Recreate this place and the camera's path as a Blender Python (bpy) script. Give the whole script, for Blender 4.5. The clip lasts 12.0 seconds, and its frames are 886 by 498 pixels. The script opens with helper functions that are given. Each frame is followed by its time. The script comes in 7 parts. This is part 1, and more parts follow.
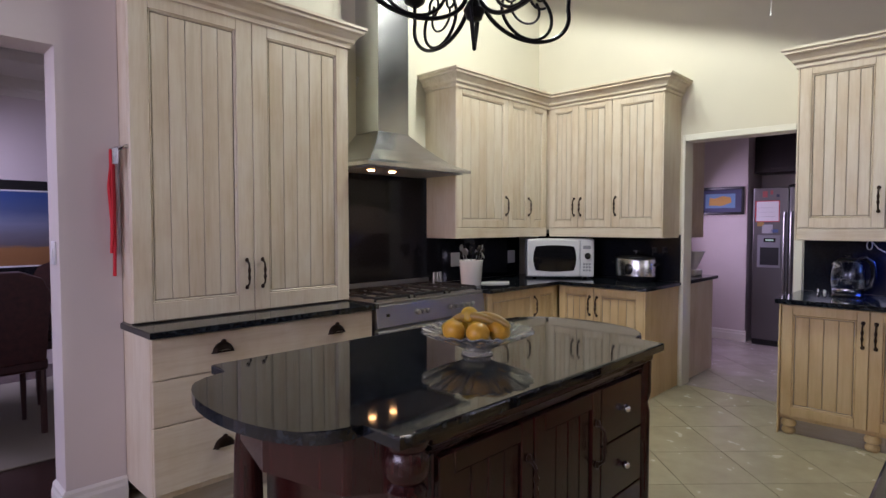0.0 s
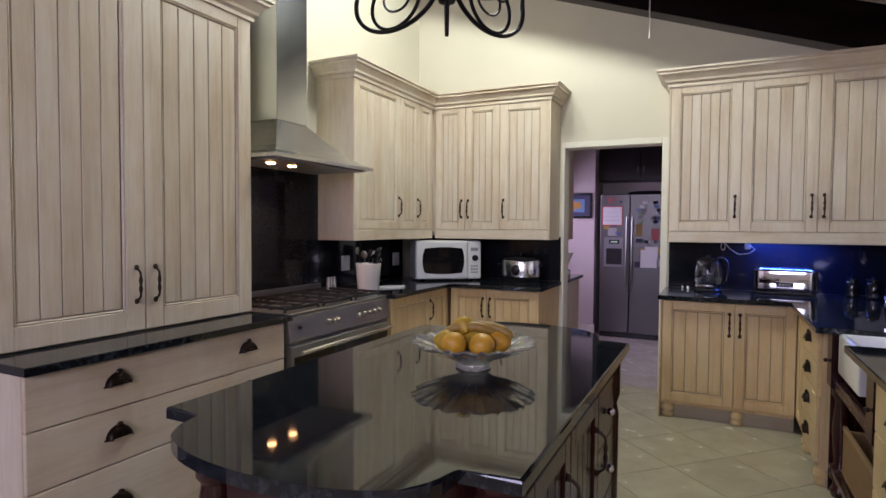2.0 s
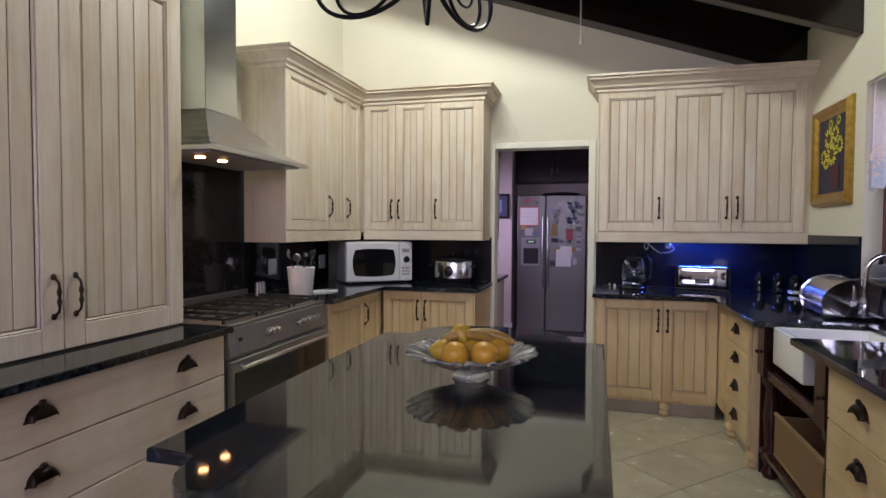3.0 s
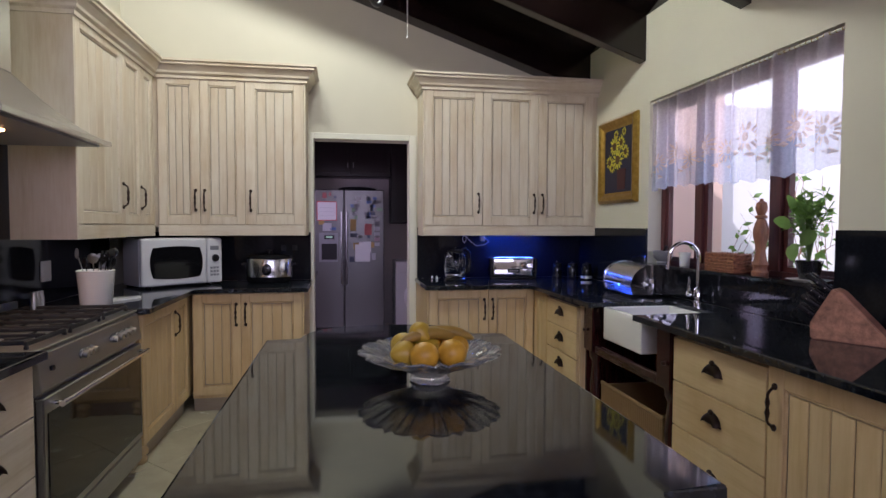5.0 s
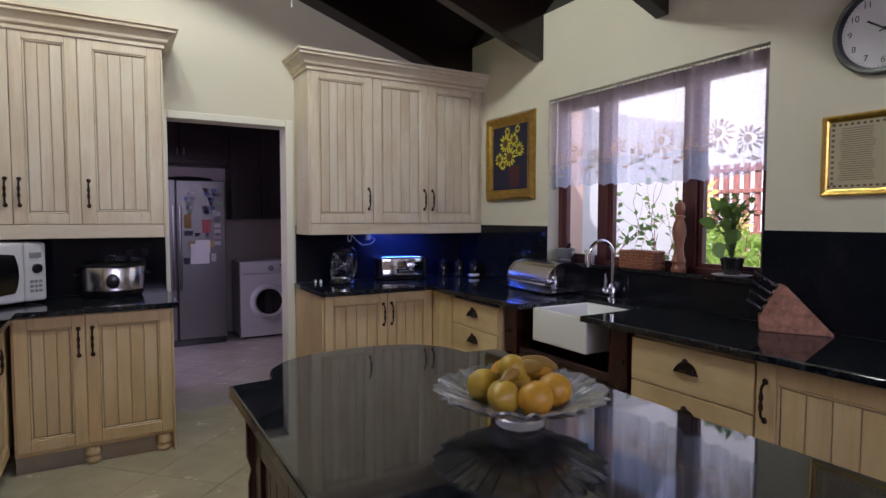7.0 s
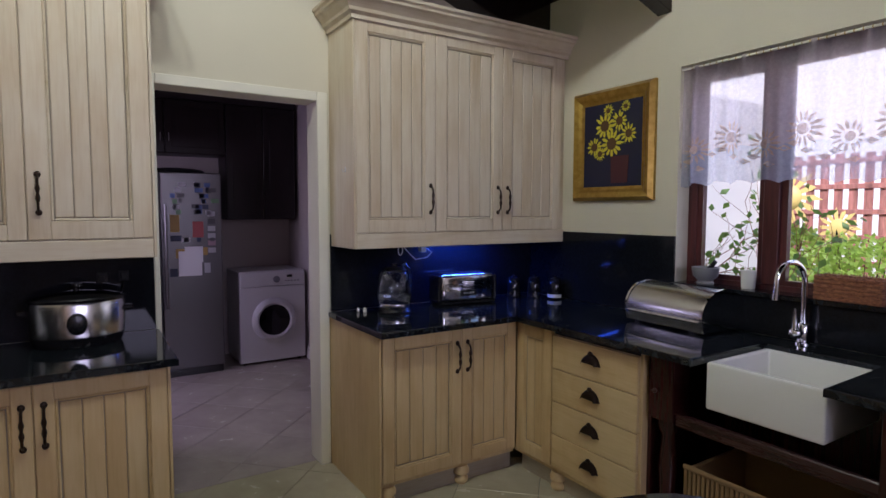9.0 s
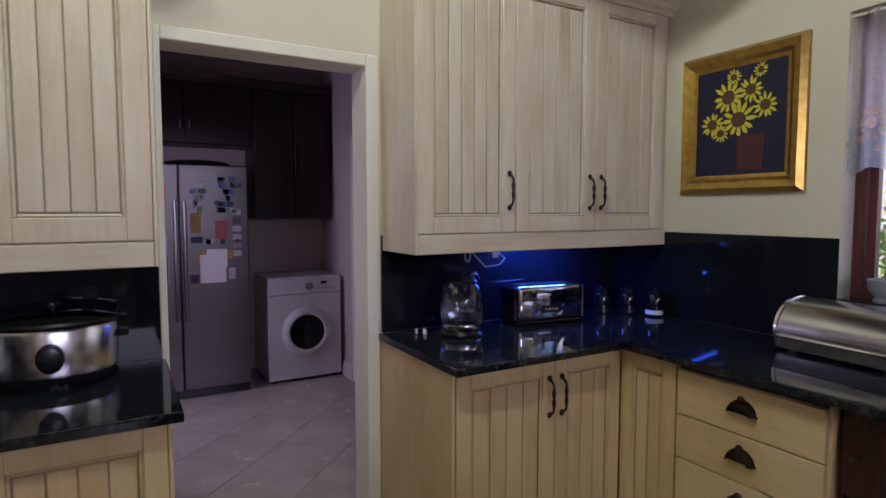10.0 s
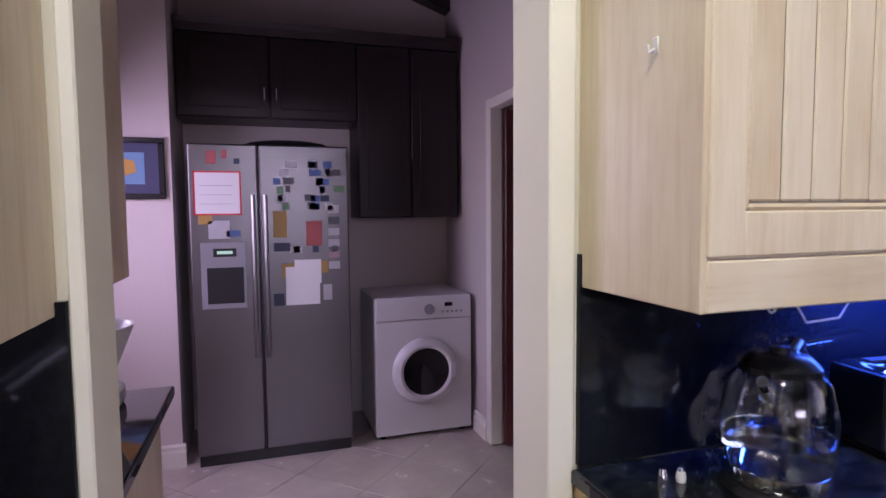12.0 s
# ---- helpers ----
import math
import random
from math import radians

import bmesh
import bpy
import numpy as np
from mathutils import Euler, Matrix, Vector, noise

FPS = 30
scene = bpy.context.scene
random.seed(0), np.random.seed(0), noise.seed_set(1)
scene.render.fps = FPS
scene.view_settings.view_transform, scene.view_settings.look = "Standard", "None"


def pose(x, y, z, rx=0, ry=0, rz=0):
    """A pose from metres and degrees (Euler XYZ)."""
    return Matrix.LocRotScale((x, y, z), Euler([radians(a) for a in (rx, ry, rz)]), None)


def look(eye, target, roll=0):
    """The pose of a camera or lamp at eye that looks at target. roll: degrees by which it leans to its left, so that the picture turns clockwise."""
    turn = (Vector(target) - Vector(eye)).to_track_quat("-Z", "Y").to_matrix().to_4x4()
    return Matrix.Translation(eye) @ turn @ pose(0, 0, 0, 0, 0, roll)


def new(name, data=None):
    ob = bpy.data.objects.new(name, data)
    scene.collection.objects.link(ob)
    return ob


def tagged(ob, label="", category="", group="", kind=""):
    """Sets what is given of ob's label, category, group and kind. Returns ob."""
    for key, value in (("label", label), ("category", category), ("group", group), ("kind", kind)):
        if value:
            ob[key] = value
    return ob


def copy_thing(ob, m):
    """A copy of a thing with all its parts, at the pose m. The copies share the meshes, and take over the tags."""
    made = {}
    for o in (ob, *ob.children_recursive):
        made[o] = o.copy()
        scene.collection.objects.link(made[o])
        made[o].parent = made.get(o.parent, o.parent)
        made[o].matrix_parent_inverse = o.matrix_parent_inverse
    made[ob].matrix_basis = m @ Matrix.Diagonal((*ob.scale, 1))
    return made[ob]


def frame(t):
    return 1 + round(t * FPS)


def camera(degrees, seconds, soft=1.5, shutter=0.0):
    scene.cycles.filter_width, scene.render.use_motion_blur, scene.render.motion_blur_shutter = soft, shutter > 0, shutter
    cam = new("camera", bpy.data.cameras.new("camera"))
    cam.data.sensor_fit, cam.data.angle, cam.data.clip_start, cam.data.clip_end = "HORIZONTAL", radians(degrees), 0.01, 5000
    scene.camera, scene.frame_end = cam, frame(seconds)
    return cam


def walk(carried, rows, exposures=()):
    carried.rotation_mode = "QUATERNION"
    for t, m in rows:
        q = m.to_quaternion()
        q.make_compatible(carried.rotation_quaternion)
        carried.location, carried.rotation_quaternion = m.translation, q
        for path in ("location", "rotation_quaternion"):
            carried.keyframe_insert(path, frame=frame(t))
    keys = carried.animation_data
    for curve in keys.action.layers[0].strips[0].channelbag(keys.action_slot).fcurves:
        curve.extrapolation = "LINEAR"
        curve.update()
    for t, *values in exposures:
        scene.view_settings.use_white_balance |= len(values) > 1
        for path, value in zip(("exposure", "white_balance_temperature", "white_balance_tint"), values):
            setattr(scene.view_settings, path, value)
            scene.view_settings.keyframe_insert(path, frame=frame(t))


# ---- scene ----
cam = camera(76.0, 12.0)
PATH = [
    (0, (0.789, 0.802, 1.38), (2.227, 2.19, 1.297), -0.0),
    (0.5, (0.722, 0.94, 1.385), (2.216, 2.268, 1.303), 0.1),
    (1, (0.652, 1.077, 1.386), (2.22, 2.315, 1.303), 0.2),
    (1.5, (0.616, 1.245, 1.391), (2.312, 2.301, 1.309), 0.3),
    (2, (0.617, 1.429, 1.376), (2.415, 2.3, 1.301), 0.4),
    (2.5, (0.626, 1.605, 1.38), (2.496, 2.31, 1.305), 0.4),
    (3, (0.622, 1.787, 1.38), (2.551, 2.309, 1.307), 0.3),
    (5, (0.742, 2.419, 1.357), (2.711, 2.076, 1.276), 0.2),
    (5.5, (0.817, 2.582, 1.361), (2.739, 2.036, 1.273), 0.1),
    (6, (0.957, 2.746, 1.375), (2.821, 2.026, 1.28), 0.0),
    (6.5, (1.104, 2.913, 1.375), (2.894, 2.026, 1.282), 0.1),
    (6.7, (1.179, 2.984, 1.383), (2.937, 2.035, 1.289), -0.0),
    (8.5, (2.225, 3.064, 1.474), (3.898, 1.976, 1.344), 0.3),
    (9, (2.584, 2.99, 1.483), (4.267, 1.918, 1.347), 0.1),
    (9.5, (2.935, 2.905, 1.473), (4.633, 1.857, 1.338), 0.1),
    (10, (3.3, 2.831, 1.457), (5.029, 1.836, 1.323), 0.0),
    (10.5, (3.67, 2.762, 1.449), (5.434, 1.828, 1.324), 0.2),
    (11, (4.035, 2.623, 1.457), (5.829, 1.751, 1.318), -0.1),
    (11.5, (4.342, 2.535, 1.437), (6.181, 1.761, 1.309), -0.1),
    (12, (4.655, 2.406, 1.437), (6.556, 1.8, 1.3), -0.5),
]
EXPOSURES = [(0, 0.94, 5750, 21), (2.5, 0.90, 5750, 21), (3.5, 0.81, 5750, 21), (5.5, 0.61, 5650, 23), (6.5, 0.54, 5650, 23), (8.5, 0.24, 5650, 23),
             (9.5, 0.28, 5650, 23), (10.5, 0.62, 5650, 23), (11.2, 0.92, 5650, 23), (12, 1.4, 5800, 25)]
walk(cam, [(t, look(eye, target, roll)) for t, eye, target, roll in PATH], EXPOSURES)

# ---- world, sun, lamps ----
world = bpy.data.worlds.new("sky")
scene.world = world
world.use_nodes = True
wn = world.node_tree
sky = wn.nodes.new("ShaderNodeTexSky")
sky.sky_type, sky.sun_disc = "NISHITA", False
sky.sun_elevation, sky.sun_rotation = radians(47), radians(-21)
wn.links.new(sky.outputs[0], wn.nodes["Background"].inputs[0])
wn.nodes["Background"].inputs[1].default_value = 0.15
sun_data = bpy.data.lights.new("sun", "SUN")
sun_data.energy, sun_data.angle, sun_data.color = 5.0, radians(0.5), (1, 0.95, 0.88)
sun = new("sun", sun_data)
sun.matrix_world = look((-3.0, 8.0, 10.06), (0.0, 0.0, 0.9))


def area(name, eye, target, w, h, power, color):
    """A rectangular lamp that looks at target."""
    d = bpy.data.lights.new(name, "AREA")
    d.shape, d.size, d.size_y, d.energy, d.color = "RECTANGLE", w, h, power, color
    ob = new(name, d)
    ob.matrix_world = look(eye, target)
    return ob


XW, YN, YS, XL = 5.68, 4.16, 0.275, 8.65      # door wall, north wall, window wall, far wall of the laundry
XWEST, CT = -2.2, 0.90                        # west wall, worktop height
SLOPE = 0.345


def ceil_z(y):
    return 2.87 + SLOPE * (y - 0.27)


for k in range(3):
    d = bpy.data.lights.new("fluorescent_tube", "POINT")
    d.energy, d.color, d.shadow_soft_size = 30, (0.98, 1.0, 0.78), 0.05
    ty = 2.38 + 0.35 * k
    new("fluorescent_tube", d).matrix_world = pose(4.03, ty, ceil_z(ty) - 0.13)
area("window_daylight", (3.6, -1.1, 3.3), (3.6, 1.6, 1.0), 2.4, 1.2, 9, (0.84, 0.80, 1.0))
# Added fill from the west; no such lamp or window is in view.
area("west_fill_lamp", (XWEST + 0.05, 2.0, 2.3), (3, 2.2, 1.2), 2.6, 1.0, 42, (0.97, 0.84, 0.98))
# Added lamp in mid-room fills in daylight for the dining room.
area("dining_daylight_fill", (0.6, 6.4, 2.2), (1.2, 6.4, 0.6), 1.6, 1.2, 24, (0.84, 0.74, 1.0))
# Added lamp behind an unseen opening in the laundry's north wall.
area("laundry_daylight_fill", (7.25, 3.62, 1.6), (7.1, 2.0, 0.5), 0.9, 1.0, 9, (0.95, 0.74, 1.0))
area("cabinet_led", (5.57, 0.95, 1.283), (5.66, 0.93, 0), 0.5, 0.03, 4.5, (0.05, 0.13, 1.0))
for hx in (3.25, 3.44):
    d = bpy.data.lights.new("hood_halogen", "SPOT")
    d.energy, d.color, d.spot_size, d.shadow_soft_size = 5, (1, 0.58, 0.30), radians(110), 0.02
    new("hood_halogen", d).matrix_world = look((hx, 3.86, 1.745), (hx, 3.86, 0))


# ---- materials ----
def rgb(c):
    return (*c, 1)


class Mat:
    """A node material with a principled shader, and short ways to add noise, ramps, mixes and bump."""

    def __init__(self, name, color=(0.5, 0.5, 0.5), rough=0.5, metal=0.0):
        self.m = bpy.data.materials.new(name)
        self.m.use_nodes = True
        self.t = self.m.node_tree
        self.b = self.t.nodes["Principled BSDF"]
        self.b.inputs["Base Color"].default_value = rgb(color)
        self.b.inputs["Roughness"].default_value = rough
        self.b.inputs["Metallic"].default_value = metal
        self.co = None

    def n(self, kind, **values):
        node = self.t.nodes.new(kind)
        for k, v in values.items():
            node.inputs[k].default_value = v
        return node

    def link(self, a, b):
        self.t.links.new(a, b)

    def coords(self, scale=(1, 1, 1), shift=True):
        c = self.t.nodes.new("ShaderNodeTexCoord")
        mp = self.n("ShaderNodeMapping", Scale=scale)
        self.link(c.outputs["Object"], mp.inputs[0])
        if shift:
            oi = self.t.nodes.new("ShaderNodeObjectInfo")
            mu = self.t.nodes.new("ShaderNodeMath")
            mu.operation = "MULTIPLY"
            mu.inputs[1].default_value = 40
            self.link(oi.outputs["Random"], mu.inputs[0])
            self.link(mu.outputs[0], mp.inputs["Location"])
        return mp.outputs[0]

    def noise(self, scale, detail=4, stretch=(1, 1, 1), rough=0.6, shift=True):
        nz = self.n("ShaderNodeTexNoise", Scale=scale, Detail=detail, Roughness=rough)
        self.link(self.coords(stretch, shift), nz.inputs["Vector"])
        return nz.outputs["Fac"]

    def ramp(self, fac, stops):
        r = self.t.nodes.new("ShaderNodeValToRGB")
        e = r.color_ramp.elements
        e[0].position, e[0].color = stops[0][0], rgb(stops[0][1])
        e[1].position, e[1].color = stops[-1][0], rgb(stops[-1][1])
        for p, c in stops[1:-1]:
            e.new(p).color = rgb(c)
        self.link(fac, r.inputs[0])
        return r.outputs[0]

    def mix(self, fac, a, b, kind="MIX"):
        x = self.t.nodes.new("ShaderNodeMix")
        x.data_type, x.blend_type = "RGBA", kind
        for s, v in ((x.inputs["Factor"], fac), (x.inputs["A"], a), (x.inputs["B"], b)):
            if isinstance(v, bpy.types.NodeSocket):
                self.link(v, s)
            elif isinstance(v, tuple):
                s.default_value = rgb(v)
            else:
                s.default_value = v
        return x.outputs["Result"]

    def color(self, s):
        self.link(s, self.b.inputs["Base Color"])
        return self

    def rough(self, fac, lo, hi):
        mr = self.n("ShaderNodeMapRange", **{"To Min": lo, "To Max": hi})
        self.link(fac, mr.inputs["Value"])
        self.link(mr.outputs[0], self.b.inputs["Roughness"])
        return self

    def bump(self, fac, strength=0.2, dist=0.002):
        bp = self.n("ShaderNodeBump", Strength=strength, Distance=dist)
        self.link(fac, bp.inputs["Height"])
        self.link(bp.outputs[0], self.b.inputs["Normal"])
        return self

    def put(self, **values):
        for k, v in values.items():
            self.b.inputs[k.replace("_", " ")].default_value = v
        return self


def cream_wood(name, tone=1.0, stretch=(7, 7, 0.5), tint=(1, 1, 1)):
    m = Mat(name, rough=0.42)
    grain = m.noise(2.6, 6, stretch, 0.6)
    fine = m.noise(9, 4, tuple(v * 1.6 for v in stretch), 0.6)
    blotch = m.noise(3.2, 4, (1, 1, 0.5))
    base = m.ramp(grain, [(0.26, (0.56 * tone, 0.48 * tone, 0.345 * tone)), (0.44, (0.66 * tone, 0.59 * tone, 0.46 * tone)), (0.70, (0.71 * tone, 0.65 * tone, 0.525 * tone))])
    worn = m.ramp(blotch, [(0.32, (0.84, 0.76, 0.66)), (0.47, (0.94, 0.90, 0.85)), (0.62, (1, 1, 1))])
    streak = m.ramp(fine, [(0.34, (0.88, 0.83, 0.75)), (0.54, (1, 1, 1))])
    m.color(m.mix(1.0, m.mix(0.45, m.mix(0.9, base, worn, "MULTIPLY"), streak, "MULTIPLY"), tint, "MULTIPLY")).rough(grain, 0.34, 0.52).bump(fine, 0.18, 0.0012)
    return m.m


M_CREAM = cream_wood("antique_cream_paint")
M_PLANK = cream_wood("antique_cream_plank", 0.97, (6, 6, 0.4))
# Same cream paint with the yellow light of the lower units tinted in.
WARM_LIGHT_TINT = (0.96, 0.83, 0.56)
M_WARMLIT = cream_wood("warm_lit_cream_paint", 1.0, tint=WARM_LIGHT_TINT)
M_WARMLITP = cream_wood("warm_lit_cream_plank", 0.97, (6, 6, 0.4), WARM_LIGHT_TINT)
M_WARMLITR = cream_wood("warm_lit_cream_rail", 0.98, (0.5, 7, 7), WARM_LIGHT_TINT)
M_GLAZE = cream_wood("brown_glaze_in_grooves", 0.50)
M_RAIL = cream_wood("antique_cream_rail", 0.98, (0.5, 7, 7))
# The cream wood at 0.6 tone, for the plinths.
M_SKIRT = cream_wood("darker_plinth_paint", 0.6, (0.6, 8, 8))


def granite():
    m = Mat("black_granite", rough=0.03)
    a = m.noise(38, 5, shift=False)
    b = m.noise(260, 2, shift=False)
    c1 = m.ramp(a, [(0.36, (0.004, 0.005, 0.007)), (0.52, (0.010, 0.012, 0.015)), (0.72, (0.034, 0.042, 0.048))])
    c2 = m.ramp(b, [(0.6, (0, 0, 0)), (0.85, (0.028, 0.034, 0.034))])
    m.color(m.mix(1.0, c1, c2, "ADD")).rough(m.noise(3, 4, shift=False), 0.022, 0.065)
    return m.m


M_GRANITE = granite()


def splash_mat():
    m = Mat("dark_granite_splashback", rough=0.12)
    a = m.noise(70, 4, shift=False)
    m.color(m.ramp(a, [(0.4, (0.007, 0.008, 0.011)), (0.8, (0.012, 0.014, 0.019))])).rough(m.noise(4, 3), 0.05, 0.07)
    return m.m


M_SPLASH = splash_mat()
M_SPLASH.node_tree.nodes["Principled BSDF"].inputs["Specular IOR Level"].default_value = 0.22


def wall_paint(name, c, bump=0.12):
    m = Mat(name, rough=0.75)
    a = m.noise(1.3, 3, shift=False)
    b = m.noise(90, 3, shift=False)
    m.color(m.ramp(a, [(0.3, tuple(v * 0.94 for v in c)), (0.7, c)])).bump(b, bump, 0.002)
    return m.m


M_WALL = wall_paint("cream_wall_paint", (0.66, 0.625, 0.49))
M_WALL2 = wall_paint("pale_wall_paint", (0.62, 0.56, 0.53))
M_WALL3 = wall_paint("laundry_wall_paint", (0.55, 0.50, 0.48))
M_TRIM = wall_paint("cream_gloss_trim", (0.76, 0.74, 0.63), 0.05)
M_WHITE = wall_paint("white_gloss_trim", (0.72, 0.70, 0.63), 0.03)


def dark_timber(name, c=(0.020, 0.010, 0.008), rough=0.28, stretch=(12, 0.7, 12)):
    m = Mat(name, rough=rough)
    g = m.noise(3, 7, stretch, 0.7)
    m.color(m.ramp(g, [(0.3, tuple(v * 0.5 for v in c)), (0.7, tuple(v * 1.6 for v in c))])).rough(g, rough * 0.8, rough * 1.4).bump(g, 0.2, 0.001)
    return m.m


M_CEIL = dark_timber("dark_stained_ceiling_board", (0.012, 0.007, 0.007), 0.09, (6, 0.5, 6))
M_BEAM = dark_timber("dark_stained_beam", (0.011, 0.006, 0.005), 0.16, (3, 0.5, 3))
M_DARKCAB = dark_timber("near_black_cupboard_stain", (0.007, 0.003, 0.004), 0.35, (12, 12, 0.8))
M_MAHOG = dark_timber("dark_mahogany", (0.030, 0.007, 0.006), 0.22, (12, 12, 0.8))
M_MAHOGX = dark_timber("dark_mahogany_frame", (0.030, 0.010, 0.009), 0.25, (0.8, 12, 12))
M_FRAME = dark_timber("red_brown_window_frame", (0.075, 0.018, 0.018), 0.35, (12, 12, 0.8))
M_CHAIR = dark_timber("dark_chair_wood", (0.035, 0.010, 0.008), 0.35, (9, 9, 1))
M_ORANGEWOOD = dark_timber("turned_honey_wood", (0.26, 0.11, 0.06), 0.35, (9, 9, 1))
M_BLOCKWOOD = dark_timber("beech_block_wood", (0.36, 0.18, 0.11), 0.4, (9, 1, 9))


def tile_mat(name, c):
    m = Mat(name, rough=0.22)
    oi = m.t.nodes.new("ShaderNodeObjectInfo")
    a = m.noise(4.5, 5)
    v = m.ramp(a, [(0.3, tuple(x * 0.80 for x in c)), (0.7, c)])
    t = m.ramp(oi.outputs["Random"], [(0.0, (0.93, 0.93, 0.92)), (1.0, (1, 1, 1))])
    m.color(m.mix(1.0, v, t, "MULTIPLY")).rough(m.noise(9, 4), 0.14, 0.34).bump(m.noise(14, 3), 0.02, 0.001)
    return m.m


M_TILE = tile_mat("cream_ceramic_tile", (0.49, 0.45, 0.31))
M_TILE2 = tile_mat("pale_laundry_tile", (0.50, 0.44, 0.41))
M_GROUT = Mat("grey_grout", (0.20, 0.19, 0.15), 0.9).m
M_GROUT2 = Mat("pale_grout", (0.32, 0.29, 0.27), 0.9).m


def steel(name, c=(0.62, 0.63, 0.64), rough=0.22, stretch=(1, 1, 60)):
    m = Mat(name, c, rough, 1.0)
    m.rough(m.noise(6, 4, stretch), rough * 0.7, rough * 1.5)
    return m.m


M_STEEL = steel("brushed_steel", (0.36, 0.365, 0.355), 0.32)
M_HOOD = steel("satin_hood_steel", (0.60, 0.61, 0.61), 0.22, (0.6, 0.6, 0.6))
M_CHROME = steel("polished_chrome", (0.78, 0.78, 0.8), 0.06)
M_FRIDGE = steel("silver_fridge_door", (0.155, 0.15, 0.155), 0.32)
M_IRON = Mat("black_wrought_iron", (0.010, 0.010, 0.012), 0.35, 0.6).m
M_BRONZE = Mat("aged_bronze", (0.045, 0.030, 0.022), 0.38, 0.85).m
M_BLACK = Mat("black_plastic", (0.010, 0.010, 0.012), 0.25).m
M_BLACKM = Mat("matt_black", (0.008, 0.008, 0.009), 0.7).m
M_GLASSB = Mat("black_oven_glass", (0.006, 0.006, 0.007), 0.05).m
M_WPLAST = Mat("white_enamel", (0.62, 0.62, 0.62), 0.28).m
M_GREYP = Mat("grey_plastic", (0.22, 0.22, 0.24), 0.4).m
M_CERAM = Mat("white_glazed_ceramic", (0.74, 0.74, 0.70), 0.10).m
M_GLASS = Mat("clear_glass", (0.95, 0.97, 0.98), 0.02).put(Transmission_Weight=1.0, IOR=1.45).m
M_CUT = Mat("cut_glass", (0.95, 0.97, 0.95), 0.05).put(Transmission_Weight=0.88, IOR=1.45).m
M_PANE = Mat("window_pane_glass", (1, 1, 1), 0.0).put(Transmission_Weight=1.0, IOR=1.03).m
M_WATER = Mat("water", (0.9, 0.95, 1.0), 0.0).put(Transmission_Weight=1.0, IOR=1.33).m
M_RED = Mat("red_fabric", (0.50, 0.015, 0.025), 0.8).m
M_PAPER = Mat("white_paper", (0.70, 0.70, 0.70), 0.8).m
M_BLUE = Mat("dark_blue_picture_paint", (0.007, 0.009, 0.035), 0.5).m
M_YELLOW = Mat("yellow_petal_paint", (0.62, 0.55, 0.03), 0.5).m
M_BROWN = Mat("brown_seed_paint", (0.09, 0.045, 0.015), 0.6).m
M_TERRA = Mat("terracotta_paint", (0.07, 0.016, 0.02), 0.6).m
M_SOIL = Mat("dark_soil", (0.03, 0.02, 0.015), 0.95).m
M_CORD = Mat("white_cord", (0.7, 0.7, 0.66), 0.6).m
M_PINKWALL = wall_paint("pink_garden_wall", (0.72, 0.50, 0.40))
M_BULB = Mat("warm_lit_halogen", (1, 0.7, 0.4), 0.5).put(Emission_Color=(1, 0.48, 0.16, 1), Emission_Strength=14.0).m
M_LEDW = Mat("lit_led_strip", (0.4, 0.6, 1), 0.5).put(Emission_Color=(0.25, 0.45, 1, 1), Emission_Strength=5.0).m
M_LCD = Mat("green_lcd_digits", (0.3, 0.6, 0.3), 0.5).put(Emission_Color=(0.6, 0.7, 0.8, 1), Emission_Strength=0.12).m


def gold():
    m = Mat("gilded_frame", (0.55, 0.33, 0.07), 0.28, 1.0)
    a = m.noise(30, 4)
    m.color(m.ramp(a, [(0.3, (0.36, 0.23, 0.05)), (0.65, (0.50, 0.34, 0.085))])).bump(a, 0.12, 0.001)
    return m.m


M_GOLD = gold()


def leaf(name, c):
    m = Mat(name, c, 0.45)
    a = m.noise(20, 3)
    m.color(m.ramp(a, [(0.3, tuple(v * 0.6 for v in c)), (0.7, tuple(v * 1.3 for v in c))]))
    tr = m.t.nodes.new("ShaderNodeBsdfTranslucent")
    tr.inputs[0].default_value = (min(1, c[0] * 2.2), min(1, c[1] * 2.2), c[2] * 1.6, 1)
    mx = m.t.nodes.new("ShaderNodeMixShader")
    mx.inputs[0].default_value = 0.45
    m.link(m.b.outputs[0], mx.inputs[1])
    m.link(tr.outputs[0], mx.inputs[2])
    m.link(mx.outputs[0], m.t.nodes["Material Output"].inputs[0])
    return m.m


M_LEAF = leaf("green_leaf", (0.11, 0.19, 0.05))
M_LEAF2 = leaf("bright_garden_leaf", (0.26, 0.36, 0.08))


def fruit(name, c):
    m = Mat(name, c, 0.45)
    a = m.noise(25, 4)
    m.color(m.ramp(a, [(0.3, tuple(v * 0.75 for v in c)), (0.65, c)])).bump(m.noise(140, 2), 0.25, 0.001)
    return m.m


M_ORANGE = fruit("orange_peel", (0.64, 0.34, 0.025))
M_PEAR = fruit("yellow_pear_skin", (0.55, 0.36, 0.03))
M_BANANA = fruit("ripe_banana_skin", (0.34, 0.21, 0.035))


def weave():
    m = Mat("woven_cane", (0.3, 0.12, 0.05), 0.6)
    a = m.noise(40, 3, (1, 1, 3))
    m.color(m.ramp(a, [(0.3, (0.13, 0.04, 0.02)), (0.7, (0.42, 0.18, 0.08))]))
    return m.m


M_CANE = weave()


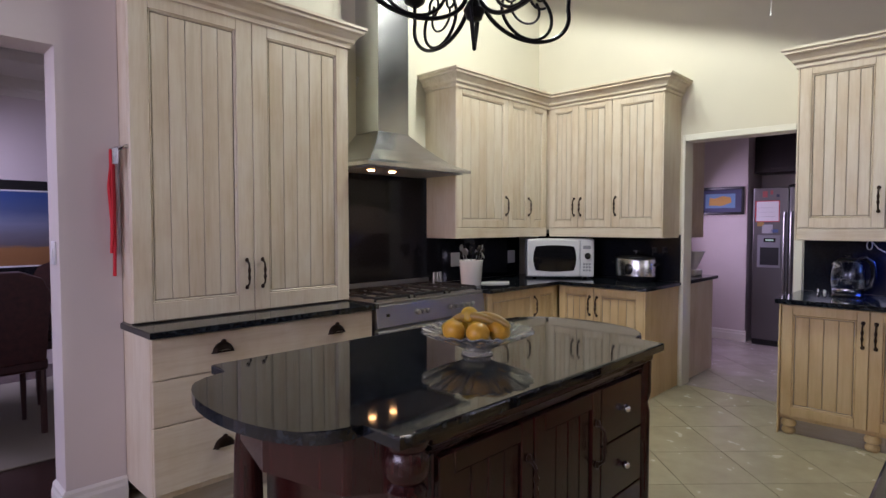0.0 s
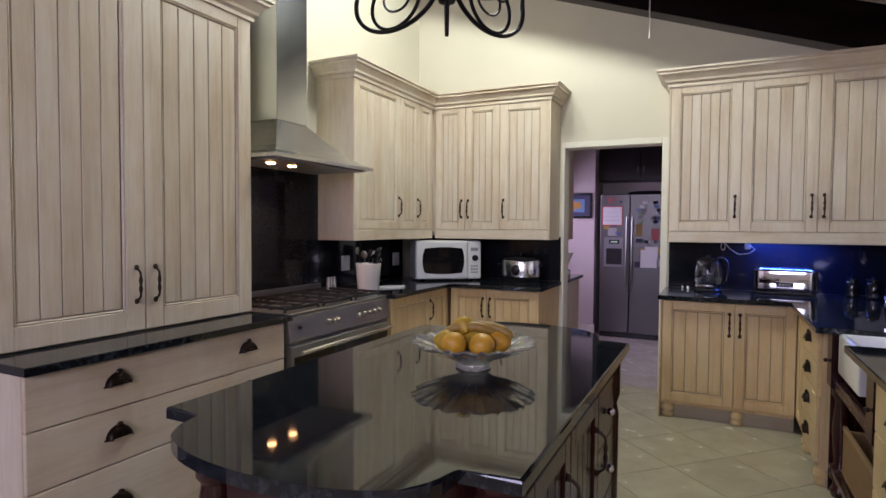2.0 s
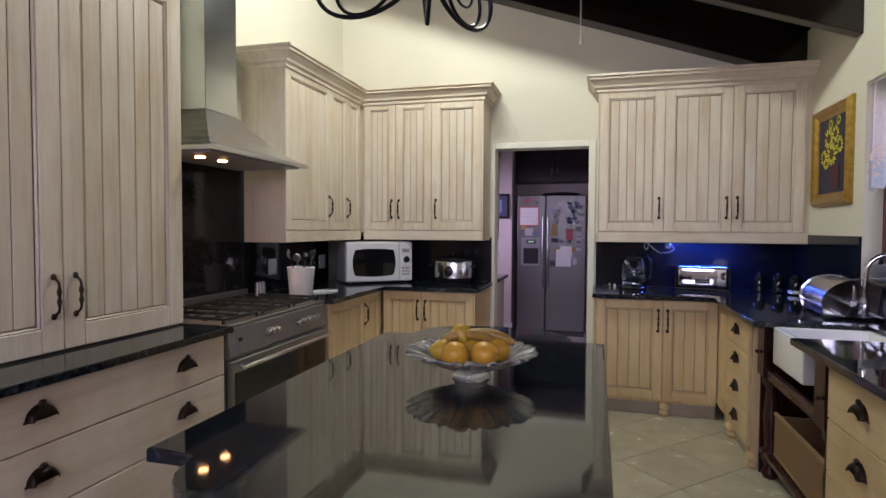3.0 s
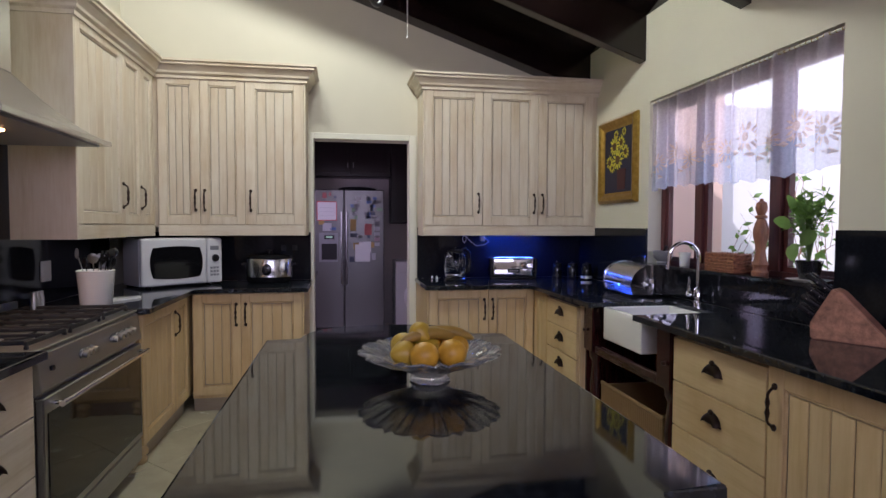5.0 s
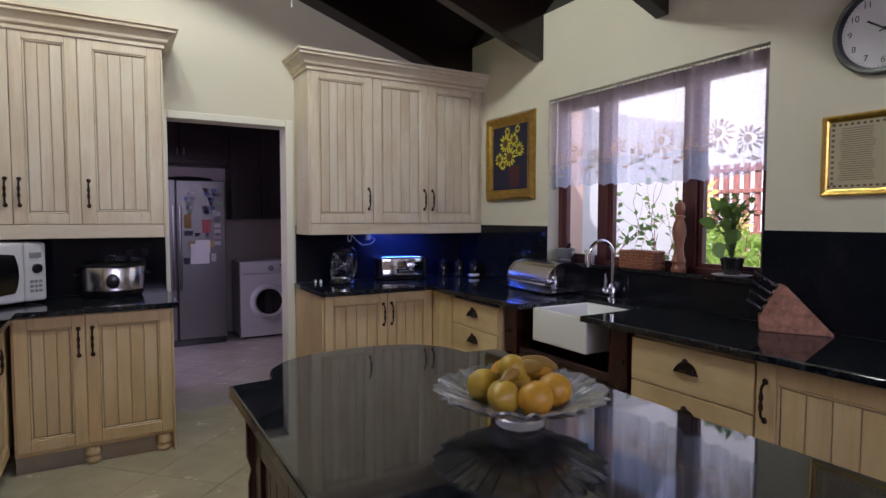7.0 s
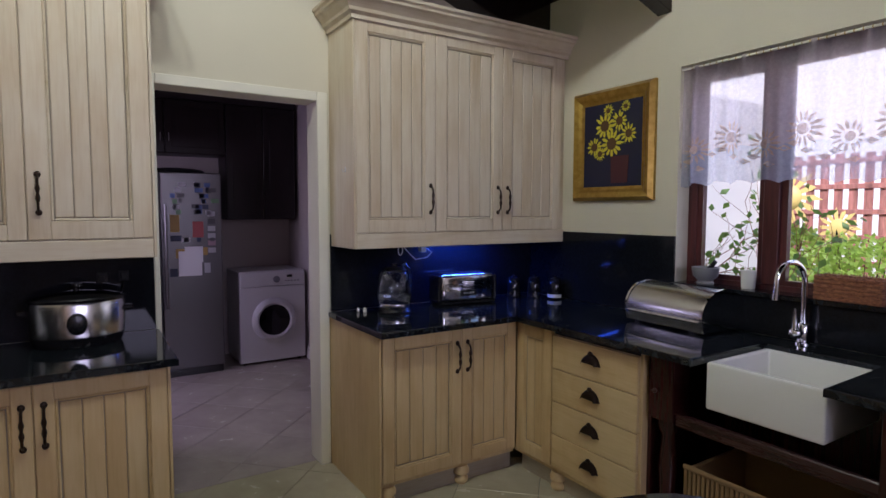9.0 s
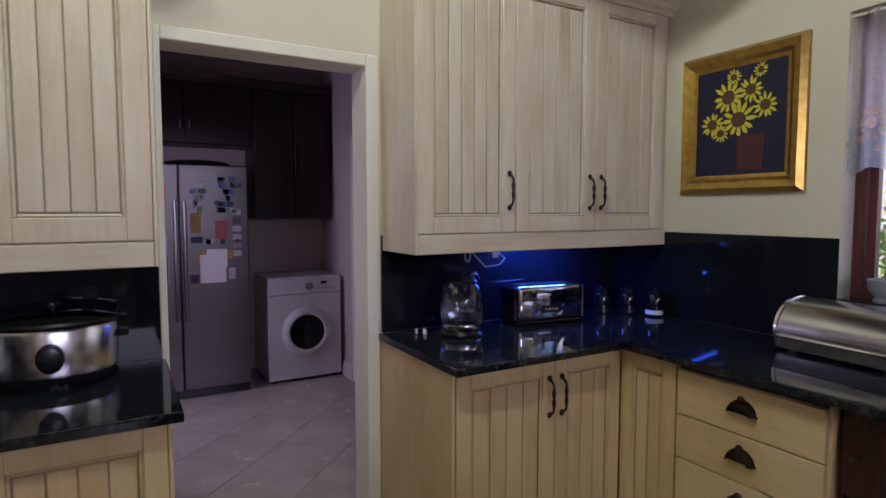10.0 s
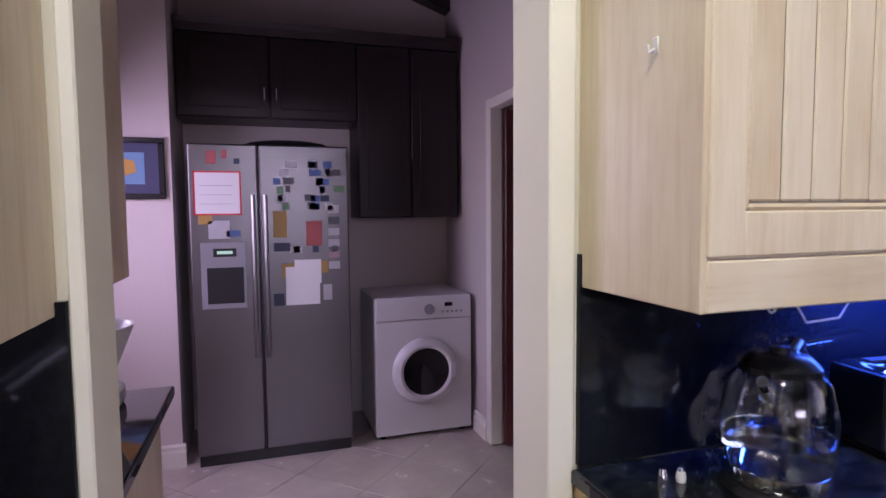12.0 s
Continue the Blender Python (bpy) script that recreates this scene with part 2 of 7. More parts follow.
def lace(name, flower):
    m = Mat(name, (0.80, 0.78, 0.84), 0.9)
    tr = m.t.nodes.new("ShaderNodeBsdfTranslucent")
    tr.inputs[0].default_value = (0.98, 0.88, 0.98, 1) if not flower else (0.72, 0.56, 0.46, 1)
    tp = m.t.nodes.new("ShaderNodeBsdfTransparent")
    a = m.t.nodes.new("ShaderNodeMixShader")
    a.inputs[0].default_value = 0.75
    m.link(m.b.outputs[0], a.inputs[1])
    m.link(tr.outputs[0], a.inputs[2])
    b = m.t.nodes.new("ShaderNodeMixShader")
    fac = m.noise(60, 3, (1, 1, 1), 0.6, False)
    mr = m.n("ShaderNodeMapRange", **{"From Min": 0.3, "From Max": 0.7, "To Min": 0.42 if not flower else 0.58, "To Max": 0.50 if not flower else 0.85})
    m.link(fac, mr.inputs["Value"])
    m.link(mr.outputs[0], b.inputs[0])
    m.link(tp.outputs[0], b.inputs[1])
    m.link(a.outputs[0], b.inputs[2])
    m.link(b.outputs[0], m.t.nodes["Material Output"].inputs[0])
    if flower:
        m.b.inputs["Base Color"].default_value = (0.60, 0.47, 0.37, 1)
    return m.m


M_LACE = lace("sheer_white_lace", False)
M_LACEF = lace("embroidered_lace_flower", True)
M_LACEB = lace("pale_blue_lace_hem", False)
for _n in M_LACEB.node_tree.nodes:
    if _n.type == "BSDF_TRANSLUCENT":
        _n.inputs[0].default_value = (0.74, 0.78, 0.97, 1)
M_LACEB.node_tree.nodes["Principled BSDF"].inputs["Base Color"].default_value = (0.60, 0.68, 0.86, 1)


# ---- mesh helpers ----
def box(bm, x0, x1, y0, y1, z0, z1, bevel=0.0, seg=1):
    """A box in bm, its edges bevelled."""
    ret = bmesh.ops.create_cube(bm, size=1.0)
    vs = ret["verts"]
    c, s = Vector(((x0 + x1) / 2, (y0 + y1) / 2, (z0 + z1) / 2)), (abs(x1 - x0), abs(y1 - y0), abs(z1 - z0))
    for v in vs:
        v.co = Vector((v.co.x * s[0], v.co.y * s[1], v.co.z * s[2])) + c
    if bevel > 0:
        es = list({e for v in vs for e in v.link_edges})
        bmesh.ops.bevel(bm, geom=es, offset=min(bevel, min(s) * 0.45), segments=seg, affect="EDGES", profile=0.5)
    return bm


def lathe(bm, profile, seg=24, at=(0, 0, 0), turn=None):
    """A turned shape from (radius, height) pairs."""
    turn = turn or Matrix.Identity(4)
    rings = []
    for r, z in profile:
        if r < 1e-5:
            rings.append([bm.verts.new(Vector(at) + turn @ Vector((0, 0, z)))])
        else:
            rings.append([bm.verts.new(Vector(at) + turn @ Vector((r * math.cos(a * math.tau / seg), r * math.sin(a * math.tau / seg), z))) for a in range(seg)])
    for a, b in zip(rings, rings[1:]):
        for i in range(seg):
            j = (i + 1) % seg
            if len(a) == 1 and len(b) == 1:
                continue
            if len(a) == 1:
                bm.faces.new((a[0], b[j], b[i]))
            elif len(b) == 1:
                bm.faces.new((a[i], a[j], b[0]))
            else:
                bm.faces.new((a[i], a[j], b[j], b[i]))
    return bm


def tube(bm, pts, r, seg=8, closed=False, caps=True):
    """A round bar through points; r is one radius or one for each point."""
    pts = [Vector(p) for p in pts]
    n = len(pts)
    rs = r if isinstance(r, (list, tuple)) else [r] * n
    rings, up = [], None
    for i, p in enumerate(pts):
        a = pts[(i - 1) % n] if closed or i > 0 else p
        b = pts[(i + 1) % n] if closed or i < n - 1 else p
        d = (b - a).normalized()
        if up is None:
            up = d.orthogonal().normalized()
        up = (up - d * up.dot(d)).normalized()
        side = d.cross(up)
        rings.append([bm.verts.new(p + (up * math.cos(k * math.tau / seg) + side * math.sin(k * math.tau / seg)) * rs[i]) for k in range(seg)])
    last = n if closed else n - 1
    for i in range(last):
        a, b = rings[i], rings[(i + 1) % n]
        for k in range(seg):
            bm.faces.new((a[k], a[(k + 1) % seg], b[(k + 1) % seg], b[k]))
    if caps and not closed:
        bm.faces.new(rings[0][::-1])
        bm.faces.new(rings[-1])
    return bm


def slab(bm, pts, z0, z1, bevel=0.0):
    """A flat polygon, given counter-clockwise from above, with thickness."""
    lo = [bm.verts.new((x, y, z0)) for x, y in pts]
    hi = [bm.verts.new((x, y, z1)) for x, y in pts]
    bm.faces.new(lo[::-1])
    top = bm.faces.new(hi)
    n = len(pts)
    for i in range(n):
        bm.faces.new((lo[i], lo[(i + 1) % n], hi[(i + 1) % n], hi[i]))
    if bevel:
        bmesh.ops.bevel(bm, geom=list(top.edges), offset=bevel, segments=2, affect="EDGES", profile=0.5)
    return bm


def sweep(bm, path, profile):
    """A moulding along a path on plan; profile is (out, height), out to the right of the way."""
    path = [Vector(p).to_2d() if len(p) > 2 else Vector(p) for p in path]
    rows = []
    for i, p in enumerate(path):
        ds = []
        if i > 0:
            ds.append((p - path[i - 1]).normalized())
        if i < len(path) - 1:
            ds.append((path[i + 1] - p).normalized())
        ns = [Vector((d.y, -d.x)) for d in ds]
        m = ns[0] if len(ns) == 1 else (ns[0] + ns[1]) / (1 + ns[0].dot(ns[1]))
        rows.append([bm.verts.new((p.x + m.x * o, p.y + m.y * o, z)) for o, z in profile])
    k = len(profile)
    for a, b in zip(rows, rows[1:]):
        for j in range(k):
            bm.faces.new((a[j], b[j], b[(j + 1) % k], a[(j + 1) % k]))
    bm.faces.new(rows[0])
    bm.faces.new(rows[-1][::-1])
    bmesh.ops.recalc_face_normals(bm, faces=bm.faces)
    return bm


def blob(bm, at, r, seg=16, rings=10):
    """An ellipsoid with three radii."""
    prof = [(math.sin(math.pi * i / rings), -math.cos(math.pi * i / rings)) for i in range(rings + 1)]
    before = set(bm.verts)
    lathe(bm, [(a if 0 < i < rings else 0, z) for i, (a, z) in enumerate(prof)], seg)
    for v in bm.verts:
        if v not in before:
            v.co = Vector(at) + Vector((v.co.x * r[0], v.co.y * r[1], v.co.z * r[2]))
    return bm


def data_of(name, bm, mat, smooth=False):
    bmesh.ops.recalc_face_normals(bm, faces=bm.faces)
    me = bpy.data.meshes.new(name)
    bm.to_mesh(me)
    bm.free()
    me.materials.append(mat)
    if smooth:
        me.polygons.foreach_set("use_smooth", [True] * len(me.polygons))
        me.set_sharp_from_angle(angle=radians(40))
    return me


def part(name, bm, mat, parent=None, label="", smooth=False):
    """ONE mesh object from a bmesh, under a thing or a part."""
    ob = new(name, data_of(name, bm, mat, smooth))
    ob.parent = parent
    return tagged(ob, label)


def thing(name, label, category, m=None, group=""):
    """An empty that carries the parts of a thing."""
    ob = new(name)
    ob.empty_display_size = 0.1
    if m is not None:
        ob.matrix_world = m
    return tagged(ob, label, category, group)


def setting(name, bm, mat, smooth=False):
    return tagged(part(name, bm, mat, None, "", smooth), kind="structure")


def solo(name, bm, mat, label, category, group="", smooth=True):
    return tagged(part(name, bm, mat, None, "", smooth), label, category, group)


def B(*a, **k):
    return box(bmesh.new(), *a, **k)


# ---- large structure ----
def wall_holes(name, axis, at, thick, a0, a1, z0, top, holes, mat):
    """A wall along x (axis 'x') or y, from a0 to a1, at `at` with thickness; top is a function of the run; holes are (b0, b1, z0, z1)."""
    bm = bmesh.new()
    cuts = sorted({a0, a1, *[h[0] for h in holes], *[h[1] for h in holes]})

    def piece(b0, b1, l0, l1, h0, h1):
        vs = []
        for t in (at, at + thick):
            for b, z in ((b0, l0), (b1, l1), (b1, h1), (b0, h0)):
                vs.append(bm.verts.new((b, t, z) if axis == "x" else (t, b, z)))
        for f in ((0, 1, 2, 3), (7, 6, 5, 4), (0, 4, 5, 1), (1, 5, 6, 2), (2, 6, 7, 3), (3, 7, 4, 0)):
            bm.faces.new([vs[i] for i in f])

    for b0, b1 in zip(cuts, cuts[1:]):
        h = next((h for h in holes if h[0] <= b0 + 1e-6 and h[1] >= b1 - 1e-6), None)
        if h is None:
            piece(b0, b1, z0, z0, top(b0), top(b1))
        else:
            if h[2] > z0 + 1e-6:
                piece(b0, b1, z0, z0, h[2], h[2])
            piece(b0, b1, h[3], h[3], top(b0), top(b1))
    return setting(name, bm, mat)


WIN = (2.905, 4.495, 1.095, 2.247)                 # the window's opening
DOOR = (1.84, 2.687, 2.10)                    # the doorway in the door wall
OPEN_X1, OPEN_TOP, TN, YP, XP = 1.44, 2.20, 0.19, 3.89, 1.70       # the opening to the dining room in the north wall
flat = lambda v: (lambda b: v)
ridge = ceil_z(YN)
wall_holes("wall_door", "y", XW, 0.15, YS - 0.14, YN + TN, 0, lambda y: ceil_z(y) + 0.05, [(DOOR[0], DOOR[1], 0, DOOR[2])], M_WALL)
wall_holes("wall_north", "x", YN, TN, XP, XW, 0, flat(ridge + 0.08), [], M_WALL)
wall_holes("wall_dining_opening", "x", YP, TN, XWEST - 0.15, XP, 0, flat(ceil_z(YP + TN) + 0.05), [(0.1, OPEN_X1, 0, OPEN_TOP)], M_WALL2)
setting("wall_step", B(XP, XP + 0.12, YN + TN, YN + TN + 0.02, 0, ridge), M_WALL2)
setting("wall_step", B(XP - 0.1, XP, YP + TN, YN + TN + 0.02, 0, ceil_z(YP + TN)), M_WALL2)
wall_holes("wall_window", "x", YS - 0.16, 0.16, XWEST - 0.15, XW, 0, flat(2.9), [WIN], M_WALL)
# Unseen west wall, with a high opening added to hold the fill lamp.
wall_holes("wall_west", "y", XWEST - 0.15, 0.15, YS, YN, 0, lambda y: ceil_z(y) + 0.05, [(0.6, 3.4, 1.75, 2.85)], M_WALL2)
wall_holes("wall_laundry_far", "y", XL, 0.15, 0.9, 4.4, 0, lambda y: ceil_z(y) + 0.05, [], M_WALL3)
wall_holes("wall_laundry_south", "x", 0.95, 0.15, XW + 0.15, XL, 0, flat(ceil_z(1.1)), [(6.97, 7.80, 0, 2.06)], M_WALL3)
# The window opening here is unseen, cut to let the fill lamp in.
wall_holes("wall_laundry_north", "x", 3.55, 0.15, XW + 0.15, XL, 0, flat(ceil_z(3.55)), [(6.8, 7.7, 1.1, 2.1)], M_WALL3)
# a nib beside the fridge, and the passage that the laundry's door leads to
setting("wall_nib", B(8.09, XL, 2.87, 3.55, 0, ceil_z(2.87)), M_WALL2)
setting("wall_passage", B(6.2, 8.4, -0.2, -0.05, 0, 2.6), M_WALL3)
# Unseen cover added over the passage to keep direct sun off the floor.
setting("passage_sun_cover", B(6.2, 8.4, -0.2, 0.95, 2.6, 2.7), M_WALL3)
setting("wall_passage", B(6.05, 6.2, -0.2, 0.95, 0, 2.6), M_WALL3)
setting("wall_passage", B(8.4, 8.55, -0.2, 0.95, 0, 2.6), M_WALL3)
setting("floor_passage", B(6.2, 8.4, -0.05, 0.95, -0.1, 0.0), M_TILE2)

bm = bmesh.new()
for x0, x1, y0, y1 in ((XWEST - 0.15, XW + 0.15, YS - 0.16, YN + TN), (XW + 0.15, XL + 0.15, 0.9, 3.7)):
    vs = [bm.verts.new(p) for p in ((x0, y0, ceil_z(y0)), (x1, y0, ceil_z(y0)), (x1, y1, ceil_z(y1)), (x0, y1, ceil_z(y1)),
                                    (x0, y0, ceil_z(y0) + 0.1), (x1, y0, ceil_z(y0) + 0.1), (x1, y1, ceil_z(y1) + 0.1), (x0, y1, ceil_z(y1) + 0.1))]
    for f in ((0, 1, 2, 3), (7, 6, 5, 4), (0, 4, 5, 1), (1, 5, 6, 2), (2, 6, 7, 3), (3, 7, 4, 0)):
        bm.faces.new([vs[i] for i in f])
# narrow battens where the ceiling boards meet
for k in range(1, 14):
    y = YS + k * 0.3
    vs = []
    for x in (XWEST, XW):
        for dy, dz in ((-0.006, -0.001), (0.006, -0.001), (0.006, -0.006), (-0.006, -0.006)):
            vs.append(bm.verts.new((x, y + dy, ceil_z(y + dy) + dz)))
    for f in ((0, 1, 2, 3), (7, 6, 5, 4), (0, 4, 5, 1), (1, 5, 6, 2), (2, 6, 7, 3), (3, 7, 4, 0)):
        bm.faces.new([vs[i] for i in f])
setting("ceiling", bm, M_CEIL)


def rafter(x0, x1, y0, y1, depth=0.325):
    """A sloping ceiling beam."""
    bm = bmesh.new()
    vs = [bm.verts.new((x, y, ceil_z(y) - dz)) for x in (x0, x1) for y, dz in ((y0, depth), (y1, depth), (y1, 0.003), (y0, 0.003))]
    for f in ((0, 1, 2, 3), (7, 6, 5, 4), (0, 4, 5, 1), (1, 5, 6, 2), (2, 6, 7, 3), (3, 7, 4, 0)):
        bm.faces.new([vs[i] for i in f])
    bmesh.ops.bevel(bm, geom=list(bm.edges), offset=0.004, segments=1, affect="EDGES")
    return bm


for bx in (-1.515, -0.515, 0.485, 1.485, 2.485, 3.485, 4.56):
    setting("ceiling_beam", rafter(bx, bx + 0.09, YS, YN), M_BEAM)
setting("ceiling_beam", rafter(5.5, XW, YS, YN), M_BEAM)
setting("ceiling_beam", rafter(XL - 0.12, XL, 1.1, 2.86, 0.325), M_BEAM)

# door lining and a narrow architrave round the doorway
bm = bmesh.new()
box(bm, XW - 0.012, XW + 0.162, 1.80, 1.86, 0, 2.142, bevel=0.004)
box(bm, XW - 0.012, XW + 0.162, 2.672, 2.698, 0, 2.142, bevel=0.004)
box(bm, XW - 0.012, XW + 0.162, 1.861, 2.671, 2.09, 2.142, bevel=0.004)
setting("trim_doorway", bm, M_TRIM)
bm = bmesh.new()
box(bm, 7.78, 7.85, 1.035, 1.115, 0, 2.09, bevel=0.006)
box(bm, 6.95, 7.78, 1.035, 1.115, 2.03, 2.09, bevel=0.006)
setting("trim_laundry_door", bm, M_WHITE)

# skirting boards
prof = [(0.0, 0.0), (0.022, 0.0), (0.022, 0.085), (0.016, 0.10), (0.016, 0.118), (0.006, 0.13), (0.0, 0.13)]
setting("baseboard", sweep(bmesh.new(), [(XP, YP), (OPEN_X1, YP), (OPEN_X1, YP + TN)], [(-o, z) for o, z in prof]), M_WHITE)
setting("baseboard", sweep(bmesh.new(), [(8.09, 3.5), (8.09, 2.85)], prof), M_WHITE)
setting("baseboard", sweep(bmesh.new(), [(8.06, 1.10), (7.85, 1.10)], prof), M_WHITE)

# under-floor beds that carry the tiles
setting("floor", B(XWEST - 0.15, XW + 0.075, YS - 0.16, YN + TN, -0.12, -0.006), M_GROUT)
setting("floor_laundry", B(XW + 0.075, XL + 0.15, 0.95, 3.7, -0.12, -0.006), M_GROUT2)
setting("floor_dining", B(-3.0, 5.0, YN + TN, 8.2, -0.12, 0.0), dark_timber("dark_dining_floor", (0.035, 0.018, 0.014), 0.2))

# dining room shell
wall_holes("wall_dining_far", "x", 7.52, 0.15, -3.0, 5.0, 0, flat(3.0), [], M_WALL2)
wall_holes("wall_dining_east", "y", 3.6, 0.15, YN + TN, 7.52, 0, flat(3.0), [], M_WALL2)
# The window opening in this wall is out of view and assumed.
wall_holes("wall_dining_west", "y", -3.15, 0.15, YP + TN, 7.52, 0, flat(3.0), [(5.6, 7.2, 0.9, 2.2)], M_WALL2)
setting("ceiling_dining", B(-3.15, 3.75, YN + TN, 7.67, 3.0, 3.1), M_WHITE)
setting("ceiling_dining", B(-3.15, XP, YP + TN, YN + TN, 3.0, 3.1), M_WHITE)
setting("floor_dining_threshold", B(-3.0, XP - 0.1, YP + 0.10, YN + TN + 0.01, -0.004, 0.005), dark_timber("dark_threshold", (0.035, 0.018, 0.014), 0.2))
setting("cornice_dining", sweep(bmesh.new(), [(3.6, 7.52), (-3.0, 7.52)], [(0, 3.0), (0, 2.60), (-0.03, 2.60), (-0.03, 2.66), (-0.06, 2.68), (-0.06, 2.78), (-0.12, 2.83), (-0.2, 2.9), (-0.2, 3.0)]), M_WHITE)

# splashbacks
setting("splashback_north", B(2.95, 5.335, YN - 0.016, YN, CT, 1.80), M_SPLASH)
setting("splashback_door_wall", B(XW - 0.016, XW, 2.70, YN - 0.016, CT, 1.30), M_SPLASH)
setting("splashback_door_wall", B(XW - 0.016, XW, YS + 0.016, 1.79, CT, 1.345), M_SPLASH)
bm = box(bmesh.new(), WIN[1], XW - 0.0, YS, YS + 0.016, CT, 1.345, bevel=0.002)
box(bm, 0.2, WIN[0], YS, YS + 0.016, CT, 1.345, bevel=0.002)
box(bm, WIN[0], WIN[1], YS, YS + 0.016, CT, WIN[2] - 0.02)
setting("splashback_window", bm, M_SPLASH)
setting("window_sill", B(WIN[0] + 0.001, WIN[1] - 0.001, YS - 0.10, YS + 0.03, WIN[2] - 0.02, WIN[2] + 0.004, bevel=0.003), M_GRANITE)


# ---- kitchen cabinets, in a local frame: x to the right, y into the cabinet, z up ----
def handle(parent, x, y, z, L=0.150):
    """An upright iron pull with a beaded grip."""
    bm = bmesh.new()
    pts, rs = [], []
    for i in range(17):
        u = i / 16
        out = 0.026 * min(1, math.sin(math.pi * u) * 2.2)
        pts.append((x, y - 0.006 - out, z - L / 2 + L * u))
        rs.append(0.0052 + 0.0044 * (abs(math.sin(u * math.pi * 4)) ** 2 if 0.25 < u < 0.75 else 0))
    tube(bm, pts, rs, 7)
    for zz in (z - L / 2, z + L / 2):
        blob(bm, (x, y - 0.005, zz), (0.012, 0.008, 0.013), 8, 6)
    return part("handle", bm, M_BRONZE, parent, "dark bronze beaded handle", True)


def cup_pull(parent, x, y, z, w=0.104):
    """A half-round cup pull with a little crest."""
    bm = bmesh.new()
    seg, rows = 12, 6
    g = []
    for j in range(rows + 1):
        v = j / rows * math.pi / 2
        g.append([bm.verts.new((x + w / 2 * math.cos(math.pi * i / seg) * (0.35 + 0.65 * math.cos(v * 0.55)), y - 0.030 * math.sin(v), z + 0.050 * math.sin(math.pi * i / seg) * math.cos(v * 0.8) - 0.012)) for i in range(seg + 1)])
    for a, b in zip(g, g[1:]):
        for i in range(seg):
            bm.faces.new((a[i], a[i + 1], b[i + 1], b[i]))
    bmesh.ops.solidify(bm, geom=list(bm.faces), thickness=0.003)
    blob(bm, (x, y - 0.012, z + 0.040), (0.015, 0.009, 0.012), 8, 6)
    box(bm, x - w / 2 - 0.006, x + w / 2 + 0.006, y - 0.006, y, z - 0.016, z - 0.008, bevel=0.002)
    return part("cup_pull", bm, M_BRONZE, parent, "dark bronze cup pull", True)


PLANKS = {}


def plank_mesh(w, h, mat):
    key = (round(w, 4), round(h, 4), mat.name)
    if key not in PLANKS:
        bm = B(-w / 2 + 0.0014, w / 2 - 0.0014, -0.007, 0.0, 0, h, bevel=0.0035)
        PLANKS[key] = data_of("plank", bm, mat)
    return PLANKS[key]


def door(parent, x0, x1, z0, z1, y=0.0, side=1, pull="low", planks=None, mats=None, name="door", stile=0.062):
    """A beadboard cabinet door whose front stands at y; side: +1 pull on the right."""
    frame_mat, rail_mat, plank_mat, groove_mat = mats or (M_CREAM, M_RAIL, M_PLANK, M_GLAZE)
    g = 0.0018
    x0, x1, z0, z1 = x0 + g, x1 - g, z0 + g, z1 - g
    T = 0.02
    w = x1 - x0
    st = min(stile, w * 0.24)
    bm = bmesh.new()
    box(bm, x0, x0 + st, y, y + T, z0, z1, bevel=0.003)
    box(bm, x1 - st, x1, y, y + T, z0, z1, bevel=0.003)
    box(bm, x0 + st, x1 - st, y, y + T, z0, z0 + st, bevel=0.003)
    box(bm, x0 + st, x1 - st, y, y + T, z1 - st, z1, bevel=0.003)
    d = part(name, bm, frame_mat, parent)
    # an inner moulding, and the glazed back that shows in the grooves
    ix0, ix1, iz0, iz1 = x0 + st, x1 - st, z0 + st, z1 - st
    bm = bmesh.new()
    q = 0.011
    box(bm, ix0, ix0 + q, y + 0.003, y + 0.017, iz0, iz1, bevel=0.005)
    box(bm, ix1 - q, ix1, y + 0.003, y + 0.017, iz0, iz1, bevel=0.005)
    box(bm, ix0 + q, ix1 - q, y + 0.003, y + 0.017, iz0, iz0 + q, bevel=0.005)
    box(bm, ix0 + q, ix1 - q, y + 0.003, y + 0.017, iz1 - q, iz1, bevel=0.005)
    part("moulding", bm, rail_mat, d)
    part("back_panel", B(ix0, ix1, y + 0.0165, y + 0.0195, iz0, iz1), groove_mat, d, "brown-glazed grooved back panel")
    px0, px1 = ix0 + q + 0.003, ix1 - q - 0.003
    n = planks or max(2, round((px1 - px0) / 0.066))
    pw, ph = (px1 - px0) / n, iz1 - iz0 - 2 * q - 0.008
    me = plank_mesh(pw, ph, plank_mat)
    for i in range(n):
        p = new("plank", me)
        p.parent = d
        p.location = (px0 + pw * (i + 0.5), y + 0.016, iz0 + q + 0.004)
    if pull:
        hx = x1 - st / 2 if side > 0 else x0 + st / 2
        hz = {"low": z0 + 0.185, "high": z1 - 0.15, "mid": (z0 + z1) / 2}[pull] if isinstance(pull, str) else pull
        handle(d, hx, y, hz)
    return d


def drawer(parent, x0, x1, z0, z1, y=0.0, pulls=(0.5,), mat=None):
    g = 0.0022
    bm = B(x0 + g, x1 - g, y, y + 0.02, z0 + g, z1 - g, bevel=0.004, seg=2)
    d = part("drawer", bm, mat or M_RAIL, parent)
    for f in pulls:
        cup_pull(d, x0 + (x1 - x0) * f, y, (z0 + z1) / 2 + 0.005)
    return d


def carcass(parent, x0, x1, y0, y1, z0, z1, mat=None):
    return part("body", B(x0, x1, y0, y1, z0, z1, bevel=0.002), mat or M_CREAM, parent)


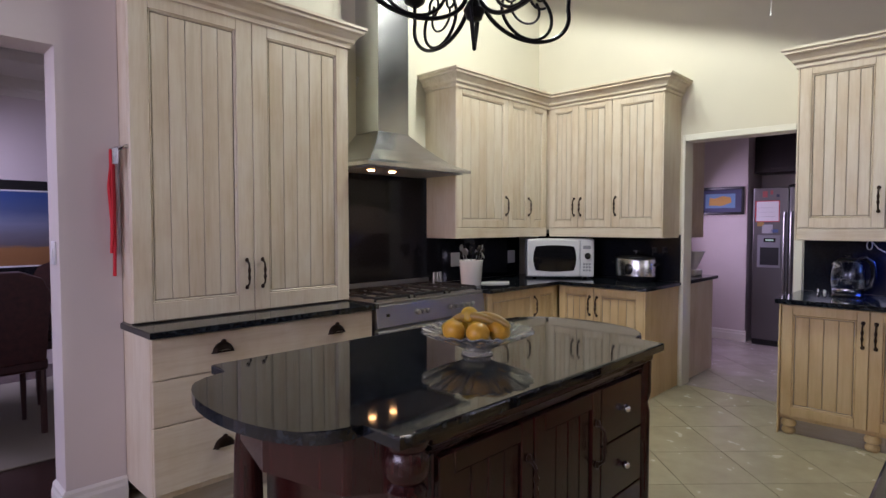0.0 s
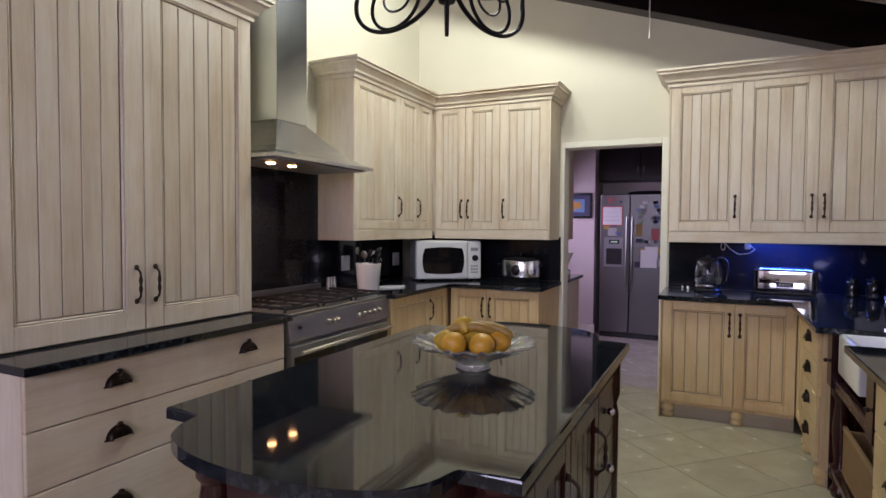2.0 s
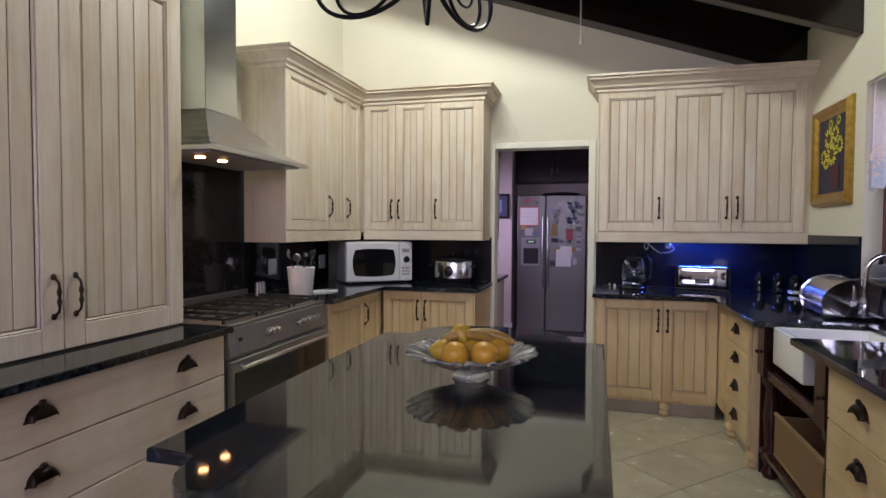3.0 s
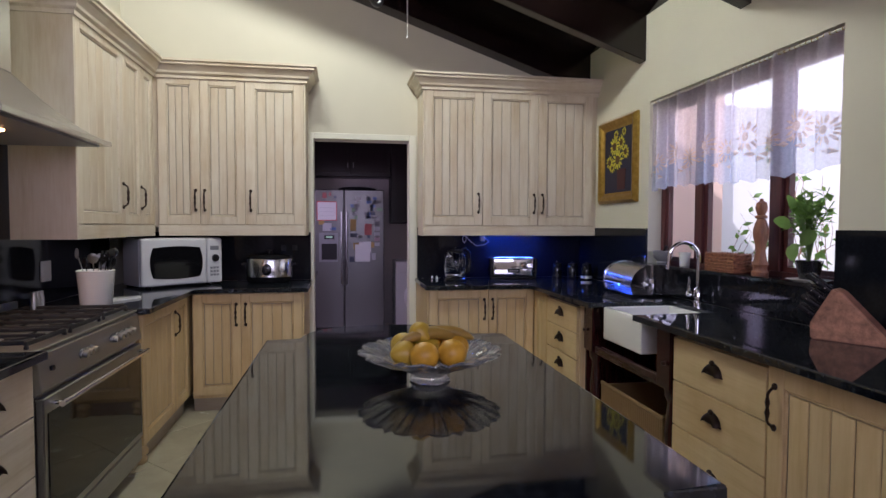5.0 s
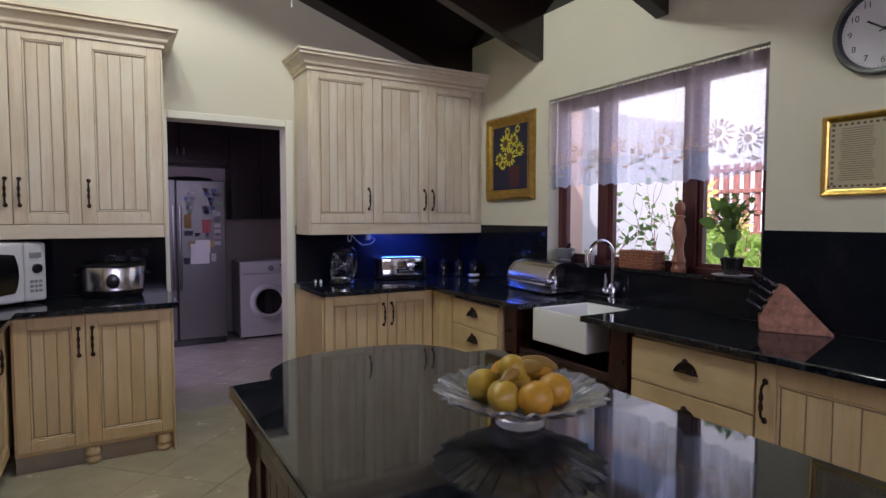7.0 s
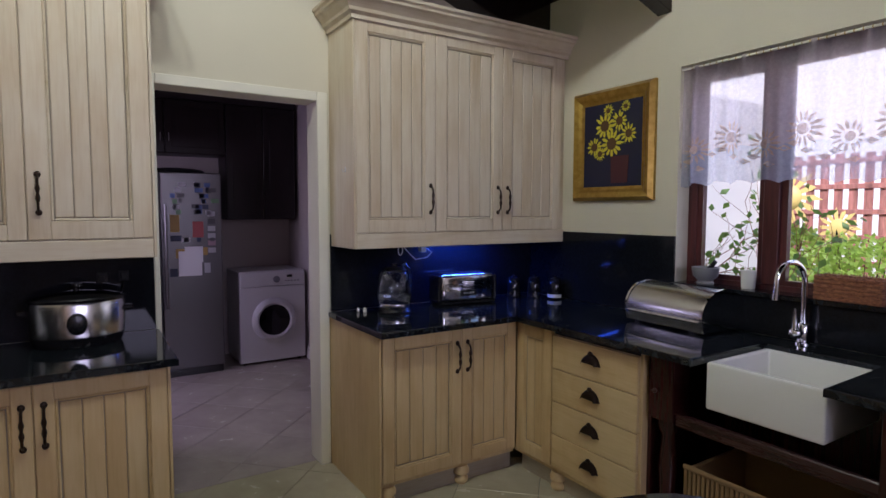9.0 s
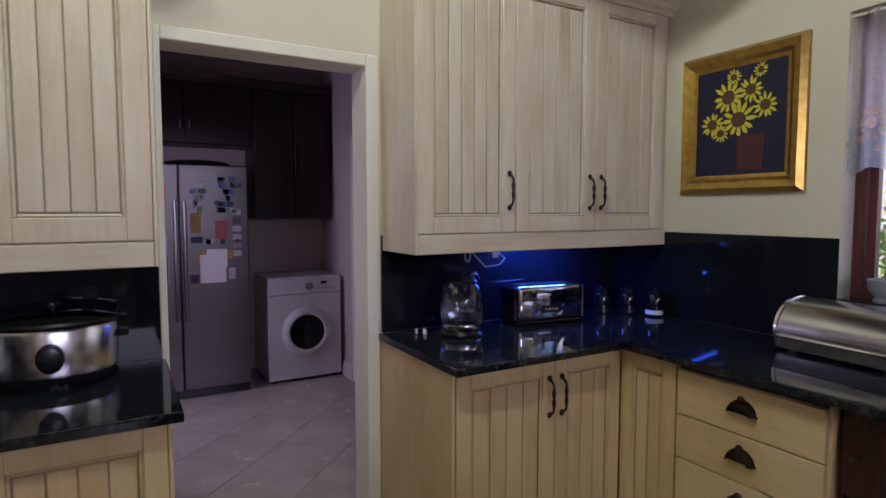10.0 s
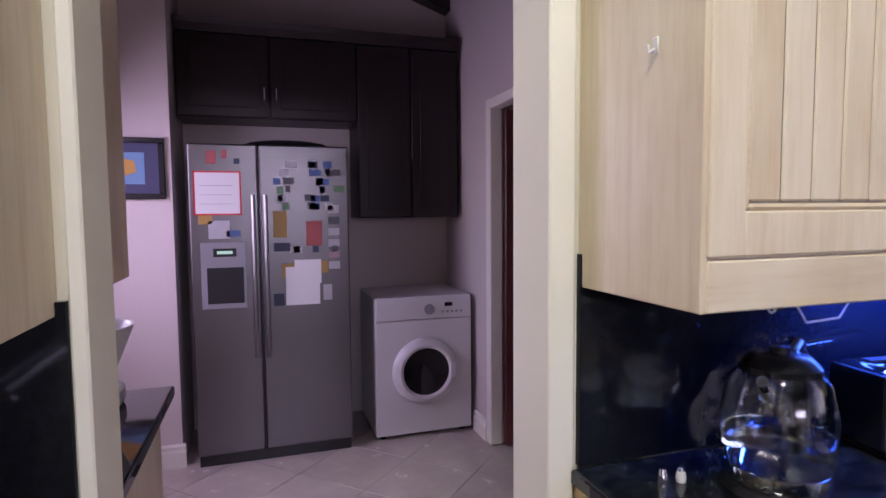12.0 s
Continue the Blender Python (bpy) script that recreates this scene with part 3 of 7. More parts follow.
def bun_foot(parent, x, y, s=1.0, mat=None):
    prof = [(0, 0), (0.030, 0), (0.040, 0.012), (0.040, 0.030), (0.030, 0.042), (0.026, 0.048), (0.044, 0.056), (0.046, 0.075), (0.036, 0.092), (0.036, 0.10), (0, 0.10)]
    part("foot", lathe(bmesh.new(), [(r * s, z) for r, z in prof], 16, (x, y, 0)), mat or M_CREAM, parent, "turned cream bun foot", True)


CROWN = [(0.0, 0.0), (0.012, 0.0), (0.012, 0.022), (0.030, 0.034), (0.034, 0.050), (0.060, 0.082), (0.076, 0.090), (0.076, 0.105), (0.090, 0.112), (0.090, 0.128), (0.0, 0.128)]


def crown(parent, path, z, k=1.0):
    return part("crown_moulding", sweep(bmesh.new(), path, [(o * k, z + h * k) for o, h in CROWN]), M_RAIL, parent, "stepped cream crown moulding")


NORTH = lambda x, y: pose(x, y, 0)                       # front looks to -y
DWALL = lambda x, y: pose(x, y, 0, 0, 0, -90)            # front looks to -x
SOUTH = lambda x, y: pose(x, y, 0, 0, 0, 180)            # front looks to +y

# tall cupboard above the drawers
TX0, TX1, TXM = 1.703, 2.98, 2.33
tall = thing("tall_cupboard", "tall cream distressed beadboard double cupboard on a granite ledge", "cupboard", NORTH(TX0, 3.75))
W = TX1 - TX0
carcass(tall, 0, W, 0.021, YN - 3.75, 0.901, 2.52)
door(tall, 0.0, TXM - TX0, 0.906, 2.52, 0, 1, 0.925 + 0.19, 5, stile=0.09)
door(tall, TXM - TX0, W, 0.906, 2.52, 0, -1, 0.925 + 0.19, 5, stile=0.09)
crown(tall, [(0, YN - 3.75), (0, 0), (W, 0), (W, YN - 3.75)], 2.49)
drawers = thing("drawer_unit", "cream distressed unit of three wide drawers below the tall cupboard", "drawer unit", NORTH(TX0, 3.52))
carcass(drawers, 0, W, 0.021, YN - 3.52, 0.10, 0.868)
for z0, z1 in ((0.666, 0.862), (0.449, 0.666), (0.13, 0.449)):
    drawer(drawers, 0.0, W, z0, z1, 0, (0.26, 0.79))
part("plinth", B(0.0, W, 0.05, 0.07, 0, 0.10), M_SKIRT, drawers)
for fx in (0.06, W - 0.06):
    bun_foot(drawers, fx, 0.06)

# upper cupboards of the north wall, the door wall left of the doorway and right of it
NX0, UZ0, UZ1 = 4.07, 1.36, 2.48


def valance(parent, x0, x1, y0, y1, z0=1.277, z1=1.36):
    part("valance", B(x0, x1, y0, y0 + 0.022, z0, z1 - 0.003, bevel=0.003), M_RAIL, parent)


ncab = thing("wall_cupboard_north", "cream distressed beadboard wall cupboard with crown beside the steel hood", "cupboard", NORTH(NX0, 3.82))
NW = 5.322 - NX0
carcass(ncab, 0, NW, 0.021, YN - 3.82, 1.34, UZ1)
door(ncab, 0.0, 0.66, UZ0, UZ1, 0, 1, "low", 5)
door(ncab, 0.66, 0.99, UZ0, UZ1, 0, 1, "low", 3)
door(ncab, 0.99, NW - 0.005, UZ0, UZ1, 0, -1, None, 3)
part("end_panel", B(-0.012, 0, 0, YN - 3.82, 1.277, UZ1, bevel=0.002), M_CREAM, ncab)
valance(ncab, 0.001, NW, 0.0, 0)
ecab = thing("wall_cupboard_corner", "cream distressed beadboard wall cupboard with three doors over the microwave", "cupboard", DWALL(5.337, 3.80))
EW = 3.80 - 2.727
carcass(ecab, -0.34, EW, 0.021, XW - 5.337, 1.34, UZ1)
door(ecab, 0.0, 0.30, UZ0, UZ1, 0, 1, "low", 3)
door(ecab, 0.30, 0.63, UZ0, UZ1, 0, -1, "low", 3)
door(ecab, 0.63, EW, UZ0, UZ1, 0, -1, "low", 4, stile=0.075)
part("end_panel", B(EW, EW + 0.012, 0, XW - 5.337, 1.277, UZ1, bevel=0.002), M_CREAM, ecab)
valance(ecab, 0.0, EW - 0.001, 0.0, 0)
crown(ecab, [(0.0, -0.0), (EW + 0.012, 0), (EW + 0.012, XW - 5.337)], 2.462)
crown(ncab, [(-0.012, YN - 3.82), (-0.012, 0), (5.337 - NX0, 0)], 2.462)
rcab = thing("wall_cupboard_window_end", "cream distressed beadboard wall cupboard with three doors over the blue-lit worktop", "cupboard", DWALL(5.337, 1.775))
RW = 1.775 - YS
carcass(rcab, 0, RW, 0.021, XW - 5.337, 1.34, UZ1)
door(rcab, 0.0, 0.49, UZ0, UZ1, 0, 1, "low", 5, stile=0.07)
door(rcab, 0.49, 0.97, UZ0, UZ1, 0, 1, "low", 4, stile=0.07)
door(rcab, 0.97, 1.455, UZ0, UZ1, 0, -1, "low", 4, stile=0.07)
part("end_panel", B(-0.012, 0, 0, XW - 5.337, 1.277, UZ1, bevel=0.002), M_CREAM, rcab)
valance(rcab, 0.001, RW, 0.0, 0)
crown(rcab, [(-0.012, XW - 5.337), (-0.012, 0), (RW, 0)], 2.462)

# base cupboards
BZ0, BZ1 = 0.125, 0.862
# Lower fronts take the cream set that has warm light in its colour.
WARMLIT = (M_WARMLIT, M_WARMLITR, M_WARMLITP, M_GLAZE)
nbase = thing("base_cupboard_north", "cream distressed beadboard base cupboard beside the cooker, with yellow light painted in", "cupboard", NORTH(4.07, 3.52))
carcass(nbase, 0, 5.67 - 4.07, 0.021, YN - 3.52, 0.10, 0.868, mat=M_WARMLIT)
door(nbase, 0.02, 0.66, BZ0, BZ1, 0, 1, "high", 5, mats=WARMLIT)
door(nbase, 0.66, 0.975, BZ0, BZ1, 0, 1, None, 3, mats=WARMLIT)
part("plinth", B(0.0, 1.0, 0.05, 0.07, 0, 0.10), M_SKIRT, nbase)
bun_foot(nbase, 0.10, 0.05, mat=M_WARMLIT)
ebase = thing("base_cupboard_corner", "cream distressed beadboard base cupboard under the microwave, with yellow light painted in", "cupboard", DWALL(5.03, 3.50))
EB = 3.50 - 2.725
carcass(ebase, 0, EB, 0.021, XW - 5.03, 0.10, 0.868, mat=M_WARMLIT)
door(ebase, 0.01, 0.34, BZ0, BZ1, 0, 1, "high", 3, mats=WARMLIT)
door(ebase, 0.34, EB, BZ0, BZ1, 0, -1, "high", 4, mats=WARMLIT)
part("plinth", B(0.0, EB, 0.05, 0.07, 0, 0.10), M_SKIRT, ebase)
part("end_panel", B(EB, EB + 0.012, 0, XW - 5.03, 0.0, 0.868, bevel=0.002), M_WARMLIT, ebase)
bun_foot(ebase, 0.36, 0.045, mat=M_WARMLIT)
bun_foot(ebase, EB - 0.05, 0.045, mat=M_WARMLIT)
rbase = thing("base_cupboard_kettle", "cream distressed beadboard base cupboard with two doors under the kettle, yellow light painted in", "cupboard", DWALL(5.03, 1.785))
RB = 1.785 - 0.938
carcass(rbase, 0, RB, 0.021, XW - 5.03, 0.10, 0.868, mat=M_WARMLIT)
door(rbase, 0.005, 0.475, BZ0, BZ1, 0, 1, "high", 4, mats=WARMLIT)
door(rbase, 0.475, RB, BZ0, BZ1, 0, -1, "high", 3, mats=WARMLIT)
part("plinth", B(0.0, RB, 0.05, 0.07, 0, 0.10), M_SKIRT, rbase)
part("end_panel", B(-0.012, 0, 0, XW - 5.03, 0.0, 0.868, bevel=0.002), M_WARMLIT, rbase)
bun_foot(rbase, 0.05, 0.045, mat=M_WARMLIT)
bun_foot(rbase, 0.50, 0.045, mat=M_WARMLIT)

# window side, looking to +y: local x runs to world -x from x = 5.68
SF, SC = 0.895, 0.935
sbase = thing("base_drawers_corner", "cream distressed corner unit with a narrow door and four drawers, yellow light painted in", "drawer unit", SOUTH(5.03, SC))
carcass(sbase, -0.65, 0.84, 0.021, SC - YS, 0.10, 0.868, mat=M_WARMLIT)
door(sbase, 0.0, 0.28, BZ0, BZ1, 0, 1, None, 2, mats=WARMLIT)
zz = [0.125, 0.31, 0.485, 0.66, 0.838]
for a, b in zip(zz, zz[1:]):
    drawer(sbase, 0.285, 0.83, a, b, 0, (0.5,), mat=M_WARMLITR)
# Black strip stands in for the shade in the gap over the drawer.
part("gap_shade_strip", B(0.287, 0.828, 0.018, 0.0208, 0.838, 0.866), M_BLACKM, sbase, "black strip painted as shade in the gap above the top drawer")
part("plinth", B(0.0, 0.84, 0.05, 0.07, 0, 0.10), M_SKIRT, sbase)
bun_foot(sbase, 0.30, 0.045, mat=M_WARMLIT)
bun_foot(sbase, 0.80, 0.045, mat=M_WARMLIT)

sinkunit = thing("sink_unit", "dark stained open sink stand with turned posts and a low shelf", "sink unit", SOUTH(4.17, SF))
for px in (0.06, 0.92):
    prof = [(0, 0), (0.035, 0), (0.045, 0.03), (0.03, 0.06), (0.03, 0.08), (0.045, 0.10), (0.045, 0.14), (0.028, 0.17), (0.04, 0.35), (0.028, 0.50), (0.045, 0.53), (0.045, 0.57), (0, 0.57)]
    part("post", lathe(bmesh.new(), prof, 18, (px, 0.06, 0)), M_MAHOG, sinkunit, "", True)
    part("post_block", B(px - 0.06, px + 0.06, 0.0, 0.11, 0.571, 0.866, bevel=0.004), M_MAHOG, sinkunit)
part("rail", B(0.12, 0.86, 0.02, 0.05, 0.56, 0.615, bevel=0.004), M_MAHOGX, sinkunit)
part("shelf", B(0.0, 0.98, 0.02, SF - YS - 0.02, 0.12, 0.15, bevel=0.003), M_MAHOGX, sinkunit)
part("side_panel", B(-0.018, 0.0, 0.02, SF - YS - 0.02, 0.0, 0.866), M_MAHOG, sinkunit)
part("side_panel", B(0.98, 1.0, 0.02, SF - YS - 0.02, 0.0, 0.866), M_MAHOG, sinkunit)
part("back_panel", B(0.0, 0.98, SF - YS - 0.02, SF - YS - 0.005, 0.0, 0.866), M_MAHOG, sinkunit)
for kx in (0.035, 0.945):
    part("knob", blob(bmesh.new(), (kx, -0.012, 0.70), (0.011, 0.012, 0.011), 10, 8), M_BRONZE, sinkunit, "", True)

wbase = thing("base_drawers_window", "cream distressed three-drawer unit beside the sink, with yellow light painted in", "drawer unit", SOUTH(3.165, SF))
carcass(wbase, 0, 0.60, 0.021, SF - YS, 0.10, 0.868, mat=M_WARMLIT)
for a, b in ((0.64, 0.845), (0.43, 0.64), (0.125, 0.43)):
    drawer(wbase, 0.0, 0.60, a, b, 0, (0.5,), mat=M_WARMLITR)
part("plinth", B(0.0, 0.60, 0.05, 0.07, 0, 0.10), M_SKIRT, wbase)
wbase2 = thing("base_cupboard_window", "cream distressed beadboard base cupboard with a door beside the drawers, yellow light painted in", "cupboard", SOUTH(2.56, SF))
carcass(wbase2, 0, 1.09, 0.021, SF - YS, 0.10, 0.868, mat=M_WARMLIT)
door(wbase2, 0.0, 0.62, BZ0, BZ1, 0, -1, "high", 5, stile=0.075, mats=WARMLIT)
door(wbase2, 0.62, 1.085, BZ0, BZ1, 0, 1, "high", 4, stile=0.075, mats=WARMLIT)
part("plinth", B(0.0, 1.09, 0.05, 0.07, 0, 0.10), M_SKIRT, wbase2)

# worktops
def worktop(name, pts, label, z0=0.870, z1=CT):
    return solo(name, slab(bmesh.new(), pts, z0, z1, 0.006), M_GRANITE, label, "worktop", smooth=False)


worktop("worktop_ledge", [(1.685, 3.48), (2.998, 3.48), (2.998, 4.155), (1.705, 4.155), (1.705, 3.885), (1.685, 3.885)], "polished black granite ledge worktop under the tall cupboard")
worktop("worktop_corner", [(4.062, 3.47), (5.0, 3.47), (5.0, 2.685), (XW - 0.018, 2.685), (XW - 0.018, YN - 0.018), (4.062, YN - 0.018)], "polished black granite worktop under the microwave")
worktop("worktop_sink", [(4.975, 1.81), (4.975, 0.985), (3.913, 0.985), (3.913, 0.46), (3.458, 0.46), (3.458, 0.945), (1.46, 0.945), (1.46, YS + 0.018), (XW - 0.018, YS + 0.018), (XW - 0.018, 1.81)][::-1], "polished black granite worktop round the butler sink")

# cane drawer basket on the low shelf of the sink stand
dbk = thing("cane_drawer_basket", "pale woven cane drawer basket on the sink stand shelf", "basket", pose(3.68, 0.60, 0.1505))
M_PALECANE = Mat("pale_woven_cane", (0.24, 0.15, 0.06), 0.6).m
for i in range(34):
    x = -0.34 + i * 0.68 / 33
    part("cane", B(x - 0.008, x + 0.008, 0.226, 0.240, 0.022, 0.228, bevel=0.004), M_PALECANE, dbk)
for z in (0.0, 0.222):
    part("rim", tube(bmesh.new(), [(-0.35, 0.232, z + 0.012), (0.35, 0.232, z + 0.012)], 0.012, 8), M_PALECANE, dbk, "", True)
for x in (-0.35, 0.33):
    part("side", B(x, x + 0.02, -0.22, 0.222, 0.0, 0.225, bevel=0.004), M_PALECANE, dbk)
part("bottom", B(-0.329, 0.329, -0.22, 0.222, 0.0, 0.012), M_PALECANE, dbk)
part("back", B(-0.35, 0.35, -0.240, -0.2205, 0.0, 0.225, bevel=0.004), M_PALECANE, dbk)

# butler sink
sink = thing("butler_sink", "white glazed butler sink set in the black worktop", "sink", pose(3.688, 0.675, 0))
bm = bmesh.new()
ox, oy0, oy1 = 0.219, -0.228, 0.216
prev = None
for x0, x1, y0, y1, z in ((-ox, ox, oy0, oy1, 0.685), (-ox, ox, oy0, oy1, 0.878), (-ox + 0.028, ox - 0.028, oy0 + 0.028, oy1 - 0.03, 0.878), (-ox + 0.034, ox - 0.034, oy0 + 0.034, oy1 - 0.036, 0.712)):
    ring = [bm.verts.new(p) for p in ((x0, y0, z), (x1, y0, z), (x1, y1, z), (x0, y1, z))]
    if prev is None:
        bm.faces.new(ring[::-1])
    else:
        for k in range(4):
            bm.faces.new((prev[k], prev[(k + 1) % 4], ring[(k + 1) % 4], ring[k]))
    prev = ring
bm.faces.new(prev)
bmesh.ops.bevel(bm, geom=list(bm.edges), offset=0.009, segments=3, affect="EDGES", profile=0.5)
part("basin", bm, M_CERAM, sink, "", True)
part("plughole", lathe(bmesh.new(), [(0, 0.7125), (0.03, 0.7125), (0.036, 0.715), (0.03, 0.717), (0, 0.714)], 16), M_CHROME, sink, "", True)
tap = thing("swan_neck_tap", "chrome swan-neck mixer tap behind the sink", "tap", pose(3.81, 0.335, CT, 0, 0, -10))
part("base", lathe(bmesh.new(), [(0, 0), (0.028, 0), (0.028, 0.006), (0.021, 0.012), (0.021, 0.085), (0.014, 0.095), (0, 0.095)], 20), M_CHROME, tap, "", True)
pts = [(0, 0, 0.09), (0, 0, 0.2)] + [(0, 0.088 * (1 - math.cos(a)), 0.275 + 0.088 * math.sin(a)) for a in [k * math.pi / 12 for k in range(13)]] + [(0, 0.178, 0.24)]
part("spout", tube(bmesh.new(), pts, 0.0115, 14), M_CHROME, tap, "", True)
part("nozzle", tube(bmesh.new(), [(0, 0.178, 0.242), (0, 0.181, 0.205)], 0.0145, 14), M_CHROME, tap, "", True)
part("lever", blob(tube(bmesh.new(), [(0.0, 0.015, 0.052), (0.0, 0.050, 0.052), (0.0, 0.056, 0.16)], [0.016, 0.018, 0.004], 12), (0, 0.048, 0.052), (0.028, 0.024, 0.028), 16, 10), M_CHROME, tap, "", True)

# ---- island ----
island = thing("kitchen_island", "dark mahogany kitchen island with a shaped black granite top", "kitchen island", pose(0, 0, 0))
IX0, IX1, IY0, IY1 = 1.63, 3.076, 1.75, 2.727


def island_outline(inset=0.0):
    """Straight long sides, square ears at the corners and a bowed end between them."""
    x0, x1, y0, y1 = IX0 + inset, IX1 - inset, IY0 + inset, IY1 - inset
    ya, yb, yc = 1.885, 2.595, 2.24
    pts = [(x0, y0), (x1, y0), (x1, ya)]
    n = 22
    for i in range(n + 1):
        a = -math.pi / 2 + math.pi * i / n
        pts.append((x1 + 0.02 + 0.26 * math.cos(a) ** 0.8 if math.cos(a) > 1e-6 else x1 + 0.02, yc + (yb - ya) / 2 * math.sin(a)))
    pts += [(x1, yb), (x1, y1), (x0, y1), (x0, yb)]
    for i in range(n + 1):
        a = math.pi / 2 + math.pi * i / n
        k = max(0.0, -math.cos(a)) ** 0.8
        pts.append((x0 - 0.02 - 0.19 * k, yc + (yb - ya) / 2 * math.sin(a)))
    pts.append((x0, ya))
    return pts


part("top", slab(bmesh.new(), island_outline(), 0.868, CT, 0.007), M_GRANITE, island, "polished black granite island top with eared corners")
BX0, BX1, BY0, BY1 = 1.80, 2.97, 1.815, 2.655
part("body", B(BX0, BX1, BY0, BY1, 0.09, 0.866, bevel=0.004), M_MAHOG, island)
part("plinth", B(BX0 + 0.03, BX1 - 0.03, BY0 + 0.03, BY1 - 0.03, 0, 0.09), M_MAHOG, island)
part("cornice", sweep(bmesh.new(), [(BX0, BY1), (BX0, BY0), (BX1, BY0), (BX1, BY1), (BX0, BY1)], [(0, 0.80), (0.012, 0.80), (0.03, 0.83), (0.045, 0.84), (0.045, 0.866), (0, 0.866)]), M_MAHOGX, island)
dm = (M_MAHOG, M_MAHOGX, M_MAHOG, M_MAHOGX)
# doors and a bank of drawers on both long sides
for kind, a, b in (("d", 0.0, 0.42), ("d", 0.42, 0.84), ("w", 0.84, BX1 - BX0)):
    for base, rz, oy, flip in ((0, 0, BY0 - 0.021, False), (1, 180, BY1 + 0.021, True)):
        m = pose(BX0 if not flip else BX1, oy, 0, 0, 0, rz)
        if kind == "d":
            g = 0.003
            x0, x1, z0, z1, st = a + g, b - g, 0.13, 0.79, 0.06
            bm = bmesh.new()
            box(bm, x0, x0 + st, 0, 0.02, z0, z1, bevel=0.003)
            box(bm, x1 - st, x1, 0, 0.02, z0, z1, bevel=0.003)
            box(bm, x0 + st, x1 - st, 0, 0.02, z0, z0 + st, bevel=0.003)
            box(bm, x0 + st, x1 - st, 0, 0.02, z1 - st, z1, bevel=0.003)
            d = part("door", bm, M_MAHOG, island, "dark mahogany beadboard door")
            d.matrix_basis = m
            part("back_panel", B(x0 + st, x1 - st, 0.017, 0.0195, z0 + st, z1 - st), M_MAHOGX, d)
            for i in range(4):
                pw = (x1 - x0 - 2 * st) / 4
                p = new("plank", plank_mesh(pw, z1 - z0 - 2 * st - 0.006, M_MAHOG))
                p.parent, p.location = d, (x0 + st + pw * (i + 0.5), 0.016, z0 + st + 0.003)
            handle(d, x1 - 0.03, 0, 0.60)
        else:
            for z0, z1 in ((0.58, 0.79), (0.36, 0.575), (0.13, 0.355)):
                d = part("drawer", B(a + 0.003, b - 0.003, 0, 0.02, z0, z1, bevel=0.004, seg=2), M_MAHOG, island, "dark mahogany drawer")
                d.matrix_basis = m
                part("knob", blob(bmesh.new(), ((a + b) / 2, -0.016, (z0 + z1) / 2), (0.015, 0.016, 0.015), 12, 8), M_CHROME, d, "small steel knob", True)
# turned corner posts under the ears and the bowed end
for px, py in ((1.72, 1.825), (1.72, 2.65)):
    prof = [(0, 0), (0.05, 0), (0.058, 0.03), (0.058, 0.09), (0.04, 0.12), (0.052, 0.17), (0.05, 0.45), (0.045, 0.62), (0.036, 0.68), (0.05, 0.70), (0.05, 0.73), (0.036, 0.745), (0.058, 0.77), (0.06, 0.81), (0.048, 0.83), (0.06, 0.85), (0.06, 0.866), (0, 0.866)]
    part("post", lathe(bmesh.new(), prof, 24, (px, py, 0)), M_MAHOG, island, "turned dark mahogany post", True)
for px, py in ((3.01, 1.81), (3.01, 2.66)):
    prof = [(0, 0), (0.03, 0), (0.036, 0.03), (0.022, 0.06), (0.03, 0.12), (0.03, 0.62), (0.022, 0.66), (0.034, 0.70), (0.034, 0.866), (0, 0.866)]
    part("post", lathe(bmesh.new(), prof, 18, (px, py, 0)), M_MAHOG, island, "slender turned mahogany post", True)
part("bow_panel", slab(bmesh.new(), [(1.80, 1.82), (1.80, 2.63), (1.62, 2.50), (1.55, 2.228), (1.62, 1.95)], 0.70, 0.866), M_MAHOG, island)

# glass fruit bowl and fruit
BC = (2.39, 2.17)
bowl = thing("fruit_bowl", "cut-glass pedestal fruit bowl on the island", "bowl", pose(BC[0], BC[1], CT))
bm = bmesh.new()
seg = 72
outer = [(0.0, 0.004), (0.056, 0.0), (0.060, 0.004), (0.052, 0.012), (0.050, 0.020), (0.068, 0.030), (0.105, 0.048), (0.145, 0.062), (0.182, 0.078), (0.206, 0.090)]
inner = [(0.203, 0.095), (0.172, 0.085), (0.120, 0.062), (0.060, 0.048), (0.0, 0.046)]
rings = []
for r, z in outer + inner:
    if r == 0:
        rings.append([bm.verts.new((0, 0, z))])
        continue
    ring = []
    for i in range(seg):
        a = i * math.tau / seg
        cut = 1 + (0.030 * (1 if i % 2 else -1) + 0.02 * math.cos(a * 12)) * (r > 0.1)
        ring.append(bm.verts.new((r * cut * math.cos(a), r * cut * math.sin(a), z + 0.004 * (r > 0.13) * math.cos(a * 24))))
    rings.append(ring)
for a, b in zip(rings, rings[1:]):
    for i in range(seg):
        j = (i + 1) % seg
        if len(a) == 1:
            bm.faces.new((a[0], b[i], b[j]))
        elif len(b) == 1:
            bm.faces.new((a[i], a[j], b[0]))
        else:
            bm.faces.new((a[i], a[j], b[j], b[i]))
part("dish", bm, M_CUT, bowl, "clear cut-glass dish with a scalloped rim")
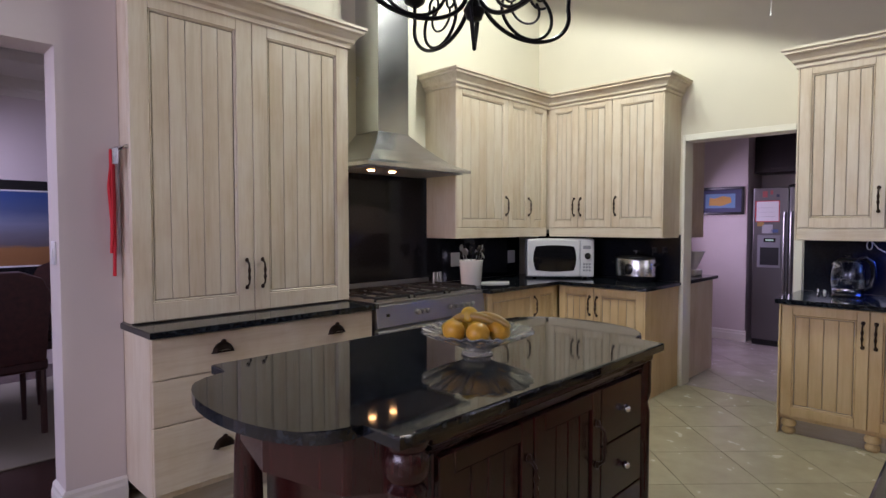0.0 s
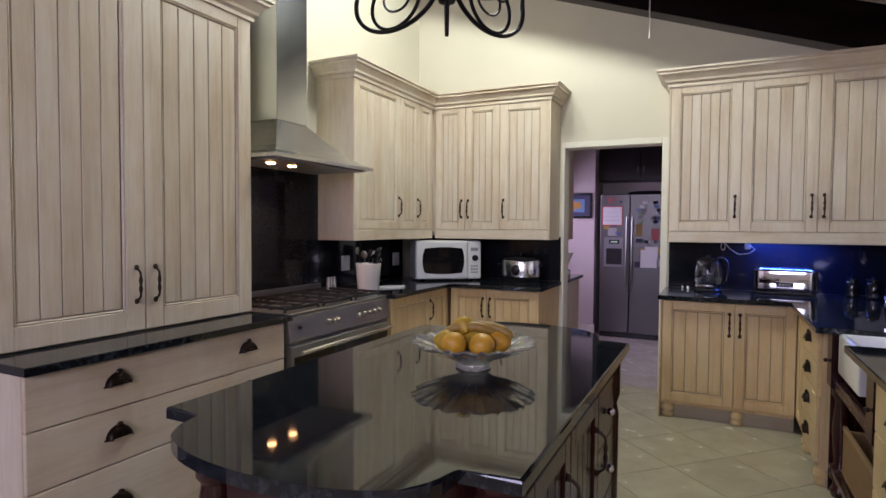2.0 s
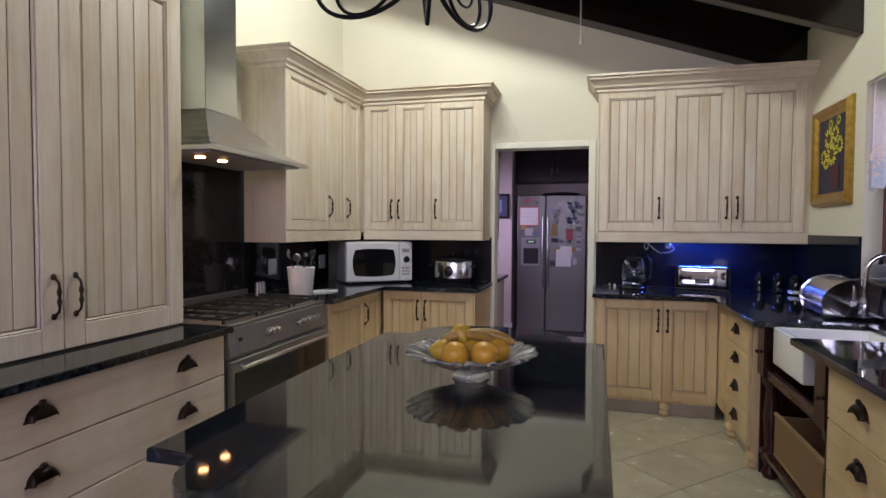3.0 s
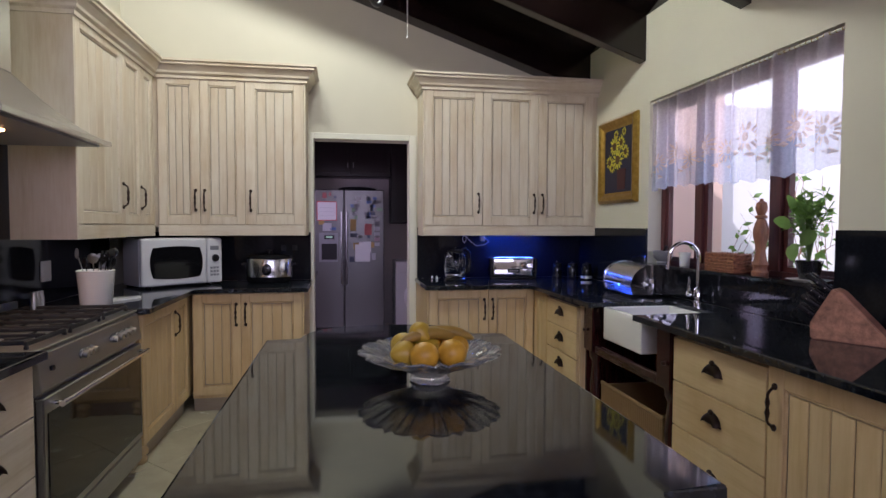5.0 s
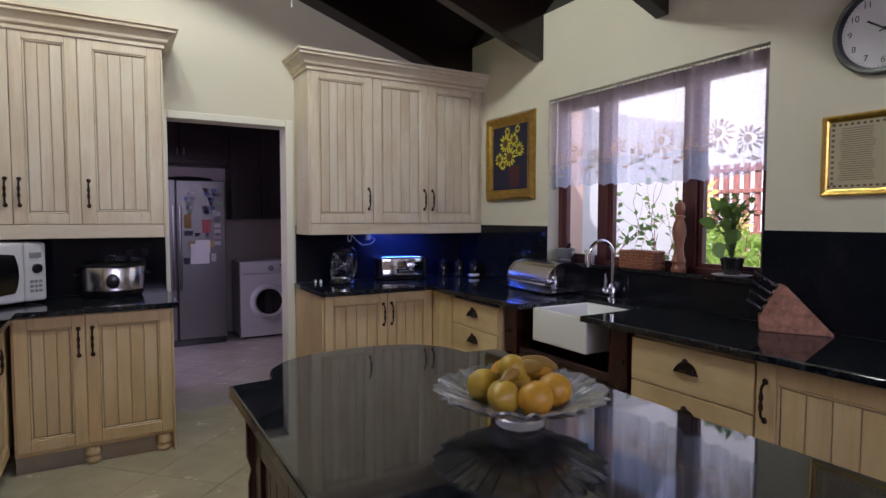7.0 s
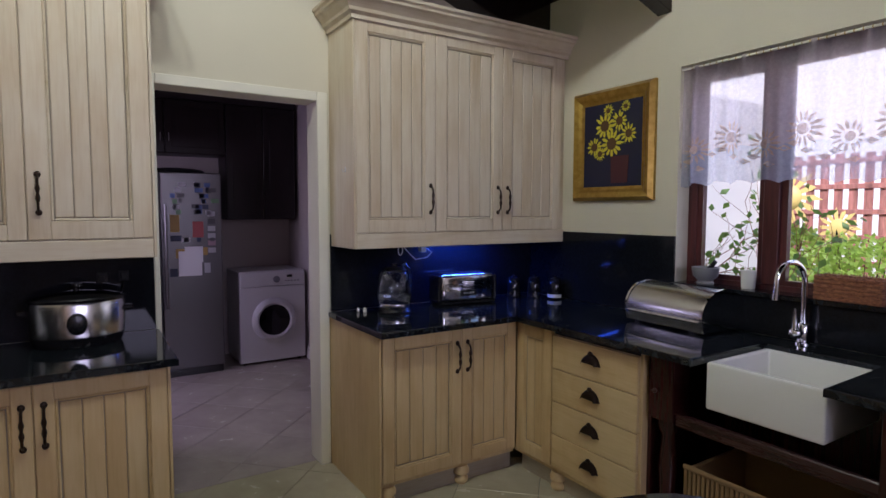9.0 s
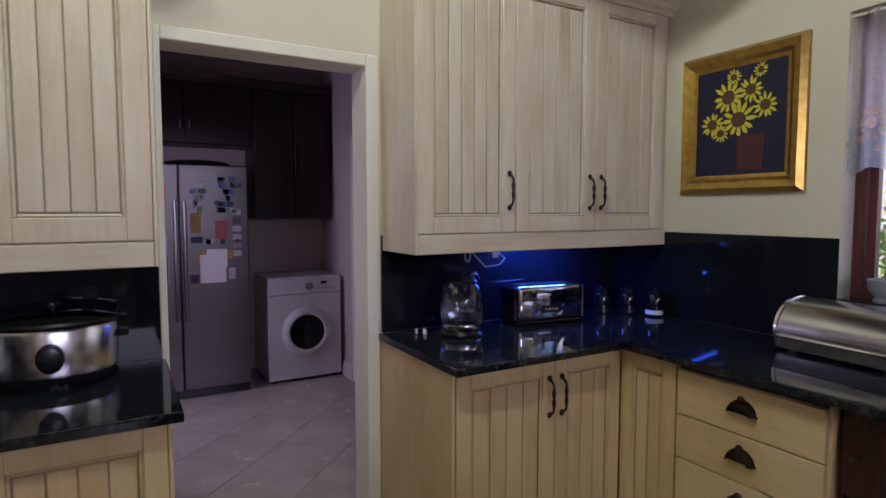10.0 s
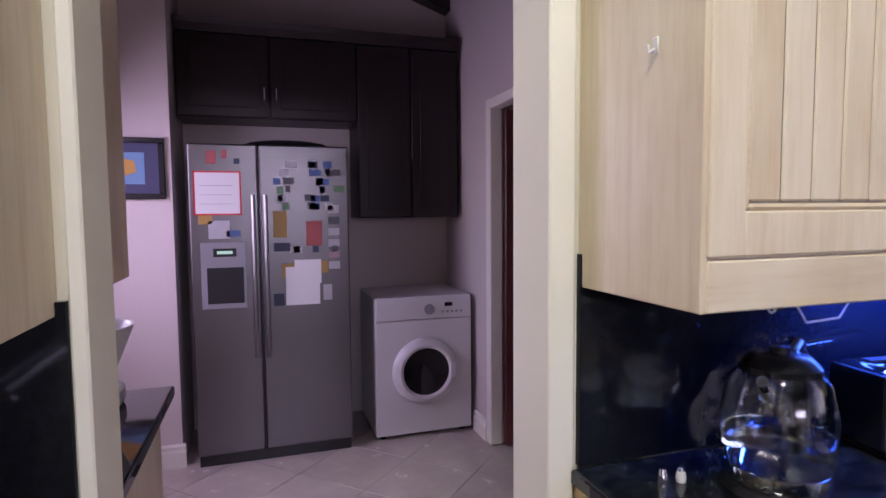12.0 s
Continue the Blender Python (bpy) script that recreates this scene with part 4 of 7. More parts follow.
for i, (dx, dy, dz, r, mt) in enumerate(((-0.060, -0.055, 0.092, 0.043, 0), (0.028, -0.080, 0.093, 0.043, 0), (-0.095, 0.030, 0.094, 0.042, 0), (0.092, -0.02, 0.096, 0.041, 0), (-0.045, 0.085, 0.092, 0.040, 1), (0.045, 0.075, 0.093, 0.042, 1), (0.0, 0.003, 0.088, 0.040, 1), (-0.01, 0.03, 0.142, 0.034, 1))):
    bm = blob(bmesh.new(), (0, 0, 0), (r, r, r * (0.93 if mt == 0 else 1.05)), 20, 12)
    if mt:
        for v in bm.verts:
            if v.co.z > 0:
                v.co.x *= 1 - 0.45 * v.co.z / r
                v.co.y *= 1 - 0.45 * v.co.z / r
    f = solo("orange" if mt == 0 else "pear", bm, M_ORANGE if mt == 0 else M_PEAR, "ripe round orange in the glass bowl" if mt == 0 else "yellow pear lying in the glass bowl", "fruit", "fruit in the bowl")
    f.matrix_world = pose(BC[0] + dx, BC[1] + dy, CT + dz, 20 * i, 55 * mt, 50 * i)
for k, (ry, off) in enumerate(((20, 0.0), (38, 0.03))):
    pts, rs = [], []
    for i in range(13):
        u = i / 12 - 0.5
        pts.append((0.19 * u, 0.0, -0.09 * (u * u) + 0.010))
        rs.append(0.0175 * (1 - abs(2 * u) ** 4 * 0.7))
    b = solo("banana", tube(bmesh.new(), pts, rs, 10), M_BANANA, "ripe freckled banana on top of the fruit", "fruit", "fruit in the bowl")
    b.matrix_world = pose(BC[0] - 0.01 + off, BC[1] + 0.0 - off * 1.4, CT + 0.132, 0, 3, -50 - ry)

# ---- cooker and hood ----
CX0, CX1 = 3.012, 4.052
cooker = thing("range_cooker", "wide stainless range cooker with a gas hob and glass oven door", "cooker", pose(CX0, 3.51, 0))
CWD = CX1 - CX0
part("body", B(0.003, CWD - 0.003, 0.03, 0.62, 0.10, 0.885, bevel=0.003), M_STEEL, cooker)
bm = bmesh.new()
vs = [(x, y, z) for x in (0.003, CWD - 0.003) for y, z in ((0.0, 0.74), (0.035, 0.72), (0.05, 0.885), (0.018, 0.875))]
vv = [bm.verts.new(v) for v in vs]
for f in ((0, 1, 2, 3), (7, 6, 5, 4), (0, 4, 5, 1), (1, 5, 6, 2), (2, 6, 7, 3), (3, 7, 4, 0)):
    bm.faces.new([vv[i] for i in f])
bmesh.ops.bevel(bm, geom=list(bm.edges), offset=0.003, segments=1, affect="EDGES")
part("control_panel", bm, M_STEEL, cooker, "brushed steel control panel")
tilt = Matrix.Rotation(radians(90 + 7), 4, "X")
for i, kx in enumerate((0.34, 0.385, 0.43, 0.66, 0.72, 0.78, 0.84, 0.90)):
    k = part("knob", lathe(bmesh.new(), [(0, 0), (0.021, 0), (0.021, 0.006), (0.016, 0.008), (0.0155, 0.028), (0.012, 0.031), (0, 0.031)], 14), M_STEEL, cooker, "steel control knob", True)
    k.matrix_basis = Matrix.Translation((kx, 0.008, 0.812)) @ tilt
part("oven_display", B(0.08, 0.10, -0.001, 0.01, 0.805, 0.822), M_BLACK, cooker)
od = part("oven_door", B(0.01, CWD - 0.01, 0.0, 0.03, 0.20, 0.715, bevel=0.005), M_STEEL, cooker, "steel oven door")
part("oven_window", B(0.035, CWD - 0.035, -0.004, 0.0, 0.235, 0.655, bevel=0.002), M_GLASSB, od, "black glass oven window")
bm = tube(bmesh.new(), [(0.05, -0.045, 0.685), (CWD - 0.05, -0.045, 0.685)], 0.012, 12)
for hx in (0.07, CWD - 0.07):
    tube(bm, [(hx, 0.0, 0.685), (hx, -0.045, 0.685)], 0.008, 8)
part("oven_handle", bm, M_CHROME, od, "", True)
part("storage_drawer", B(0.01, CWD - 0.01, 0.005, 0.03, 0.075, 0.19, bevel=0.004), M_STEEL, cooker)
part("hob", B(0.003, CWD - 0.003, 0.02, 0.60, 0.886, 0.896, bevel=0.003), M_STEEL, cooker, "stainless hob surface")
part("splash_rail", B(0.003, CWD - 0.003, 0.60, 0.622, 0.886, 0.955, bevel=0.003), M_STEEL, cooker)
for bx in (0.18, 0.52, 0.86):
    for by in (0.17, 0.45):
        part("burner", lathe(bmesh.new(), [(0, 0.897), (0.055, 0.897), (0.055, 0.905), (0.04, 0.912), (0.04, 0.918), (0, 0.920)], 18, (bx, by, 0)), M_BLACKM, cooker, "black gas burner", True)
    ps = part("pan_support", B(bx - 0.15, bx + 0.15, 0.06, 0.07, 0.908, 0.926, bevel=0.002), M_BLACKM, cooker, "black cast iron pan support")
    part("bar", B(bx - 0.15, bx + 0.15, 0.56, 0.57, 0.908, 0.926, bevel=0.002), M_BLACKM, ps)
    for a in (-0.145, 0.0, 0.145):
        part("bar", B(bx + a - 0.005, bx + a + 0.005, 0.0702, 0.5598, 0.914, 0.930, bevel=0.002), M_BLACKM, ps)
    for by in (0.17, 0.31, 0.45):
        part("bar", B(bx - 0.15, bx + 0.15, by, by + 0.008, 0.908, 0.9138), M_BLACKM, ps)
    for a in (-0.145, 0.145):
        for by in (0.065, 0.565):
            part("foot", B(bx + a - 0.006, bx + a + 0.006, by - 0.006, by + 0.006, 0.896, 0.9078), M_BLACKM, ps)
for fx in (0.06, CWD - 0.06):
    part("foot", lathe(bmesh.new(), [(0, 0), (0.022, 0), (0.022, 0.10), (0, 0.10)], 12, (fx, 0.09, 0)), M_STEEL, cooker)

hood = thing("extractor_hood", "stainless steel chimney extractor hood over the cooker", "extractor hood", pose(0, 0, 0))
bm = bmesh.new()
HX0, HX1, HY0, HY1 = 3.04, 4.02, 3.63, YN - 0.001
CH = (3.35, 3.635, 3.90, YN - 0.001)
lv = [[(HX0, HY0, 1.768), (HX1, HY0, 1.768), (HX1, HY1, 1.768), (HX0, HY1, 1.768)],
      [(HX0, HY0, 1.79), (HX1, HY0, 1.79), (HX1, HY1, 1.79), (HX0, HY1, 1.79)]]
for i in range(1, 7):
    u = i / 6
    w = u ** 0.85
    lv.append([(HX0 + (CH[0] - HX0) * w, HY0 + (CH[2] - HY0) * w, 1.79 + 0.25 * u ** 1.25), (HX1 + (CH[1] - HX1) * w, HY0 + (CH[2] - HY0) * w, 1.79 + 0.25 * u ** 1.25),
               (HX1 + (CH[1] - HX1) * w, HY1, 1.79 + 0.25 * u ** 1.25), (HX0 + (CH[0] - HX0) * w, HY1, 1.79 + 0.25 * u ** 1.25)])
vr = [[bm.verts.new(p) for p in r] for r in lv]
for a, b in zip(vr, vr[1:]):
    for i in range(4):
        bm.faces.new((a[i], a[(i + 1) % 4], b[(i + 1) % 4], b[i]))
bm.faces.new(vr[0][::-1])
bm.faces.new(vr[-1])
part("canopy", bm, M_HOOD, hood, "brushed steel canopy")
part("chimney", B(CH[0], CH[1], CH[2], CH[3], 2.041, 3.9, bevel=0.002), M_HOOD, hood, "brushed steel chimney duct")
part("filter", B(HX0 + 0.05, HX1 - 0.05, HY0 + 0.04, HY1 - 0.03, 1.760, 1.7675), M_GREYP, hood)
for hx in (3.25, 3.44):
    part("lamp", lathe(bmesh.new(), [(0, 1.752), (0.022, 1.752), (0.027, 1.7595), (0, 1.7595)], 16, (hx, 3.86, 0)), M_BULB, hood, "lit halogen lamp")

# ---- chandelier ----
chand = thing("chandelier", "black wrought iron scroll chandelier hanging over the island", "chandelier", pose(2.63, 2.395, 2.125) @ Matrix.Diagonal((1.06, 1.06, 0.95, 1)))
part("stem", lathe(bmesh.new(), [(0, 0.12), (0.03, 0.13), (0.045, 0.17), (0.03, 0.2), (0.018, 0.22), (0.018, 0.6), (0.03, 0.62), (0.012, 0.66), (0.008, 1.48), (0.05, 1.50), (0.06, 1.56), (0, 1.56)], 14), M_IRON, chand, "", True)


def loop_pts(c, rx, rz, n=26, a0=0.0, a1=360.0, rot=0.0):
    """An ellipse in the local x-z plane."""
    out = []
    for i in range(n + 1):
        a = radians(a0 + (a1 - a0) * i / n)
        x, z = rx * math.cos(a), rz * math.sin(a)
        cr, sr = math.cos(radians(rot)), math.sin(radians(rot))
        out.append((c[0] + x * cr - z * sr, 0, c[1] + x * sr + z * cr))
    return out


def scroll(c, r0, r1, turns, a0, n=30):
    return [(c[0] + (r0 + (r1 - r0) * i / n) * math.cos(radians(a0) + turns * math.tau * i / n), 0, c[1] + (r0 + (r1 - r0) * i / n) * math.sin(radians(a0) + turns * math.tau * i / n)) for i in range(n + 1)]


bm = bmesh.new()
def teardrop(w, z0, z1, n=28):
    """A loop that is round above and pointed below."""
    return [(w * math.sin(a) * (0.55 - 0.45 * math.cos(a)) * 1.25, 0, z0 + (z1 - z0) * (1 - math.cos(a)) / 2) for a in [math.tau * i / n for i in range(n)]]


tube(bm, teardrop(0.075, 0.0, 0.22), 0.008, 8, True)
tube(bm, teardrop(0.036, 0.05, 0.16), 0.005, 7, True)
part("drop", bm, M_IRON, chand, "", True).rotation_euler = (0, 0, radians(28))
for k in range(4):
    bm = bmesh.new()
    tube(bm, [(0.04, 0, 0.17)] + loop_pts((0.27, 0.20), 0.235, 0.16, 26, 190, 372), 0.0095, 8)
    tube(bm, loop_pts((0.27, 0.165), 0.135, 0.115, 28, 150, 420, -12), 0.0075, 8)
    tube(bm, loop_pts((0.26, 0.185), 0.075, 0.065, 22, 160, 400), 0.0055, 7)
    tube(bm, scroll((0.17, 0.235), 0.012, 0.055, 1.4, 30), 0.006, 7)
    tube(bm, scroll((0.33, 0.26), 0.012, 0.06, 1.3, 200), 0.006, 7)
    tube(bm, [(0.499, 0, 0.225), (0.503, 0, 0.27), (0.50, 0, 0.322)], 0.009, 8)
    arm = part("arm", bm, M_IRON, chand, "scrolled black iron arm", True)
    arm.rotation_euler = (0, 0, radians(90 * k - 15))
    arm.location = (0, 0, 0.045)
    part("candle_cup", lathe(bmesh.new(), [(0, 0.24), (0.02, 0.24), (0.045, 0.26), (0.05, 0.27), (0.014, 0.275), (0.014, 0.36), (0, 0.36)], 14, (0.50, 0, 0.08)), M_IRON, arm, "", True)
# ---- things on the worktops ----
def rbox(w, d, h, r=0.02, seg=3):
    return box(bmesh.new(), -w / 2, w / 2, -d / 2, d / 2, 0, h, bevel=r, seg=seg)


# microwave, turned into the corner; local front to -y
mw = thing("microwave_oven", "white microwave oven with a dark window in the worktop corner", "microwave", pose(5.34, 3.70, CT, 0, 0, -51) @ Matrix.Diagonal((1.13, 1.0, 1.14, 1)))
part("body", B(-0.265, 0.265, -0.13, 0.165, 0.012, 0.315, bevel=0.008, seg=2), M_WPLAST, mw)
dr = part("door", B(-0.265, 0.155, -0.175, -0.132, 0.014, 0.313, bevel=0.014, seg=3), M_WPLAST, mw, "white microwave door")


def bulged(x0, x1, z0, z1, k, y0, y1):
    """A thin plate with bowed sides, upright."""
    n, pts = 10, []
    xc, zc, hx, hz = (x0 + x1) / 2, (z0 + z1) / 2, (x1 - x0) / 2, (z1 - z0) / 2
    for sx, sz, ax in ((1, 0, 0), (0, 1, 1), (-1, 0, 0), (0, -1, 1)):
        for i in range(n):
            u = -1 + 2 * i / n
            e = k * (1 - u * u)
            if ax == 0:
                pts.append((xc + sx * (hx - 0.02 + e), zc + sx * u * (hz - 0.01)))
            else:
                pts.append((xc - sz * u * (hx - 0.02), zc + sz * (hz - 0.01 + e * 0.5)))
    bm = bmesh.new()
    lo = [bm.verts.new((x, y0, z)) for x, z in pts]
    hi = [bm.verts.new((x, y1, z)) for x, z in pts]
    bm.faces.new(lo)
    bm.faces.new(hi[::-1])
    for i in range(len(pts)):
        j = (i + 1) % len(pts)
        bm.faces.new((lo[i], hi[i], hi[j], lo[j]))
    return bm


part("window", bulged(-0.215, 0.125, 0.055, 0.265, 0.02, -0.179, -0.1755), M_GLASSB, dr, "dark bowed microwave window")
cp = part("control_panel", B(0.158, 0.265, -0.175, -0.132, 0.014, 0.313, bevel=0.014, seg=3), M_WPLAST, mw)
part("display", B(0.178, 0.238, -0.1785, -0.1755, 0.235, 0.262), M_GREYP, cp)
for r in range(3):
    for c in range(3):
        part("button", B(0.178 + c * 0.022, 0.194 + c * 0.022, -0.178, -0.1755, 0.06 + r * 0.024, 0.074 + r * 0.024), M_GREYP, cp)
part("dial", lathe(bmesh.new(), [(0, 0), (0.026, 0), (0.024, 0.010), (0, 0.012)], 18, (0.215, -0.1755, 0.180), Matrix.Rotation(radians(90), 4, "X")), M_BLACK, cp, "", True)
for fx in (-0.2, 0.2):
    for fy in (-0.10, 0.15):
        part("foot", B(fx - 0.015, fx + 0.015, fy - 0.015, fy + 0.015, 0, 0.0115), M_BLACK, mw)

# slow cooker
sc = thing("slow_cooker", "oval steel slow cooker with a black base and glass lid", "slow cooker", pose(5.51, 3.02, CT, 0, 0, -90) @ Matrix.Diagonal((1.05, 1.05, 1.30, 1)))


def oval(prof, kx, ky, seg=36):
    bm = lathe(bmesh.new(), prof, seg)
    for v in bm.verts:
        v.co.x *= kx
        v.co.y *= ky
    return bm


part("base", oval([(0, 0), (0.9, 0), (0.97, 0.012), (1.0, 0.032), (0, 0.032)], 0.168, 0.130), M_BLACK, sc, "", True)
part("body", oval([(0.97, 0.0325), (1.0, 0.036), (1.03, 0.14), (1.0, 0.148), (0, 0.148)], 0.171, 0.132), steel("vertical_brushed_steel", (0.6, 0.6, 0.6), 0.2, (40, 40, 1)), sc, "polished steel band", True)
part("rim", oval([(0.9, 0.1485), (1.03, 0.149), (1.05, 0.156), (1.0, 0.162), (0.9, 0.16)], 0.171, 0.132), M_BLACK, sc, "", True)
lid = part("lid", oval([(0.97, 0.160), (0.93, 0.164), (0.6, 0.175), (0.15, 0.180), (0, 0.180)], 0.171, 0.132), M_GLASSB, sc, "dark glass lid", True)
part("knob", lathe(bmesh.new(), [(0, 0.1805), (0.012, 0.1805), (0.012, 0.19), (0.024, 0.194), (0.022, 0.202), (0, 0.204)], 16), M_BLACK, lid, "", True)
part("dial", lathe(bmesh.new(), [(0, 0), (0.036, 0), (0.036, 0.004), (0.030, 0.006), (0.028, 0.014), (0.012, 0.018), (0, 0.018)], 24, (0, -0.134, 0.082), Matrix.Rotation(radians(90), 4, "X")), M_BLACK, sc, "black control dial", True)
for sx in (-1, 1):
    part("grip", B(sx * 0.172, sx * 0.204, -0.03, 0.03, 0.105, 0.122, bevel=0.006, seg=2), M_BLACK, sc)

# utensil bucket
ub = thing("utensil_bucket", "white ceramic bucket full of kitchen utensils", "utensil holder", pose(4.22, 3.80, CT))
part("pot", lathe(bmesh.new(), [(0, 0), (0.075, 0), (0.080, 0.006), (0.095, 0.19), (0.099, 0.20), (0.095, 0.204), (0.088, 0.198), (0.074, 0.012), (0, 0.012)], 28), M_CERAM, ub, "", True)
rnd = random.Random(5)
for i in range(11):
    a, l = rnd.uniform(0, math.tau), rnd.uniform(0.22, 0.29)
    tx, ty = math.cos(a) * 0.10, math.sin(a) * 0.09
    s = thing("kitchen_utensil", "long-handled kitchen utensil standing in the bucket", "utensil", pose(4.22, 3.80, CT + 0.013), "utensils in the bucket")
    mt = M_STEEL if i % 2 else M_BLACK
    p1, p2 = Vector((tx * 0.1, ty * 0.1, 0)), Vector((tx, ty, l))
    part("shaft", tube(bmesh.new(), [p1, p2], 0.0035, 7), mt, s, "", True)
    hd = blob(bmesh.new(), (0, 0, 0), (0.022 + 0.006 * (i % 3), 0.006, 0.03), 12, 8)
    h = part("head", hd, mt, s, "", True)
    h.matrix_basis = Matrix.Translation(p2) @ pose(0, 0, 0, 15 * (i % 3), -20 * math.cos(a), 40 * i)
solo("spoon_rest", slab(bmesh.new(), [(0.12 * math.cos(a) * (1 - 0.3 * math.sin(a)), 0.04 * math.sin(a)) for a in [k * math.tau / 24 for k in range(24)]], 0, 0.014, 0.003), M_CERAM, "white ceramic spoon rest beside the bucket", "spoon rest").matrix_world = pose(4.47, 3.76, CT, 0, 0, -35)
salt = thing("spice_rack", "small steel rack of spice shakers behind the hob", "spice rack", pose(4.02, 4.02, CT + 0.002))
for k in range(3):
    part("shaker", lathe(bmesh.new(), [(0, 0), (0.016, 0), (0.016, 0.065), (0.012, 0.08), (0.012, 0.10), (0, 0.105)], 12, (k * 0.036 - 0.0, 0, 0)), M_STEEL, salt, "", True)
for ox, oz in ((4.40, 1.085), (5.20, 1.08)):
    o = thing("socket_outlet", "white double wall socket on the dark splashback", "socket", pose(ox, YN - 0.0165, oz), "wall sockets")
    part("plate", B(-0.055, 0.055, -0.009, 0, -0.06, 0.06, bevel=0.003), M_WPLAST, o)
    part("rocker", B(-0.03, -0.01, -0.012, -0.0092, -0.015, 0.015), M_WPLAST, o)
    part("rocker", B(0.01, 0.03, -0.012, -0.0092, -0.015, 0.015), M_WPLAST, o)

# kettle
KX, KY = 5.46, 1.49
kt = thing("glass_kettle", "clear glass electric kettle with black lid and handle, half full", "kettle", pose(KX, KY, CT, 0, 0, -65) @ Matrix.Diagonal((1.18, 1.18, 1.22, 1)))
part("power_base", lathe(bmesh.new(), [(0, 0), (0.082, 0), (0.084, 0.008), (0.075, 0.018), (0, 0.018)], 28), M_BLACK, kt, "", True)
part("collar", lathe(bmesh.new(), [(0.0, 0.019), (0.072, 0.019), (0.078, 0.03), (0.077, 0.045), (0, 0.045)], 28), M_CHROME, kt, "steel collar", True)
part("jug", lathe(bmesh.new(), [(0.078, 0.0455), (0.085, 0.08), (0.083, 0.13), (0.073, 0.175), (0.060, 0.19), (0.058, 0.19), (0.071, 0.173), (0.081, 0.129), (0.083, 0.08), (0.076, 0.0455)], 32), M_GLASS, kt, "clear glass jug", True)
part("water", lathe(bmesh.new(), [(0, 0.047), (0.075, 0.047), (0.0818, 0.08), (0.0812, 0.092), (0, 0.092)], 28), M_WATER, kt, "", True)
part("lid", lathe(bmesh.new(), [(0, 0.190), (0.058, 0.190), (0.060, 0.200), (0.045, 0.214), (0.015, 0.218), (0.015, 0.228), (0, 0.23)], 24), M_BLACK, kt, "black lid", True)
part("handle", tube(bmesh.new(), [(0.050, 0, 0.205), (0.085, 0, 0.215), (0.118, 0, 0.185), (0.128, 0, 0.12), (0.118, 0, 0.06), (0.080, 0, 0.036)], [0.013, 0.014, 0.015, 0.015, 0.013, 0.010], 10), M_BLACK, kt, "black loop handle", True)
part("spout", tube(bmesh.new(), [(-0.050, 0, 0.165), (-0.075, 0, 0.188)], [0.016, 0.009], 10), M_CHROME, kt, "", True)

for sx, sy, mt in ((5.55, 1.675, M_CHROME), (5.545, 1.635, M_CERAM)):
    sh = thing("salt_shaker", "tiny steel-topped shaker on the granite by the kettle", "shaker", pose(sx, sy, CT) @ Matrix.Scale(0.75, 4), "shakers by the kettle")
    part("body", lathe(bmesh.new(), [(0, 0), (0.012, 0), (0.014, 0.012), (0.010, 0.030), (0, 0.030)], 14), mt, sh, "", True)
    part("cap", lathe(bmesh.new(), [(0, 0.0305), (0.0105, 0.0305), (0.008, 0.040), (0, 0.042)], 14), M_CHROME, sh, "", True)
for k, (py, pz) in enumerate(((2.83, 1.17), (2.92, 1.165))):
    pc = thing("power_plug", "black plug and cable on the dark splashback", "plug", pose(XW - 0.017, py, pz), "plugs behind the slow cooker")
    part("plate", B(-0.006, 0, -0.022, 0.022, -0.024, 0.024, bevel=0.002), M_BLACKM, pc)
    part("plug", B(-0.028, -0.0065, -0.014, 0.014, -0.018, 0.018, bevel=0.005, seg=2), M_BLACKM, pc)
    part("cable", tube(bmesh.new(), [(-0.03, 0, -0.02), (-0.034, 0.01, -0.07), (-0.028, 0.05 - 0.06 * k, -0.12), (-0.03, 0.07 - 0.1 * k, -0.17)], 0.0035, 7), M_BLACK, pc, "", True)

# toaster
ts = thing("toaster", "long polished steel four-slice toaster with black ends", "toaster", pose(5.52, 0.97, CT, 0, 0, -97))
part("body", B(-0.185, 0.185, -0.075, 0.075, 0.018, 0.190, bevel=0.022, seg=4), M_CHROME, ts, "polished steel shell", True)
part("base", B(-0.195, 0.195, -0.078, 0.078, 0.004, 0.017, bevel=0.005), M_BLACK, ts)
for sx in (-1, 1):
    part("end_cap", B(sx * 0.186, sx * 0.204, -0.072, 0.072, 0.018, 0.182, bevel=0.008, seg=2), M_BLACK, ts)
for sy in (-0.028, 0.028):
    part("slot", B(-0.15, 0.15, sy - 0.013, sy + 0.013, 0.1903, 0.1925), M_BLACKM, ts, "dark toasting slot")
pn = part("control_panel", B(-0.055, 0.055, -0.0795, -0.0752, 0.055, 0.092, bevel=0.0), M_BLACK, ts)
for k in range(4):
    part("button", lathe(bmesh.new(), [(0, 0), (0.006, 0), (0.006, 0.003), (0, 0.004)], 10, (-0.03 + 0.02 * k, -0.080, 0.074), Matrix.Rotation(radians(90), 4, "X")), M_GREYP, pn)

